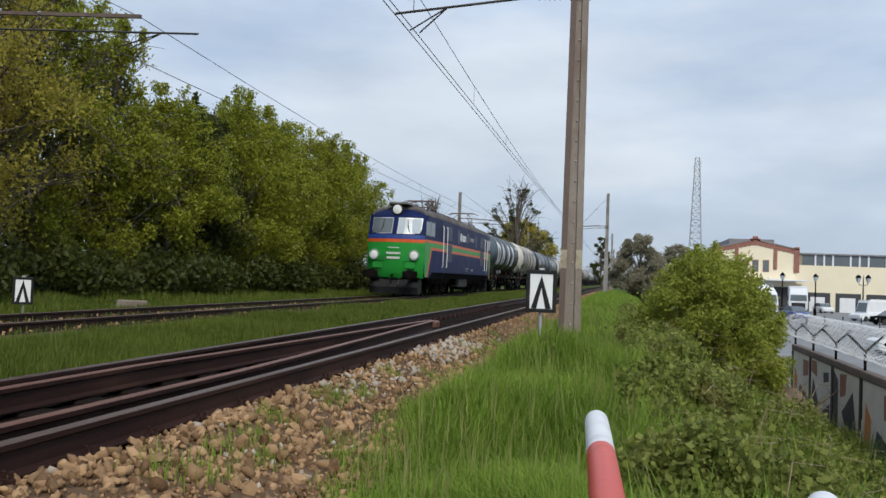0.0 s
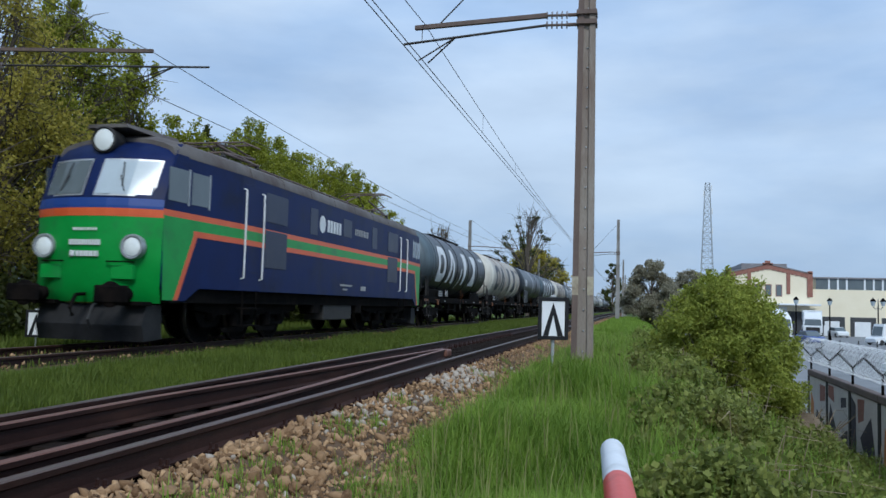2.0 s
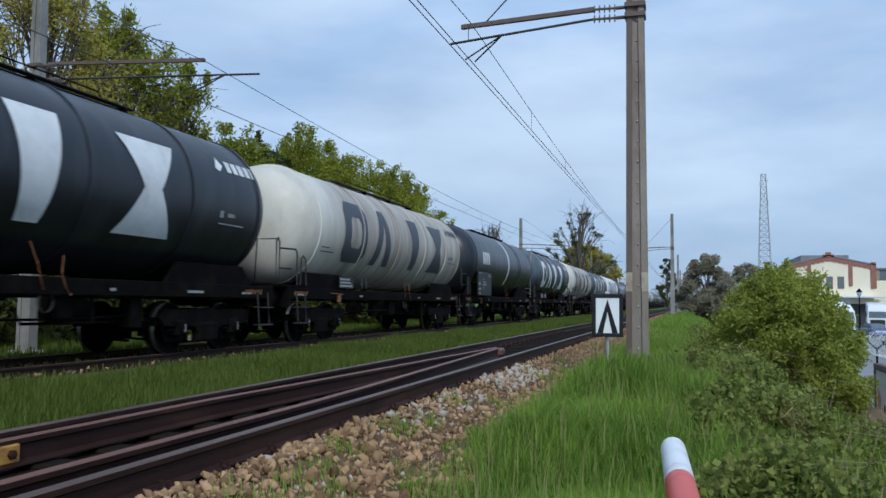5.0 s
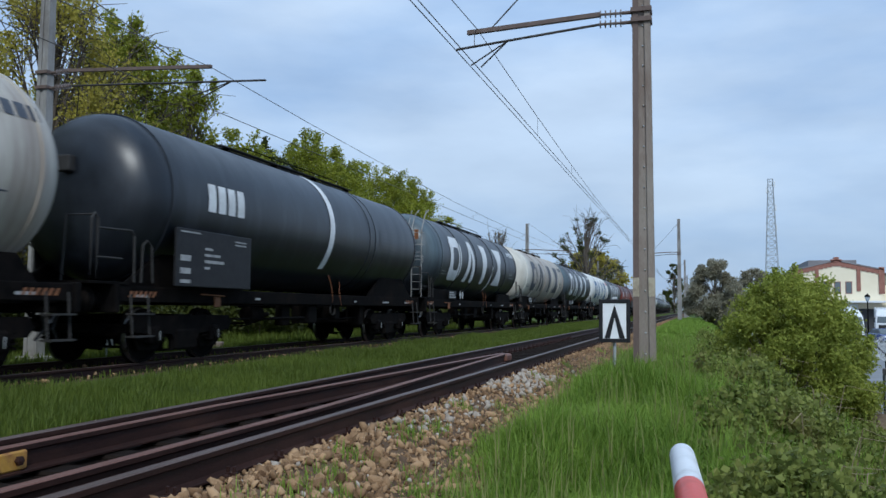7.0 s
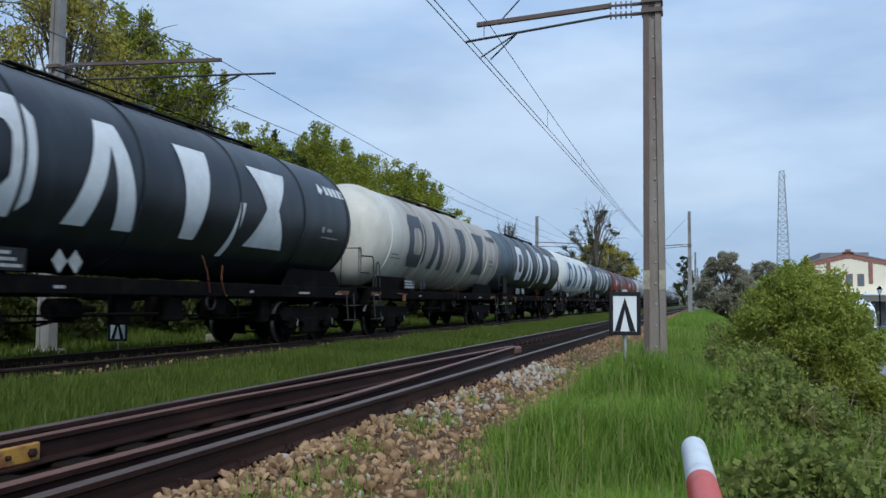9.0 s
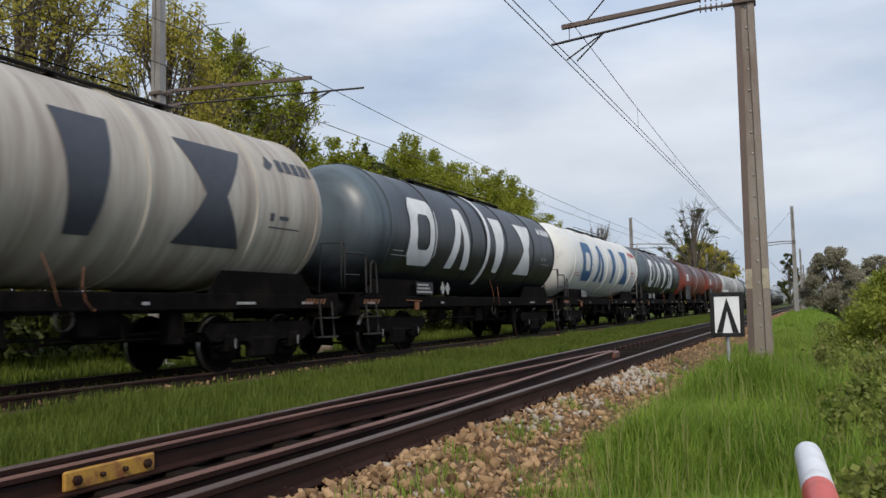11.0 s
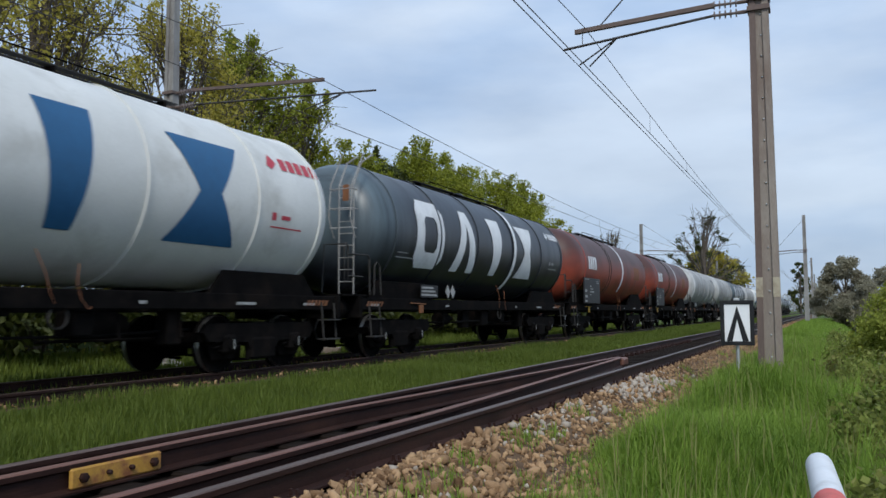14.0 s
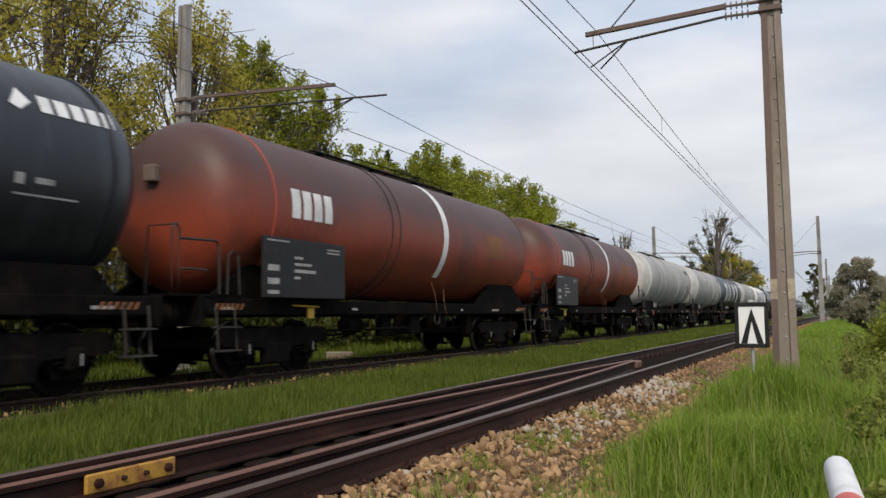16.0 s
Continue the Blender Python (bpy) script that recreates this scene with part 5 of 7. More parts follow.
            part("buffer_pad", Build().box(s * 0.9 - 0.34, s * 0.9 + 0.34, min(Y(-0.80), Y(-0.72)), max(Y(-0.80), Y(-0.72)), 0.82, 1.14, 0.03), "under", lo)
            part("nose_hatch", Build().box(s * 0.86 - 0.25, s * 0.86 + 0.25, min(Y(-0.27), Y(-0.15)), max(Y(-0.27), Y(-0.15)), 1.26, 1.52, 0.01), "green", lo)
        part("top_headlight", Build().lathe([(0.21, Y(0.5)), (0.25, Y(0.12)), (0.265, Y(0.06)), (0.235, Y(0.03)), (0.22, Y(0.06))], "y", 28, (0, 0, 3.92)), "under_light", lo, "round top headlight", 40)
        part("headlight_glass", Build().lathe([(0.23, Y(0.07)), (0.17, Y(0.045)), (0.01, Y(0.03))], "y", 24, (0, 0, 3.92)), "lamp_glass", lo, "frosted lamp glass", 60)
        part("lamp_hood", Build().loft([[(-0.5, Y(0.16), 4.17), (0.5, Y(0.16), 4.17), (0.46, Y(0.16), 4.24), (-0.46, Y(0.16), 4.24)], [(-0.7, Y(1.7), 4.10), (0.7, Y(1.7), 4.10), (0.6, Y(1.7), 4.25), (-0.6, Y(1.7), 4.25)]]), "roof", lo)
        part("nose_caption", caption(Y), "white_paint", lo, "plain white bars of lettering")
        make_buffers(lo, Y(-0.25), 1 if end else -1, 0.98)
        part("plough", Build().prism([(Y(0.55), 0.16), (Y(-0.02), 0.12), (Y(-0.12), 0.42), (Y(0.0), 0.80), (Y(0.5), 0.80)], -1.12, 1.12), "plough_grey", lo, "dark grey snow plough")
        # cab side: windows, doors, hand rails
        for s in (-1, 1):
            x = s * 1.50
            for a, b in ((0.22, 0.85), (0.97, 1.57)):
                part("cab_window", Build().box(x - 0.008, x + 0.008, min(Y(a), Y(b)), max(Y(a), Y(b)), 2.78, 3.42, 0.004), "pane", lo, "cab side window")
                part("window_rim", Build().box(x - 0.004, x + 0.012, min(Y(b), Y(b + 0.05)), max(Y(b), Y(b + 0.05)), 2.74, 3.46), "frame_grey", lo)
            part("cab_door", Build().box(x - 0.012, x + 0.006, min(Y(3.02), Y(3.80)), max(Y(3.02), Y(3.80)), 1.55, 3.5, 0.005), "blue", lo)
            for yy in (2.96, 3.87):
                part("hand_rail", Build().tube([(x, Y(yy), 3.38), (x + s * 0.07, Y(yy), 3.36), (x + s * 0.075, Y(yy), 2.4), (x + s * 0.07, Y(yy), 1.42), (x, Y(yy), 1.40)], 0.022, 8), "white_paint", lo, "white vertical hand rail")
            part("intake_grille", Build().box(x - 0.01, x + 0.012, min(Y(4.1), Y(5.35)), max(Y(4.1), Y(5.35)), 1.70, 2.58, 0.006), "blue_panel", lo)
            for k in range(7):
                part("grille_slat", Build().box(x + s * 0.012 - 0.004, x + s * 0.012 + 0.004, min(Y(4.15), Y(5.30)), max(Y(4.15), Y(5.30)), 1.76 + k * 0.11, 1.80 + k * 0.11), "blue_panel", lo)
            part("side_panel", Build().box(x - 0.008, x + 0.009, min(Y(4.1), Y(5.35)), max(Y(4.1), Y(5.35)), 2.78, 3.46, 0.004), "blue_panel", lo)
            part("ladder", Build().tube([(x, Y(3.08), 1.15), (x, Y(3.08), 0.35)], 0.02, 6).tube([(x, Y(3.76), 1.15), (x, Y(3.76), 0.35)], 0.02, 6).box(x - 0.12, x + 0.12, min(Y(3.08), Y(3.76)), max(Y(3.08), Y(3.76)), 0.36, 0.39).box(x - 0.12, x + 0.12, min(Y(3.08), Y(3.76)), max(Y(3.08), Y(3.76)), 0.74, 0.77), "under", lo)
            part("cab_slash", Build().prism([(Y(0.50), 0.90), (Y(0.64), 0.90), (Y(1.22), 2.16), (Y(1.08), 2.16)], s * 1.502, s * 1.508), "orange", lo)
            part("cab_green", Build().prism([(Y(0.16), 0.90), (Y(0.50), 0.90), (Y(1.08), 2.16), (Y(1.08), 2.50), (Y(0.08), 2.50)], s * 1.502, s * 1.506), "green", lo)
    for s in (-1, 1):
        x = s * 1.50
        for za, zb, mt in ((2.15, 2.27, "orange"), (2.27, 2.48, "green"), (2.48, 2.60, "orange")):
            for ya, yb in ((1.08 if za < 2.4 else 0.09, CAB), (CAB, L - CAB), (L - CAB, L - (1.08 if za < 2.4 else 0.09))):
                part("stripe", Build().box(x - 0.002 if s > 0 else x - 0.008, x + 0.008 if s > 0 else x + 0.002, ya, yb, za, zb), mt, lo, mt + " stripe along the body")
        for yy, ww, z0, z1 in ((6.83, 0.54, 2.74, 3.44), (9.42, 0.76, 2.9, 3.42), (12.22, 0.54, 2.74, 3.44)):
            part("side_window", Build().box(x - 0.008, x + 0.009, yy, yy + ww, z0, z1, 0.004), "blue_panel", lo)
        part("emblem", Build().prism([(7.50 + 0.24 + 0.24 * math.cos(q), 3.08 + 0.25 * math.sin(q)) for q in np.arange(0, 6.28, 0.785)], x - 0.006, x + 0.006), "white_paint", lo, "plain white emblem disc")
        for k in range(5):
            part("plain_bar", Build().box(x - 0.006, x + 0.006, 8.12 + k * 0.235, 8.12 + k * 0.235 + 0.17, 2.90, 3.24), "white_paint", lo)
        for k in range(8):
            part("plain_bar", Build().box(x - 0.006, x + 0.006, 10.5 + k * 0.17, 10.5 + k * 0.17 + 0.11, 3.02, 3.22), "dull_white", lo)
        for ya, yb, z0, z1 in ((9.3, 10.35, 1.42, 1.475), (9.55, 9.95, 1.30, 1.355), (11.2, 11.7, 1.32, 1.46)):
            part("plain_bar", Build().box(x - 0.009, x + 0.009, ya, yb, z0, z1), "dull_white", lo)
        part("battery_box", Build().box(s * 1.02 - 0.3, s * 1.02 + 0.3, 8.5, 10.9, 0.42, 1.1, 0.03), "under_light", lo)
        part("sand_box", Build().box(s * 1.15 - 0.2, s * 1.15 + 0.2, 7.6, 8.15, 0.6, 1.1, 0.03), "under", lo)
        part("sand_box", Build().box(s * 1.15 - 0.2, s * 1.15 + 0.2, 11.25, 11.8, 0.6, 1.1, 0.03), "under", lo)
    part("frame", Build().box(-1.35, 1.35, 0.4, L - 0.4, 0.85, 1.2), "under", lo)
    # two three-axle bogies
    for yc in (4.3, L - 4.3):
        fr = Build()
        for s in (-1, 1):
            fr.prism([(yc - 2.6, 0.72), (yc - 1.5, 0.60), (yc + 1.5, 0.60), (yc + 2.6, 0.72), (yc + 2.6, 0.95), (yc - 2.6, 0.95)], s * 1.02, s * 1.14)
            for k in (-1.75, 0, 1.75):
                fr.prism([(yc + k - 0.62, 0.66), (yc + k - 0.34, 0.34), (yc + k + 0.34, 0.34), (yc + k + 0.62, 0.66)], s * 0.96, s * 1.0)
            for k in (-0.85, 0.85):
                fr.prism([(yc + k - 0.5, 0.22), (yc + k + 0.5, 0.22), (yc + k + 0.6, 0.32), (yc + k - 0.6, 0.32)], s * 1.05, s * 1.12)
                fr.tube([(s * 1.1, yc + k, 0.35), (s * 1.1, yc + k, 0.66)], 0.12, 12)
        part("bogie_frame", fr, "under", lo)
        for k in (-1.75, 0, 1.75):
            make_wheelset(lo, yc + k, 0.625)
            wheel_bits(lo, yc + k, 0.625, yc)
    # roof gear: pantographs folded at the front, and behind
    for yc, up in ((4.6, 0.30), (L - 3.4, 0.62)):
        pg = Build()
        for s in (-1, 1):
            pg.tube([(s * 0.55, yc - 0.9, top + 0.18), (s * 0.55, yc + 0.9, top + 0.18)], 0.03, 6)
            pg.tube([(s * 0.5, yc - 0.8, top + 0.2), (s * 0.42, yc + 1.0, top + 0.2 + up * 0.5), (s * 0.3, yc - 0.1, top + 0.22 + up)], 0.032, 6)
            pg.tube([(s * 0.5, yc + 0.8, top + 0.2), (s * 0.42, yc - 1.0, top + 0.2 + up * 0.5), (s * 0.3, yc + 0.1, top + 0.22 + up)], 0.032, 6)
        for k in (-0.2, 0.2):
            pg.tube([(-0.95, yc + k, top + 0.16 + up), (-0.7, yc + k, top + 0.26 + up), (0.7, yc + k, top + 0.26 + up), (0.95, yc + k, top + 0.16 + up)], 0.024, 6)
        for k in (-0.9, 0.9):
            pg.tube([(-0.6, yc + k, top + 0.18), (0.6, yc + k, top + 0.18)], 0.03, 6)
        part("pantograph", pg, "mast_dark", lo, "rusty pantograph")
        for k in (-0.9, 0.9):
            for s in (-0.55, 0.55):
                b = Build()
                b.lathe([(0.05, top - 0.06), (0.09, top), (0.05, top + 0.04), (0.09, top + 0.08), (0.05, top + 0.12), (0.05, top + 0.18)], "z", 10, (s, yc + k, 0))
                part("insulator", b, "under_light", lo)
    gear = Build().tube([(0.3, 6.2, top + 0.2), (0.3, L - 5.2, top + 0.2)], 0.025, 6)
    for yy in (6.4, 8.2, 10.0, 11.8):
        gear.tube([(0.3, yy, top - 0.02), (0.3, yy, top + 0.2)], 0.04, 8)
    for yy, hh in ((7.0, 0.22), (9.0, 0.14), (10.6, 0.18), (2.4, 0.12)):
        gear.box(-0.45, 0.15, yy, yy + 0.7, top - 0.05, top + hh, 0.03).tube([(0.3, yy + 0.2, top + 0.2), (-0.2, yy + 0.5, top + hh + 0.12), (-0.5, yy + 0.9, top + 0.05)], 0.022, 6)
    part("roof_gear", gear, "mast_dark", lo)
    straight = ("wheelset", "axle_box", "spring", "bogie_frame", "buffer", "coupling", "brake_hose", "pantograph", "insulator", "headlight", "headlight_glass", "top_headlight", "buffer_pad", "frame", "roof_gear", "plough")
    for child in lo.children:
        if child.name.split(".")[0] not in straight:
            for v in child.data.vertices:
                k = min(1.1, max(0.0, CAB - v.co.y, v.co.y - (L - CAB)) / CAB)
                v.co.x *= 1 - 0.12 * k
    return lo


loco = make_locomotive()
FRONT = 35.7
MOVERS.append((loco, FRONT))
FIRST = 63.5   # middle of the first wagon at 0 s
DARK, DUSTY_SHEEN, CREAM, WHITE, RED, GREY = "tank_dark", "tank_dusty_sheen", "tank_cream", "tank_white", "tank_red", "tank_grey"
BOOK = {
    "dark": ("ribbed", "black ribbed tank wagon with large white painted shapes", DUSTY_SHEEN, "white_paint", "white_paint"),
    "late": ("ribbed", "black ribbed tank wagon with large white painted shapes", DUSTY_SHEEN, "white_paint", "white_paint"),
    "tall": ("ribbed", "black ribbed tank wagon with a painted dusty sheen on its end and a ladder", DUSTY_SHEEN, "white_paint", "white_paint"),
    "band": ("ribbed", "black ribbed tank wagon with white shapes and slanting band", DUSTY_SHEEN, "white_paint", "white_paint"),
    "cream": ("ribbed", "soiled cream ribbed tank wagon with large dark painted shapes", CREAM, "mark_dark", "mark_dark"),
    "white": ("ribbed", "clean white ribbed tank wagon with large blue painted shapes", WHITE, "mark_blue", "mark_red"),
    "plain": ("smooth", "black smooth tank wagon with a white band", DARK, "white_paint", "white_paint"),
    "red": ("smooth", "faded red-brown tank wagon with a white band", RED, "white_paint", "white_paint"),
    "grey": ("ribbed", "pale grey ribbed tank wagon streaked with grime", GREY, "tank_grey", "mark_dark"),
}
ORDER = ["dark", "cream", "plain", "late", "cream", "band", "white", "tall", "red", "red", "grey", "grey", "dark", "grey", "white", "plain", "dark", "plain", "dark", "grey", "plain", "dark", "plain", "dark"]
masters = {}
for k, what in enumerate(ORDER):
    if what not in masters:
        masters[what] = wagon = make_tank_wagon(*BOOK[what], band=what in ("band", "tall"), late=what in ("late", "tall"))
    else:
        n0 = len(WHEELS)
        wagon = copy_thing(masters[what], pose(0, 0, 0))
        if k < 11:
            for child in wagon.children:
                if child.name.split(".")[0] == "wheelset":
                    WHEELS.append((child, child.location.y, 0.46, wagon))
    MOVERS.append((wagon, FIRST + k * L_WAGON))


# ---- trees and bushes
def leaf_cloud(centres, radii, count, size, flat=0.8, wide=0.55):
    """Small folded leaves scattered in lumps: vertices and faces (two triangles to a leaf)."""
    centres, radii = np.asarray(centres, float), np.asarray(radii, float)
    pick = rng.choice(len(centres), count, p=radii ** 2 / (radii ** 2).sum())
    d = rng.normal(size=(count, 3))
    d /= np.linalg.norm(d, axis=1)[:, None]
    rad = radii[pick] * np.clip(rng.normal(0.72, 0.27, count), 0.05, 1.5)
    p = centres[pick] + d * rad[:, None] * [1, 1, flat]
    a = rng.normal(size=(count, 3))
    a /= np.linalg.norm(a, axis=1)[:, None]
    b = np.cross(a, rng.normal(size=(count, 3)))
    b /= np.linalg.norm(b, axis=1)[:, None]
    s = (size * rng.uniform(0.6, 1.4, count))[:, None]
    c = np.cross(a, b)
    v = np.stack([p - a * s, p + b * s * wide + c * s * 0.15, p + a * s, p - b * s * wide + c * s * 0.15], 1).reshape(-1, 3)
    i = np.arange(count)[:, None] * 4
    f = np.concatenate([i + [0, 1, 2], i + [0, 2, 3]], 1).reshape(-1, 3)
    return v, f


def make_tree(x, y, height, spread, leaf, label, leaves=9000, size=0.14, low=0.15, lumps=34, seed=0, bare=0.0, upright=0.8, tight=1.0):
    """A tapered trunk, limbs that fork, and a crown of small leaves in uneven lumps with gaps."""
    r = np.random.default_rng(seed + 11)
    gz = float(ground_z(x, y))
    t = thing("tree", label, "tree", "trees along the line", pose(x, y, gz - 0.1))
    tr = 0.022 * height
    b = Build()
    lean = r.normal(size=2) * 0.04
    spine = [Vector((lean[0] * z * z / height, lean[1] * z * z / height, z)) for z in np.linspace(0, height * 0.8, 7)]
    b.tube(spine, tr, 9, tr * 0.25)
    cs, rs = [], []
    for k in range(lumps):
        u = low + (1 - low) * (k + r.uniform()) / lumps
        az = r.uniform(0, 2 * math.pi)
        prof = math.sin(math.pi * min(1, max(0.05, (u - low * 0.6) / (1.02 - low * 0.6))) ** upright) ** 0.7
        out = spread * prof * r.uniform(0.35, 1.0)
        c = Vector((math.cos(az) * out, math.sin(az) * out, height * min(u, 0.93)))
        cs.append(c)
        rs.append(spread * tight * r.uniform(0.13, 0.36) * (0.6 + 0.5 * prof))
        base = spine[min(6, int(u * 0.7 * 7))]
        mid = base.lerp(c, 0.5) + Vector((0, 0, 0.06 * height * r.uniform()))
        if k % 2 == 0 or bare:
            b.tube([base, mid, c], tr * 0.3, 6, tr * 0.06)
            if bare:
                for j in range(7):
                    e = c + Vector(r.normal(size=3)) * max(rs[-1] * 0.9, spread * 0.20)
                    b.tube([mid.lerp(c, r.uniform(0.2, 1)), e.lerp(c, 0.4) + Vector((0, 0, 0.1)), e], tr * 0.09, 4, tr * 0.03)
    part("trunk", b, "bark", t, smooth=60)
    if tight == 1.0:
        # young shoots that break the outline
        for k in range(lumps):
            c = cs[int(r.integers(0, lumps))]
            q = Vector((c.x, c.y, c.z * 0.25)).normalized()
            tip = c + q * spread * r.uniform(0.10, 0.24) + Vector((0, 0, spread * r.uniform(0.0, 0.16)))
            for j in range(2):
                cs.append(tip + Vector((0, 0, 0.22 * j)))
                rs.append(spread * r.uniform(0.05, 0.11))
    v, f = leaf_cloud(cs, rs, leaves, size)
    crown = soup("crown", v, f, leaf, "", "")
    crown.parent = t
    return t


T_GREEN = "broad green tree in spring leaf beside the line"
T_YELL = "tree with sparse yellow-green young leaves"
left_trees = [
    # x, y, height, spread, leaf, leaves, bare
    (-17.5, 4.0, 11.5, 3.6, "leaf_yellow", 26000, 0.6), (-17.2, 10.5, 10.6, 3.3, "leaf_yellow", 26000, 0.6), (-19.0, 15.5, 11.2, 3.6, "leaf_yellow", 28000, 0.7),
    (-18.0, 19.5, 10.6, 3.2, "leaf_yellow", 30000, 0.6), (-19.0, 23.6, 10.9, 3.0, "leaf", 44000, 0.3), (-18.4, 26.6, 9.6, 2.5, "leaf", 36000, 0.2),
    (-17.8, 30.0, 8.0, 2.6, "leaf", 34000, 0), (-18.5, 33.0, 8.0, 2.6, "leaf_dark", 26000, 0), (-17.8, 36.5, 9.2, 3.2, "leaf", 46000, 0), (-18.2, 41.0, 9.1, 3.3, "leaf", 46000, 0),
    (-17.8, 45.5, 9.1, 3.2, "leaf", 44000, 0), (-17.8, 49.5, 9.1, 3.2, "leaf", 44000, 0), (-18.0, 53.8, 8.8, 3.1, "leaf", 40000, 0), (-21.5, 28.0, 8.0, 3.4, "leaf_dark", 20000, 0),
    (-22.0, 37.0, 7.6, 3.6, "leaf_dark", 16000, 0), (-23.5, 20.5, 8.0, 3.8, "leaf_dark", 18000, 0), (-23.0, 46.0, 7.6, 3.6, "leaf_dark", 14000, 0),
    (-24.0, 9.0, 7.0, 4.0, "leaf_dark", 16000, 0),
]
for k, (x, y, hh, sp, lf, n, br_) in enumerate(left_trees):
    make_tree(x, y, hh, sp, lf, T_YELL if lf == "leaf_yellow" else T_GREEN, n, {"leaf_yellow": 0.058, "leaf": 0.064, "leaf_dark": 0.085}[lf], 0.06, 90, k, br_)
# undergrowth in front of the trees, its shade put into the dark leaf colour
for k in range(13):
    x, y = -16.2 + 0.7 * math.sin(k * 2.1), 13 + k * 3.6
    s = thing("bush", "leafy undergrowth coloured dark for the shade below the trees", "bush", "undergrowth along the line", pose(x, y, float(ground_z(x, y)) - 0.05))
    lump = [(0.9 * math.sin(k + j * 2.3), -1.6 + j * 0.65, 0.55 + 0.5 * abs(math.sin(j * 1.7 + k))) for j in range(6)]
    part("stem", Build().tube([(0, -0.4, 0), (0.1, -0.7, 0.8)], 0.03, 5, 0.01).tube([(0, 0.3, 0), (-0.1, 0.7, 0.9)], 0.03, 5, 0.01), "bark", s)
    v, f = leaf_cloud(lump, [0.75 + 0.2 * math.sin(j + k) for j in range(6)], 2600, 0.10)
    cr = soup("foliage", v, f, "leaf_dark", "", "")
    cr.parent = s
# trees farther off on both sides of the line; the grey leaves have distance haze in their colour
far_trees = [
    (-13.6, 112, 14.6, 4.6, "leaf_dark", 3600, 1.0, "tall open tree with dark tufts among bare branches"), (-17.5, 150, 12.0, 6.0, "leaf_yellow", 6000, 0.0, "distant yellow-green tree behind the line"),
    (-18, 78, 9.0, 2.6, "leaf_grey_haze", 500, 1.0, "nearly bare slender tree"), (-19, 190, 13, 6, "leaf_grey_haze", 5000, 0.0, "distant grey-green tree behind the line"),
    (2.2, 90, 7.2, 3.0, "leaf_grey_haze", 26000, 0.0, "grey-green tree just coming into leaf, with haze in its colour"), (6.4, 95, 7.0, 3.2, "leaf_grey_haze", 22000, 0.0, "grey-green tree just coming into leaf, with haze in its colour"),
    (4.0, 84, 4.8, 2.6, "leaf_grey_haze", 14000, 0.0, "grey-green tree just coming into leaf, with haze in its colour"), (8.8, 104, 5.0, 2.8, "leaf_grey_haze", 7000, 0.0, "grey-green tree just coming into leaf, with haze in its colour"),
    (-6.5, 330, 20, 4, "leaf_dark", 4000, 0.0, "distant dark slender tree beside the line"), (-3, 420, 14, 12, "leaf_grey_haze", 5000, 0.0, "distant tree closing off the line"), (58, 160, 9, 5, "leaf", 4000, 0.0, "green tree behind the hall"),
    (12, 130, 5.0, 4.0, "leaf", 5000, 0.0, "green tree beside the gabled hall"),
]
for k, (x, y, hh, sp, lf, n, bare, lab) in enumerate(far_trees):
    make_tree(x, y, hh, sp, lf, lab, n, 0.11 if y < 130 else 0.35, 0.05 if not bare else 0.25, 60, 40 + k, bare, tight=0.30 if bare else 0.8)
# the bright bush on the bank
bush = thing("bush", "large bright green bush on the embankment slope", "bush", "", pose(1.5, 14.3, -0.75))
bl, br = [], []
for k in range(190):
    a, u = k * 2.399, (k + 0.5) / 190
    wob = 0.90 + 0.14 * math.sin(k * 1.7) + 0.08 * math.sin(2 * a)
    flat = math.sqrt(max(0.0, 1 - (u * 0.98) ** 2))
    inner = 1.0 if k % 3 else 0.55
    bl.append((math.cos(a) * 1.22 * wob * flat * inner, math.sin(a) * 1.35 * wob * flat * inner, 0.12 + (1.86 + 0.16 * math.sin(k * 2.9)) * u))
    br.append(0.11 + 0.12 * abs(math.sin(k * 1.3)))
    if k % 2:
        # upright shoot tips
        x, y, z = bl[-1]
        for j in (1, 2):
            bl.append((x * (1 + 0.05 * j), y * (1 + 0.05 * j), z + 0.10 * j))
            br.append(0.08 - 0.015 * j)
for k in range(40):
    # low spreading growth on the downhill side
    a, u = -1.2 + 2.6 * ((k * 0.618) % 1.0), (k * 0.377) % 1.0
    bl.append((0.6 + 0.48 * math.cos(a) * (0.6 + 0.4 * u), 0.5 + 1.0 * math.sin(a), 0.02 + 0.8 * (1 - u) * abs(math.cos(a))))
    br.append(0.12 + 0.08 * abs(math.sin(k * 2.1)))
st = Build()
for c in bl[::4]:
    st.tube([(c[0] * 0.15, c[1] * 0.15, 0), (c[0] * 0.6, c[1] * 0.6, c[2] * 0.6), c], 0.016, 5, 0.004)
part("stem", st, "bark", bush)
v, f = leaf_cloud(bl, br, 84000, 0.027, 1.0)
cr = soup("foliage", v, f, "shrub", "", "")
cr.parent = bush


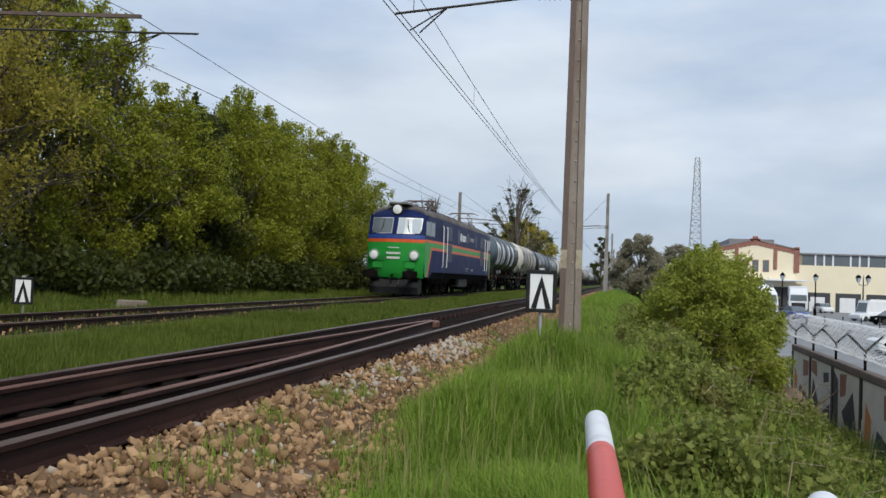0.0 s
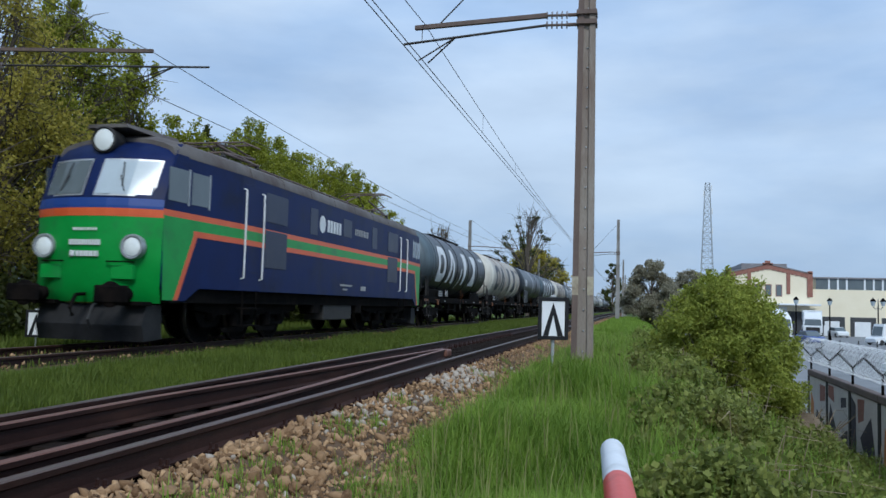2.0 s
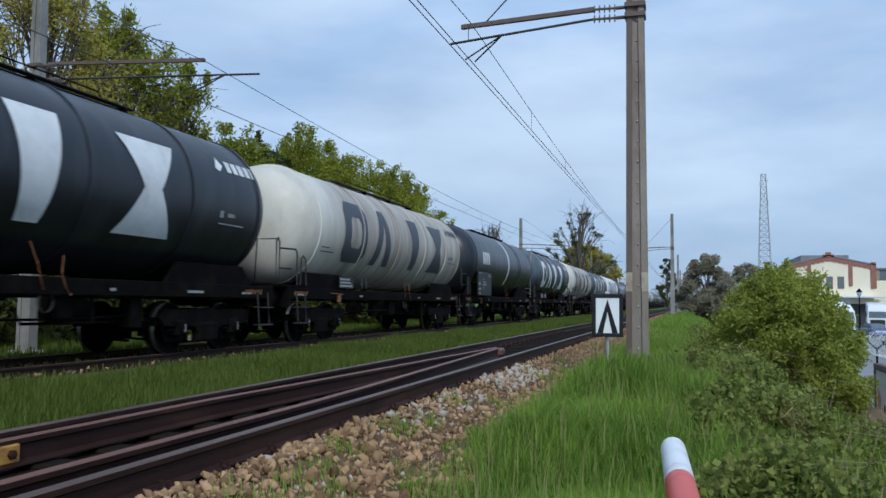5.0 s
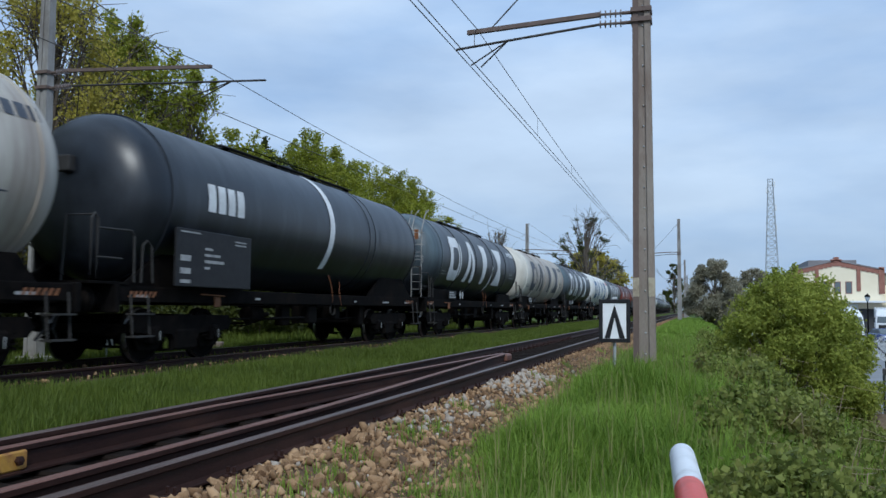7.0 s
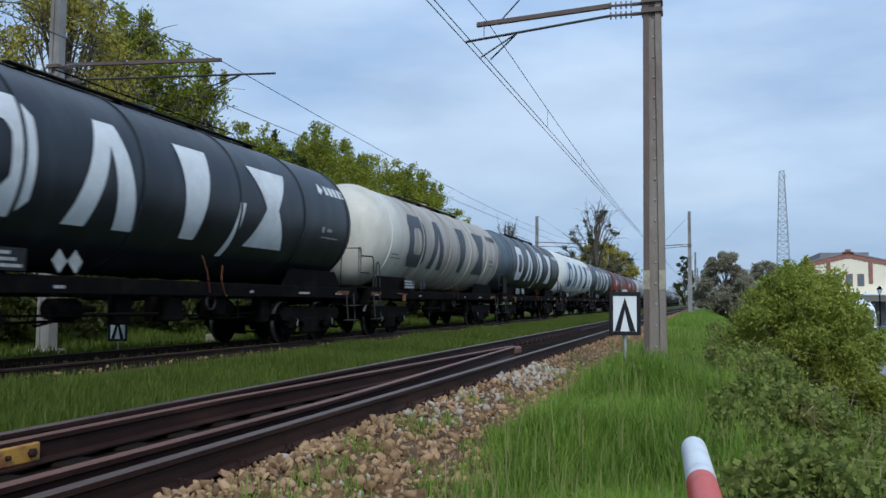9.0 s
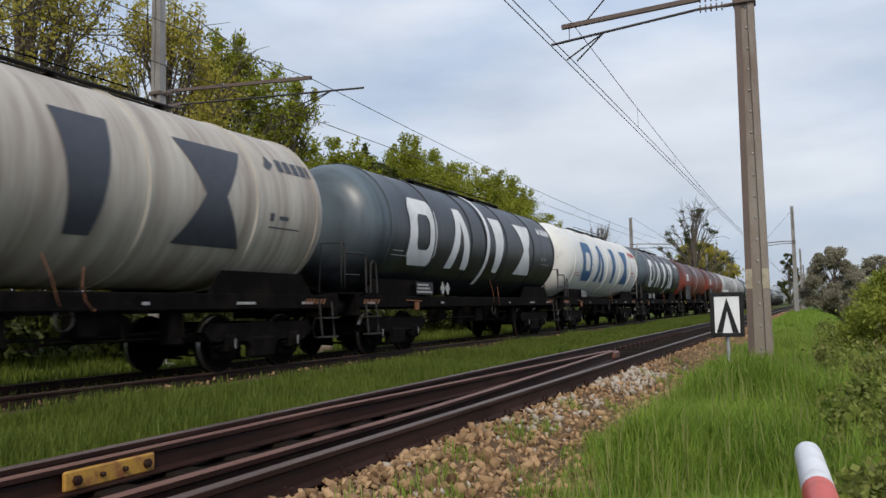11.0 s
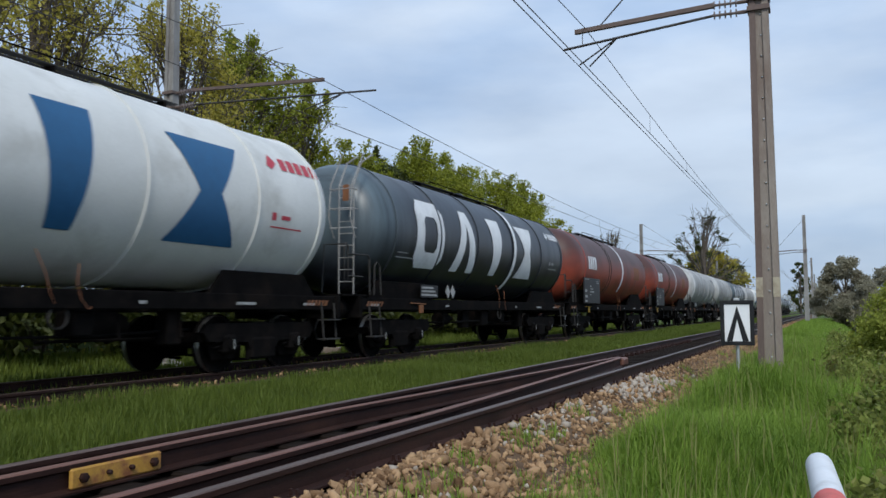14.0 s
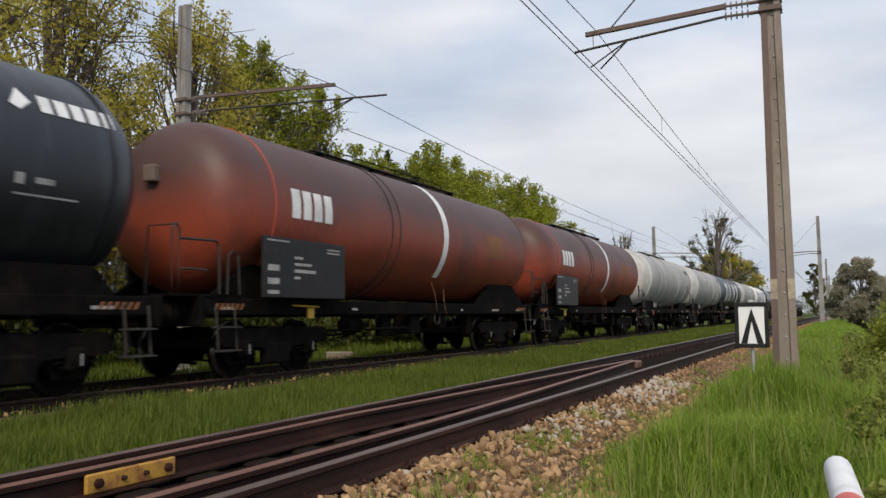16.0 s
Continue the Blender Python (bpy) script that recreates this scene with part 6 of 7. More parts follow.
# ---- grass, brambles and stones
def blades(x, y, height, width, lean=0.5):
    """Bent blades of two segments; x, y, height arrays."""
    n = len(x)
    z = ground_z(x, y) - 0.02
    az = rng.uniform(0, 2 * np.pi, n)
    d = np.stack([np.cos(az), np.sin(az)], 1)
    w = np.stack([-d[:, 1], d[:, 0]], 1) * (width * rng.uniform(0.6, 1.3, n))[:, None]
    k = lean * rng.uniform(0.2, 1.0, n)
    base = np.stack([x, y], 1)
    m = base + d * (k * height * 0.30)[:, None]
    t = base + d * (k * height * 0.95)[:, None]
    tz = z + height * (1 - 0.35 * k)
    v = np.stack([np.c_[base - w, z], np.c_[base + w, z], np.c_[m + w * 0.8, z + height * 0.55], np.c_[m - w * 0.8, z + height * 0.55], np.c_[t, tz]], 1).reshape(-1, 3)
    i = np.arange(n)[:, None] * 5
    return v, np.concatenate([i + [0, 1, 2], i + [0, 2, 3], i + [3, 2, 4]], 1).reshape(-1, 3)


def wave(x, y, s=1.0):
    return 0.5 + 0.25 * np.sin(1.9 * s * x + 1.3 * np.sin(1.1 * s * y)) + 0.25 * np.sin(1.4 * s * y + 1.7 * np.sin(1.5 * s * x))


def scatter(n, x0, x1, y0, y1, bias=1.0):
    u = rng.uniform(0, 1, n) ** bias
    return rng.uniform(x0, x1, n), y0 + (y1 - y0) * u


def make_grass():
    # the verge beside the ballast, tall and dense
    x, y = scatter(120000, -2.0, 0.75, 3.6, 30, 2.0)
    edge = np.interp(y, [3, 4.9, 5.7, 6.8, 8.1, 10, 13, 16, 30], [-1.68, -1.76, -1.90, -2.12, -2.06, -1.76, -1.54, -1.64, -1.8]) + 0.10 * np.sin(3.1 * y + 1) + 0.06 * np.sin(9 * y)
    inner = np.clip((x - edge) / 0.9, 0, 1)
    keep = rng.uniform(0, 1, len(x)) < inner ** 0.7 * 1.0
    x, y, inner = x[keep], y[keep], inner[keep]
    v, f = blades(x, y, (0.09 + 0.30 * inner * wave(x, y, 1.5) + 0.08 * inner) * rng.uniform(0.45, 1.25, len(x)), 0.0042 + 0.0003 * np.clip(y - 8, 0, 20), 0.95)
    soup("verge_grass", v, f, "grass", "tall fresh green grass on the trackside verge", "grass")
    x, y = scatter(60000, -1.75, 2.0, 30, 110, 1.5)
    v, f = blades(x, y, 0.42 * rng.uniform(0.5, 1.2, len(x)), 0.014 + 0.0006 * (y - 30))
    soup("verge_grass", v, f, "grass", "tall green grass farther along the verge", "grass")
    cx, cy = scatter(46, -2.4, -1.5, 3.5, 26, 1.3)
    k = rng.integers(0, 46, 3500)
    x, y = cx[k] + rng.normal(0, 0.07, 3500), cy[k] + rng.normal(0, 0.10, 3500)
    v, f = blades(x, y, 0.13 * rng.uniform(0.4, 1.3, 3500), 0.004)
    soup("ballast_tufts", v, f, "grass", "small grass tufts growing in the ballast", "grass")
    x, y = scatter(800, -1.5, 0.7, 4.5, 20, 1.4)
    v, f = blades(x, y, 0.55 * rng.uniform(0.6, 1.2, len(x)), 0.004, 0.35)
    soup("seed_stalks", v, f, "grass_seed", "pale dry stalks among the grass", "grass")
    # the strip between the tracks
    x, y = scatter(150000, -8.15, -4.75, 2.5, 50, 1.7)
    soft = np.clip(np.minimum(x + 8.15 + 0.2 * wave(x * 0 + 2, y, 1.3), -5.15 - x - 0.35 * wave(x * 0 + 1, y, 1.7)) / 0.5, 0, 1)
    keep = rng.uniform(0, 1, len(x)) < soft
    x, y = x[keep], y[keep]
    v, f = blades(x, y, (0.07 + 0.22 * wave(x, y, 0.8)) * rng.uniform(0.6, 1.3, len(x)), 0.005 + 0.0004 * np.clip(y - 8, 0, 40))
    soup("strip_grass", v, f, "grass_low", "grass between the two tracks", "grass")
    x, y = scatter(50000, -8.5, -5.0, 50, 160, 1.5)
    v, f = blades(x, y, 0.22 * rng.uniform(0.5, 1.3, len(x)), 0.02)
    soup("strip_grass", v, f, "grass_low", "grass between the two tracks farther on", "grass")
    # inside and beyond the far track
    x, y = scatter(9000, -11.4, -8.5, 3, 60, 1.5)
    v, f = blades(x, y, 0.13 * rng.uniform(0.3, 1.2, len(x)), 0.007)
    soup("track_grass", v, f, "grass_low", "low grass growing through the far track", "grass")
    x, y = scatter(60000, -17.5, -11.2, 3, 70, 1.5)
    v, f = blades(x, y, (0.14 + 0.22 * wave(x, y, 0.6)) * rng.uniform(0.5, 1.3, len(x)), 0.014)
    soup("bank_grass", v, f, "grass_low", "rough grass between the far track and the trees", "grass")


def make_brambles():
    """Low leafy growth over the slope: arching shoots with leaves."""
    x, y = scatter(1500, 0.15, 4.3, 4.0, 22, 1.3)
    keep = x - 0.15 > -0.2 + 0.25 * np.sin(1.2 * y)
    x, y = x[keep], y[keep]
    z = ground_z(x, y) + 0.04 + 0.44 * wave(x, y, 1.7) ** 1.4 * rng.uniform(0.4, 1.15, len(x))
    r = 0.09 + 0.20 * wave(y, x, 1.9) * rng.uniform(0.4, 1.2, len(x))
    v, f = leaf_cloud(np.stack([x, y, z], 1), r, 260000, 0.026, 0.8, 0.75)
    soup("bramble_patch", v, f, "bramble", "dense brambles and nettles over the embankment slope", "brambles")
    x, y = scatter(24000, 0.1, 3.6, 4.0, 18, 1.3)
    keep = rng.uniform(0, 1, len(x)) < wave(x, y, 2.1) ** 3
    x, y = x[keep], y[keep]
    v, f = blades(x, y, 0.62 * rng.uniform(0.5, 1.15, len(x)), 0.005, 0.6)
    soup("slope_grass", v, f, "grass", "grass shoots among the brambles", "grass")
    x, y = scatter(160, 0.6, 4.0, 4.5, 20, 1.2)
    b = Build()
    for i in range(len(x)):
        z = float(ground_z(x[i], y[i]))
        a = rng.uniform(0, 6.28)
        h = rng.uniform(0.35, 0.7)
        b.tube([(x[i], y[i], z), (x[i] + 0.15 * math.cos(a), y[i] + 0.15 * math.sin(a), z + h), (x[i] + 0.5 * math.cos(a), y[i] + 0.5 * math.sin(a), z + h * 0.9)], 0.005, 4, 0.002)
    tagged(new("bramble_shoots", b.mesh("bramble_shoots", "dry")), "dry brown bramble shoots", "brambles", kind="stuff")


def stone_mesh(seed):
    r = np.random.default_rng(seed)
    bm = bmesh.new()
    bmesh.ops.create_icosphere(bm, subdivisions=1, radius=1)
    k = r.uniform(0.6, 1.15, 3) * [1.2, 1.0, 0.62]
    for vert in bm.verts:
        vert.co = Vector((vert.co.x * k[0], vert.co.y * k[1], vert.co.z * k[2])) * r.uniform(0.55, 1.25)
    me = bpy.data.meshes.new("ballast_stone")
    bm.to_mesh(me)
    bm.free()
    me.materials.append(M["stone_one"])
    return me


def make_stones():
    shapes = [stone_mesh(s) for s in range(8)]
    pts = [np.array([v.co[:] for v in s.vertices]) for s in shapes]
    tri = np.array([p.vertices[:] for p in shapes[0].polygons])
    # nearest shoulder, one by one
    x, y = scatter(300, -2.65, -1.5, 3.3, 6.4)
    for i in range(300):
        s = 0.024 + 0.036 * rng.uniform() ** 1.8
        ob = new("ballast_stone", shapes[i % 8])
        ob.parent = ground
        ob.matrix_basis = Matrix.LocRotScale((x[i], y[i], float(ground_z(x[i], y[i])) + s * 0.35), Euler(rng.uniform(0, 6.28, 3)), (s, s, s))
    # the rest together
    sets = [(14000, -2.75, -1.45, 2.6, 30, 1.6, 0.024), (900, -2.7, -1.5, 2.8, 14, 1.3, 0.042), (7000, -5.25, -4.45, 2.0, 50, 1.5, 0.026), (2500, -11.2, -8.6, 4, 40, 1.3, 0.03), (3500, -2.5, -1.5, 30, 90, 1.3, 0.05)]
    vs, fs, n0 = [], [], 0
    for n, x0, x1, y0, y1, bias, size in sets:
        x, y = scatter(n, x0, x1, y0, y1, bias)
        z = ground_z(x, y)
        s = size * (0.4 + 1.1 * rng.uniform(0, 1, n) ** 2.4)
        a = rng.uniform(0, 6.28, (n, 3))
        for i in range(n):
            m = np.array(Euler(a[i]).to_matrix())
            p = pts[i % 8] @ m.T * s[i] + (x[i], y[i], z[i] + s[i] * 0.3)
            vs.append(p)
            fs.append(tri + n0)
            n0 += len(p)
    soup("ballast", np.concatenate(vs), np.concatenate(fs), "stone", "loose brown and ochre crushed-stone ballast", "ballast")
    vs, fs, n0 = [], [], 0
    for n, x0, x1, y0, y1, size in ((150, -2.65, -2.15, 10.5, 13.5, 0.045), (60, -2.6, -2.2, 7.0, 9.5, 0.04), (150, -2.7, -1.8, 3.0, 16, 0.028), (1300, -5.4, -4.75, 3.0, 45, 0.03)):
        x, y = scatter(n, x0, x1, y0, y1)
        for i in range(n):
            s = size * rng.uniform(0.5, 1.3)
            q = pts[i % 8] @ np.array(Euler(rng.uniform(0, 6.28, 3)).to_matrix()).T * s + (x[i], y[i], float(ground_z(x[i], y[i])) + s * 0.5)
            vs.append(q)
            fs.append(tri + n0)
            n0 += len(q)
    soup("pale_ballast", np.concatenate(vs), np.concatenate(fs), "stone_pale", "pale fresh stones scattered among the ballast", "ballast")


make_grass()
make_brambles()


# ---- the yard: wall with barbed wire, hall, lorries
def make_wall():
    w = thing("wall_yard", "graffiti-covered concrete yard wall topped with coiled barbed wire", "wall", kind="structure")
    a, b = Vector((3.81, 19.1, 0)), Vector((3.50, 6.5, 0))
    d = (b - a).normalized()
    n = Vector((-d.y, d.x, 0))
    length, step = (b - a).length, 1.88
    count = int(length / step)
    yaw = math.degrees(math.atan2(d.y, d.x))
    for k in range(count):
        p = a + d * (k * step)
        part("wall_panel", Build().box(0.09, step - 0.09, -0.05, 0.05, -2.1, -0.42, 0.01), "graffiti_light", w, at=pose(p.x, p.y, 0, 0, 0, yaw))
        part("cap", Build().box(0.0, step, -0.075, 0.075, -0.42, -0.30, 0.015), "mast_dark", w, at=pose(p.x, p.y, 0, 0, 0, yaw))
        part("wall_post", Build().box(-0.085, 0.085, -0.06, 0.06, -2.3, -0.425, 0.015), "under_light", w, at=pose(p.x, p.y, 0, 0, 0, yaw))
        part("wire_arm", Build().tube([(0, 0, -0.42), (0, 0, -0.02), (0.02, -0.24, 0.22)], 0.022, 6).tube([(0, 0, -0.02), (0.02, 0.24, 0.22)], 0.022, 6), "under", w, "dark Y-shaped wire arm", at=pose(p.x, p.y, 0, 0, 0, yaw))
        # painted patches
        shapes = ([((0.12, -2.0), (0.50, -2.0), (0.58, -0.95), (0.30, -0.75)), "graffiti_orange"], [((0.66, -1.5), (1.55, -1.95), (1.70, -1.25), (0.90, -1.05)), "graffiti_dark"], [((1.20, -0.52), (1.74, -0.52), (1.70, -0.80), (1.22, -0.86)), "brick"]) if k % 3 == 0 else \
                 ([((0.10, -1.30), (0.62, -1.75), (0.80, -1.20), (0.32, -0.80)), "graffiti_dark"], [((0.80, -2.0), (1.76, -2.0), (1.70, -1.10), (1.02, -1.35)), "graffiti_dark"], [((0.16, -0.46), (0.60, -0.46), (0.66, -0.74), (0.14, -0.68)), "brick"], [((1.20, -0.60), (1.60, -0.56), (1.62, -0.72), (1.22, -0.78)), "graffiti_dark"]) if k % 3 == 1 else \
                 ([((0.14, -2.0), (0.48, -2.0), (0.42, -0.60), (0.10, -0.48)), "graffiti_dark"], [((0.72, -1.1), (1.30, -1.6), (1.74, -1.5), (1.40, -0.70)), "graffiti_dark"], [((0.55, -0.50), (1.0, -0.46), (0.94, -0.80), (0.60, -0.88)), "brick"])
        for outline, mt in shapes:
            for d0, d1 in ((-0.054, -0.0505), (0.0505, 0.054)):
                part("painted_patch", Build().prism(outline, d0, d1, "y"), mt, w, at=pose(p.x, p.y, 0, 0, 0, yaw))
    coil = []
    for k in range(int(length / 0.24) * 14):
        u, ang = k / 14 * 0.24, 2 * math.pi * k / 14
        p = a + d * u
        coil.append(p + n * (0.27 * math.cos(ang)) + Vector((0, 0, 0.12 + 0.25 * math.sin(ang))))
    cw = thing("razor_wire", "coil of pale razor wire along the wall", "razor wire")
    part("coil", Build().tube(coil, 0.0032, 4), "sign_white", cw)
    coil2 = [c + d * 0.12 + Vector((0, 0, 0.02 * math.sin(i))) for i, c in enumerate(coil)]
    part("coil", Build().tube(coil2, 0.0028, 4), "sign_white", cw)
    lines = Build()
    for off, z in ((-0.2, 0.2), (0.2, 0.2), (0, -0.1), (-0.1, 0.08), (0.1, 0.08)):
        lines.tube([a + n * off + Vector((0, 0, z)), b + n * off + Vector((0, 0, z))], 0.004, 4)
    part("strand", lines, "wire", cw)


make_wall()
heap = thing("brush_heap", "heap of brown soil and dry branches beside the wall", "brush heap", at=pose(2.75, 14.4, float(ground_z(2.75, 14.4)) - 0.05))
mound = Build()
mound.loft([[(r_ * math.cos(q) * (1 + 0.16 * math.sin(3 * q + 9 * z_) + 0.09 * math.sin(7 * q - 5 * z_)), 1.3 * r_ * math.sin(q) * (1 + 0.13 * math.sin(4 * q + 7 * z_)), z_ + 0.06 * math.sin(5 * q + 3 * r_)) for q in np.arange(0, 6.28, 0.26)] for r_, z_ in ((0.62, -0.1), (0.60, 0.12), (0.50, 0.34), (0.36, 0.52), (0.16, 0.66))])
part("mound", mound, "soil", heap, "brown soil mound", 60)
for k in range(60):
    a, h, q = k * 2.4, 0.2 + 0.5 * abs(math.sin(k * 1.9)), 0.45 + 0.25 * math.sin(k * 0.7)
    e = Vector((math.cos(a) * q, math.sin(a) * q * 1.3, h))
    part("branch", Build().tube([e * 0.7, e + Vector((0.06 * math.sin(k), 0.08 * math.cos(k * 3), 0.05)), e * 1.15 + Vector((0.14 * math.sin(k * 5), 0.16 * math.cos(k * 2), 0.10 * math.sin(k)))], 0.008, 5, 0.002), "dry", heap)
HALL_Y = 140


def make_hall():
    h = thing("gabled_hall", "cream rendered gabled hall with brick trim and loading bays", "building", at=pose(0, HALL_Y, YARD_Z))
    z = -YARD_Z
    x0, x1, xm = 15.6, 27.8, 21.5
    ev, pk = 7.2 + z, 8.6 + z
    wall = Build()
    wall.prism([(x0, 0), (x1, 0), (x1, ev), (xm, pk), (x0, ev)], 0.0, 0.4, "y")
    part("front_wall", wall, "cream_wall", h)
    part("side_wall", Build().box(x0 - 0.02, x0 + 0.4, 0.4, 40, 0, ev), "brick", h)
    part("side_wall", Build().box(x1 - 0.4, x1, 0.4, 40, 0, ev), "cream_wall", h)
    for s, xa in ((-1, x0 - 0.3), (1, x1 + 0.3)):
        part("roof_slope", Build().add([(xa, -0.2, ev), (xm, -0.2, pk + 0.1), (xm, 40, pk + 0.1), (xa, 40, ev), (xa, -0.2, ev + 0.2), (xm, -0.2, pk + 0.3), (xm, 40, pk + 0.3), (xa, 40, ev + 0.2)],
                                       [(0, 1, 2, 3), (7, 6, 5, 4), (0, 4, 5, 1), (1, 5, 6, 2), (2, 6, 7, 3), (3, 7, 4, 0)]), "roof_tin", h)
    part("skylight", Build().box(xm - 3.6, xm + 3.4, 3, 30, pk - 0.7, pk + 0.40), "roof_tin", h)
    # brick edging of the gable: stepped courses and pilasters
    for s, xa in ((-1, x0), (1, x1)):
        n = 9
        for k in range(n):
            u0, u1 = k / n, (k + 1) / n
            xa0, xa1 = xa + (xm - xa) * u0, xa + (xm - xa) * u1
            zt = ev + (pk - ev) * (u0 + u1) / 2
            part("brick_course", Build().box(min(xa0, xa1), max(xa0, xa1), -0.12, -0.002, zt - 0.62, zt + 0.10), "brick", h)
        part("pilaster", Build().box(xa - 0.4, xa + 0.4, -0.2, -0.002, ev - 3.6, ev + 0.5, 0.03), "brick", h)
    for xp in (18.7, 24.6):
        part("pilaster", Build().box(xp - 0.28, xp + 0.28, -0.14, -0.002, ev - 3.2, ev + 0.6, 0.03), "brick", h)
    part("gable_cap", Build().box(xm - 0.8, xm + 0.8, -0.2, 0.3, pk - 0.1, pk + 0.35, 0.05).box(xm - 0.4, xm + 0.4, -0.2, 0.3, pk + 0.35, pk + 0.7, 0.05), "brick", h)
    for k in (-1, 0, 1):
        xc = xm + 0.1 + k * 1.6
        wi = part("window", Build().box(xc - 0.48, xc + 0.48, -0.06, -0.003, ev - 3.6, ev - 1.7), "brick", h, "brick-framed window")
        part("pane", Build().box(xc - 0.38, xc + 0.38, -0.07, -0.062, ev - 3.5, ev - 1.8), "pane", wi)
    part("canopy", Build().box(19.2, 29.0, -2.4, -0.01, 4.6, 4.9, 0.05), "lorry_white", h)
    for xa, xb in ((22.5, 24.4), ):
        part("loading_door", Build().box(xa, xb, -0.05, -0.003, 0, 4.4), "lorry_white", h)
    for xa, xb in ((19.6, 22.4), (24.5, 28.0)):
        part("loading_bay", Build().box(xa, xb, -0.05, -0.003, 0, 3.7), "dark_opening", h)
    # the long low hall beside
    g = thing("low_hall", "long cream rendered hall with a glazed roof strip and loading bays", "building", at=pose(0, HALL_Y, YARD_Z))
    part("wall", Build().box(x1 + 0.02, 75, 0.5, 40, 0, 4.9 + z), "cream_wall", g)
    part("glass_strip", Build().box(x1 + 1.0, 75, 0.6, 4, 4.9 + z, 6.6 + z), "pane", g, "row of rooftop glazing")
    part("parapet", Build().box(x1 + 0.5, 75, 0.3, 4.2, 6.6 + z, 6.85 + z, 0.03), "roof_tin", g)
    for k in range(24):
        xc = x1 + 1.5 + k * 1.3
        if k % 4:
            part("mullion", Build().box(xc, xc + 0.25, 0.50, 0.598, 4.9 + z, 6.6 + z), "lorry_white", g)
    for k in range(8):
        xc = 29.3 + k * 4.5
        bay = part("loading_bay", Build().box(xc, xc + 3.7, 0.42, 0.497, 0, 3.0), "dark_opening", g)
        part("shutter", Build().box(xc + 0.6, xc + 2.9, 0.39, 0.418, 0, 2.3), "lorry_white", bay)


make_hall()


def make_wheel(parent, x, y, r, w=0.25):
    t = part("wheel", Build().lathe([(r * 0.6, -w / 2), (r * 0.95, -w / 2), (r, -w / 3), (r, w / 3), (r * 0.95, w / 2), (r * 0.6, w / 2)], "x", 16, (x, y, r)), "rubber", parent)
    part("rim", Build().lathe([(0.02, -w / 2 + 0.01), (r * 0.6, -w / 2 + 0.03), (r * 0.6, w / 2 - 0.03), (0.02, w / 2 - 0.01)], "x", 12, (x, y, r)), "under_light", t)


def make_lorry(x, y, turn, length, label):
    """Cab towards -y, box behind."""
    t = thing("lorry", label, "lorry", "lorries in the yard", pose(x, y, YARD_Z, 0, 0, turn))
    part("cab", Build().loft([[(-1.22, 0.05, 0.5), (1.22, 0.05, 0.5), (1.22, 2.1, 0.5), (-1.22, 2.1, 0.5)], [(-1.24, 0, 1.6), (1.24, 0, 1.6), (1.24, 2.1, 1.6), (-1.24, 2.1, 1.6)],
                              [(-1.18, 0.22, 2.75), (1.18, 0.22, 2.75), (1.2, 2.1, 2.75), (-1.2, 2.1, 2.75)], [(-1.05, 0.8, 3.45), (1.05, 0.8, 3.45), (1.15, 2.1, 3.6), (-1.15, 2.1, 3.6)]]), "lorry_white", t)
    part("windscreen", Build().add([(-1.08, 0.0, 1.75), (1.08, 0.0, 1.75), (1.02, 0.165, 2.6), (-1.02, 0.165, 2.6)], [(0, 1, 2, 3)]), "pane", t)
    part("grille", Build().box(-0.9, 0.9, -0.02, 0.03, 0.75, 1.5, 0.02), "under_light", t)
    part("bumper", Build().box(-1.25, 1.25, -0.08, 0.2, 0.35, 0.72, 0.05), "under_light", t)
    for s in (-1, 1):
        part("side_window", Build().box(s * 1.235 - 0.01, s * 1.235 + 0.01, 0.45, 1.3, 1.75, 2.5), "pane", t)
        part("mirror", Build().box(s * 1.42 - 0.1, s * 1.42 + 0.1, 0.1, 0.2, 1.8, 2.5, 0.03), "rubber", t)
        part("headlamp", Build().box(s * 1.0 - 0.17, s * 1.0 + 0.17, -0.1, -0.06, 0.5, 0.66, 0.02), "lamp_glass", t)
        for yy in (1.1, length - 2.2, length - 0.9):
            make_wheel(t, s * 1.05, yy, 0.5)
    part("cargo_box", Build().box(-1.27, 1.27, 2.35, length, 1.05, 3.85, 0.04), "lorry_white", t)
    part("chassis", Build().box(-0.5, 0.5, 0.5, length, 0.6, 1.04), "under", t)
    return t


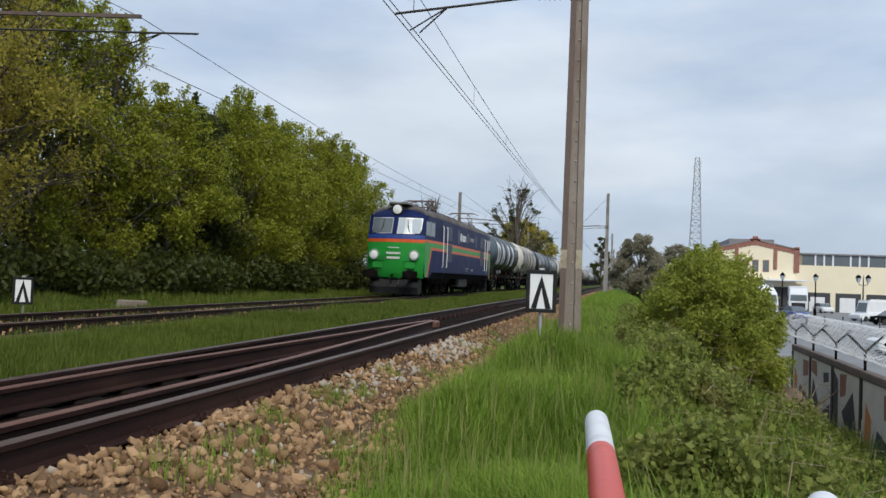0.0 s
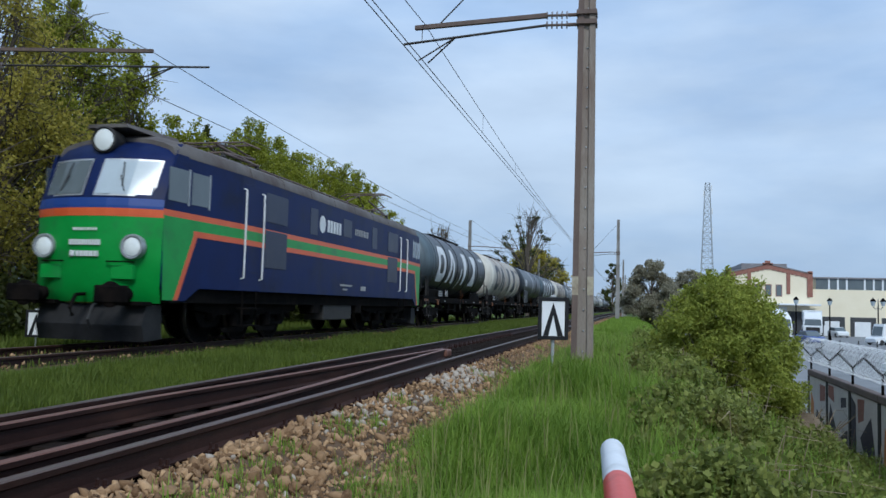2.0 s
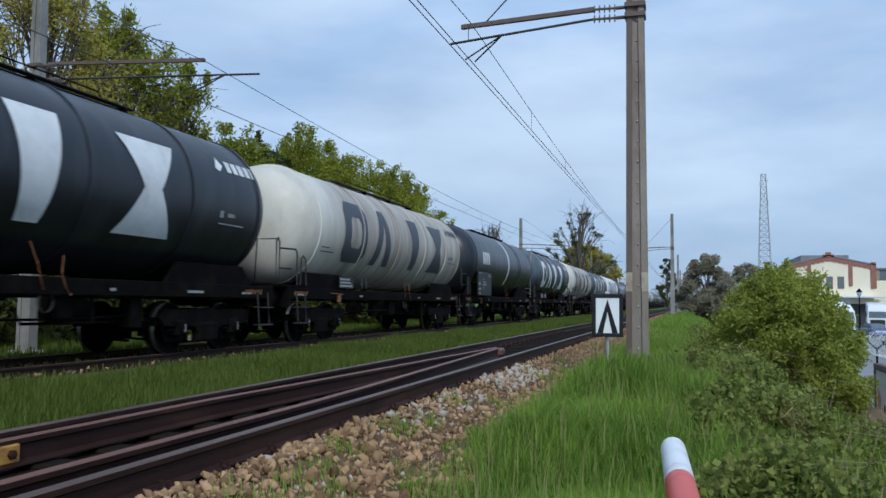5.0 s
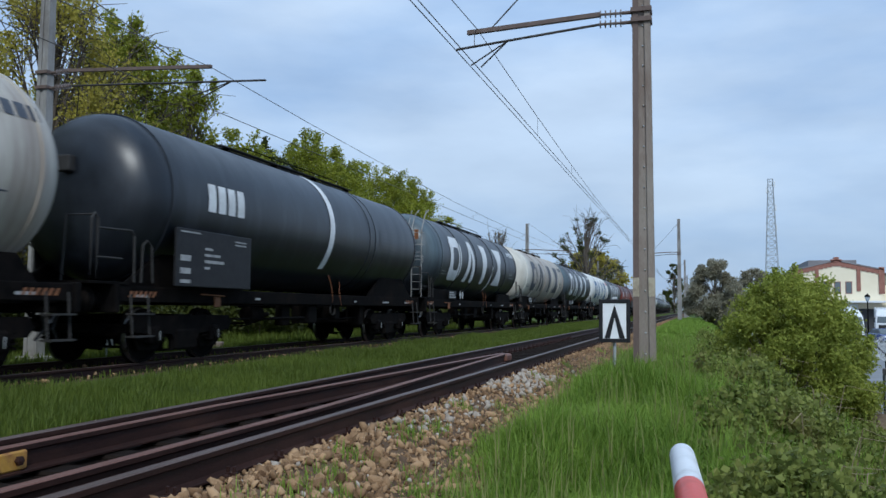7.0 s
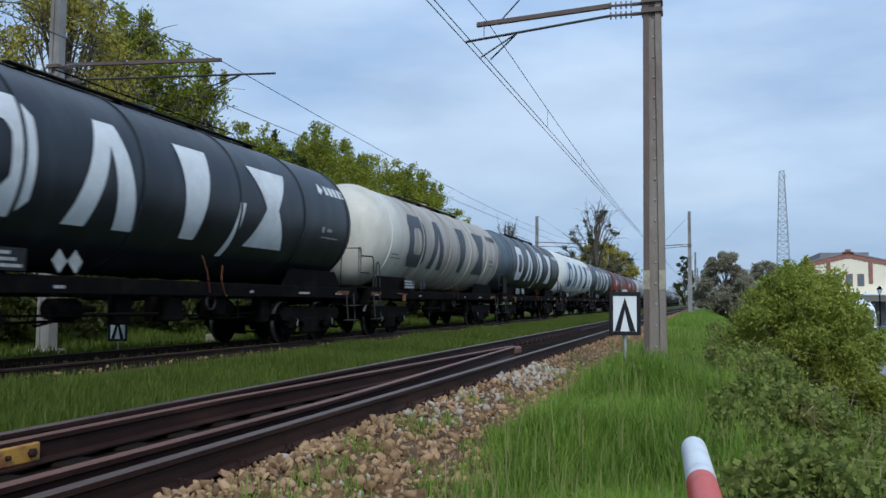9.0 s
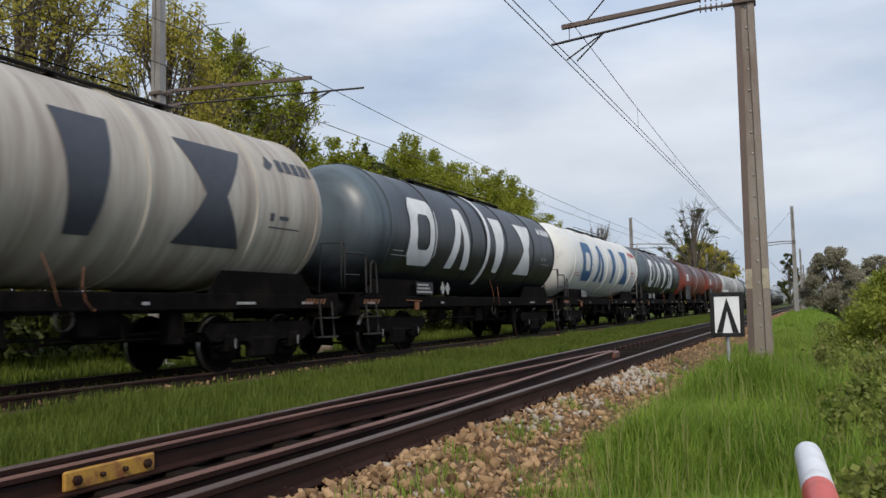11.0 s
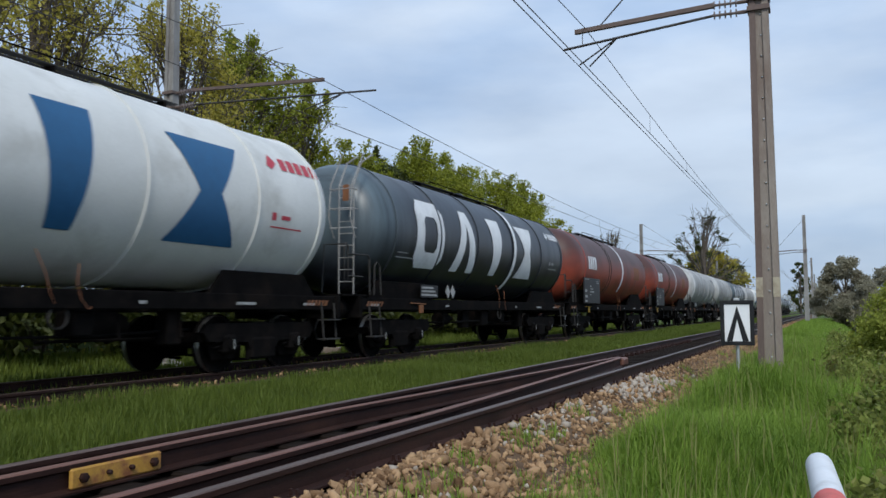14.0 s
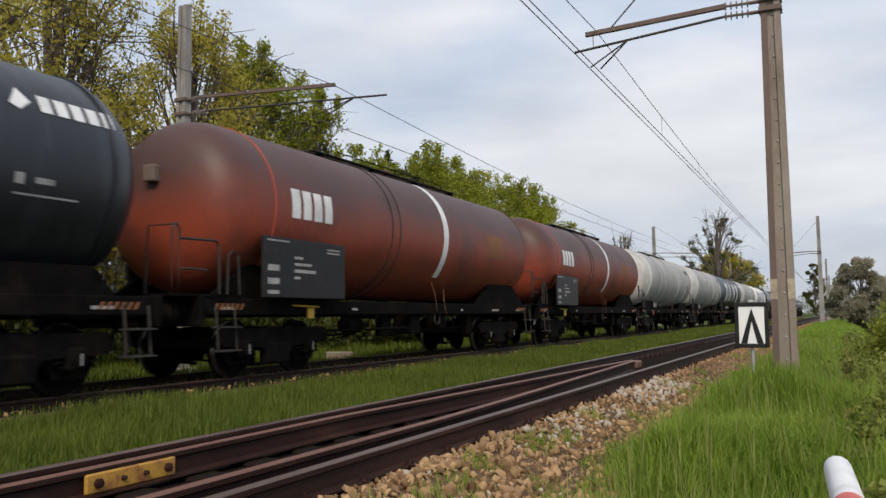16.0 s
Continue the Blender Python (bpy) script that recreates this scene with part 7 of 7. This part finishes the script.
def make_car(x, y, turn, mat, label, van=False):
    t = thing("van" if van else "car", label, "van" if van else "car", "cars in the yard", pose(x, y, YARD_Z, 0, 0, turn))
    hh = 2.4 if van else 1.45
    ln = 5.4 if van else 4.1

    def ring(y_, w, z0, z1):
        return [(-w, y_, z0), (w, y_, z0), (w, y_, z1 - 0.08), (w - 0.08, y_, z1), (-w + 0.08, y_, z1), (-w, y_, z1 - 0.08)]
    part("body", Build().loft([ring(0, 0.78, 0.35, 0.72), ring(0.25, 0.86, 0.22, 0.85), ring(1.1, 0.88, 0.2, 0.95), ring(ln - 0.3, 0.88, 0.2, 0.98 if not van else 1.3), ring(ln, 0.8, 0.35, 0.85)]), mat, t)
    part("cabin", Build().loft([ring(0.95, 0.80, 0.9, 0.98), ring(1.6 if not van else 1.3, 0.72, 0.9, hh), ring(ln - 1.0 if not van else ln - 0.15, 0.72, 0.9, hh), ring(ln - 0.15 if not van else ln - 0.05, 0.8, 0.9, 1.0 if not van else hh - 0.1)]), "pane" if not van else mat, t)
    if not van:
        part("roof_panel", Build().box(-0.68, 0.68, 1.65, ln - 1.1, hh - 0.02, hh + 0.03, 0.01), mat, t)
    else:
        part("windscreen", Build().add([(-0.7, 0.93, 1.08), (0.7, 0.93, 1.08), (0.62, 1.24, 2.15), (-0.62, 1.24, 2.15)], [(0, 1, 2, 3)]), "pane", t)
    for s in (-1, 1):
        part("headlamp", Build().box(s * 0.6 - 0.14, s * 0.6 + 0.14, -0.02, 0.12, 0.58, 0.72, 0.02), "lamp_glass", t)
        for yy in (0.8, ln - 0.8):
            make_wheel(t, s * 0.80, yy, 0.31, 0.2)
    return t


make_lorry(18.4, 108, 22, 9.5, "white lorry parked at a loading bay")
make_lorry(25.0, 124, -10, 11, "white box lorry backed up to the hall")
make_car(19.9, 96, 12, "car_blue", "dark blue hatchback parked in the yard")
make_car(30.6, 131, 8, "lorry_white", "small white car parked by the loading bay")
make_car(26.6, 102, -58, "lorry_white", "long white van standing in the yard", True)
make_car(29.8, 105, -66, "lorry_white", "white minibus standing in the yard", True)
make_car(26.0, 93, -75, "under", "dark pickup car standing in the yard")
make_car(13.4, 48, -80, "lorry_white", "silver-white car parked behind the wall")
make_car(16.0, 50, -80, "blue_grey", "dark grey car parked behind the wall")


def make_lantern(x, y, heads=2, k=1.25):
    t = thing("street_lamp", "dark ornate lamp post with glass lanterns", "street lamp", "lamp posts in the yard", pose(x, y, YARD_Z))
    part("pole", Build().lathe([(0.16 * k, 0), (0.14 * k, 0.5 * k), (0.07 * k, 0.7 * k), (0.06 * k, 3.5 * k), (0.03 * k, 4.3 * k)], "z", 10), "under", t)
    for s in ((-0.45 * k, 0.45 * k) if heads == 2 else (0,)):
        part("arm", Build().tube([(0, 0, 3.4 * k), (s * 0.6, 0, 3.3 * k), (s, 0, 3.55 * k)], 0.04, 6), "under", t)
        ln = part("lantern", Build().lathe([(0.12 * k, 3.6 * k), (0.26 * k, 4.05 * k), (0.20 * k, 4.1 * k), (0.05, 4.3 * k)], "z", 6, (s, 0, 0)), "pane_light", t)
        part("cap", Build().lathe([(0.29 * k, 4.05 * k), (0.24 * k, 4.16 * k), (0.04, 4.4 * k)], "z", 6, (s, 0, 0)), "under", ln)
    return t


make_lantern(20.6, 112, 1)
make_lantern(25.0, 114, 1)
make_lantern(29.6, 110, 2)
# low posts along the yard's edge
for k in range(7):
    post = new("bollard", Build().lathe([(0.06, 0), (0.06, 0.85), (0.03, 0.95)], "z", 8).mesh("bollard", "under_light"))
    post.matrix_basis = pose(14.5 + k * 1.6, 84, YARD_Z)
    tagged(post, "low dark post along the yard edge", "bollard", "posts along the yard edge")

# lattice tower far behind, the haze before it put into its colour
tower = thing("lattice_tower", "distant lattice radio tower in a haze-pale tone", "tower", at=pose(26.2, 300, -2))
TH = 48
for sx, sy in ((-1, -1), (1, -1), (1, 1), (-1, 1)):
    part("leg", Build().tube([(sx * 2.6, sy * 2.6, 0), (sx * 0.75, sy * 0.75, TH)], 0.10, 5), "tower_haze", tower)
br = Build()
for k in range(22):
    u0, u1 = k / 22, (k + 1) / 22
    w0, w1 = 2.6 - 1.85 * u0, 2.6 - 1.85 * u1
    for s in (-1, 1):
        br.tube([(-w0, s * w0, TH * u0), (w1, s * w1, TH * u1)], 0.055, 4).tube([(w0, s * w0, TH * u0), (-w1, s * w1, TH * u1)], 0.055, 4)
        br.tube([(s * w0, -w0, TH * u0), (s * w1, w1, TH * u1)], 0.055, 4)
        br.tube([(-w1, s * w1, TH * u1), (w1, s * w1, TH * u1)], 0.055, 4)
part("bracing", br, "tower_haze", tower)
for z, x in ((46, 1.3), (44, -1.3), (38, 1.5), (31, 1.6), (31, -1.6)):
    part("antenna", Build().box(x - 0.18, x + 0.18, -0.9, -0.7, z - 1.1, z + 1.1, 0.03), "lorry_white", tower)

make_stones()


def motions():
    for ob, y in MOVERS:
        walk(ob, [(t, pose(FAR_X, y - gone(t), FAR_Z)) for t in np.arange(0.0, 16.1, 1.0)])
    steps = [k / 30 for k in range(481)]
    for ws, y, r, _ in WHEELS:
        walk(ws, [(t, pose(0, y, r, math.degrees(gone(t) / r))) for t in steps])


motions()
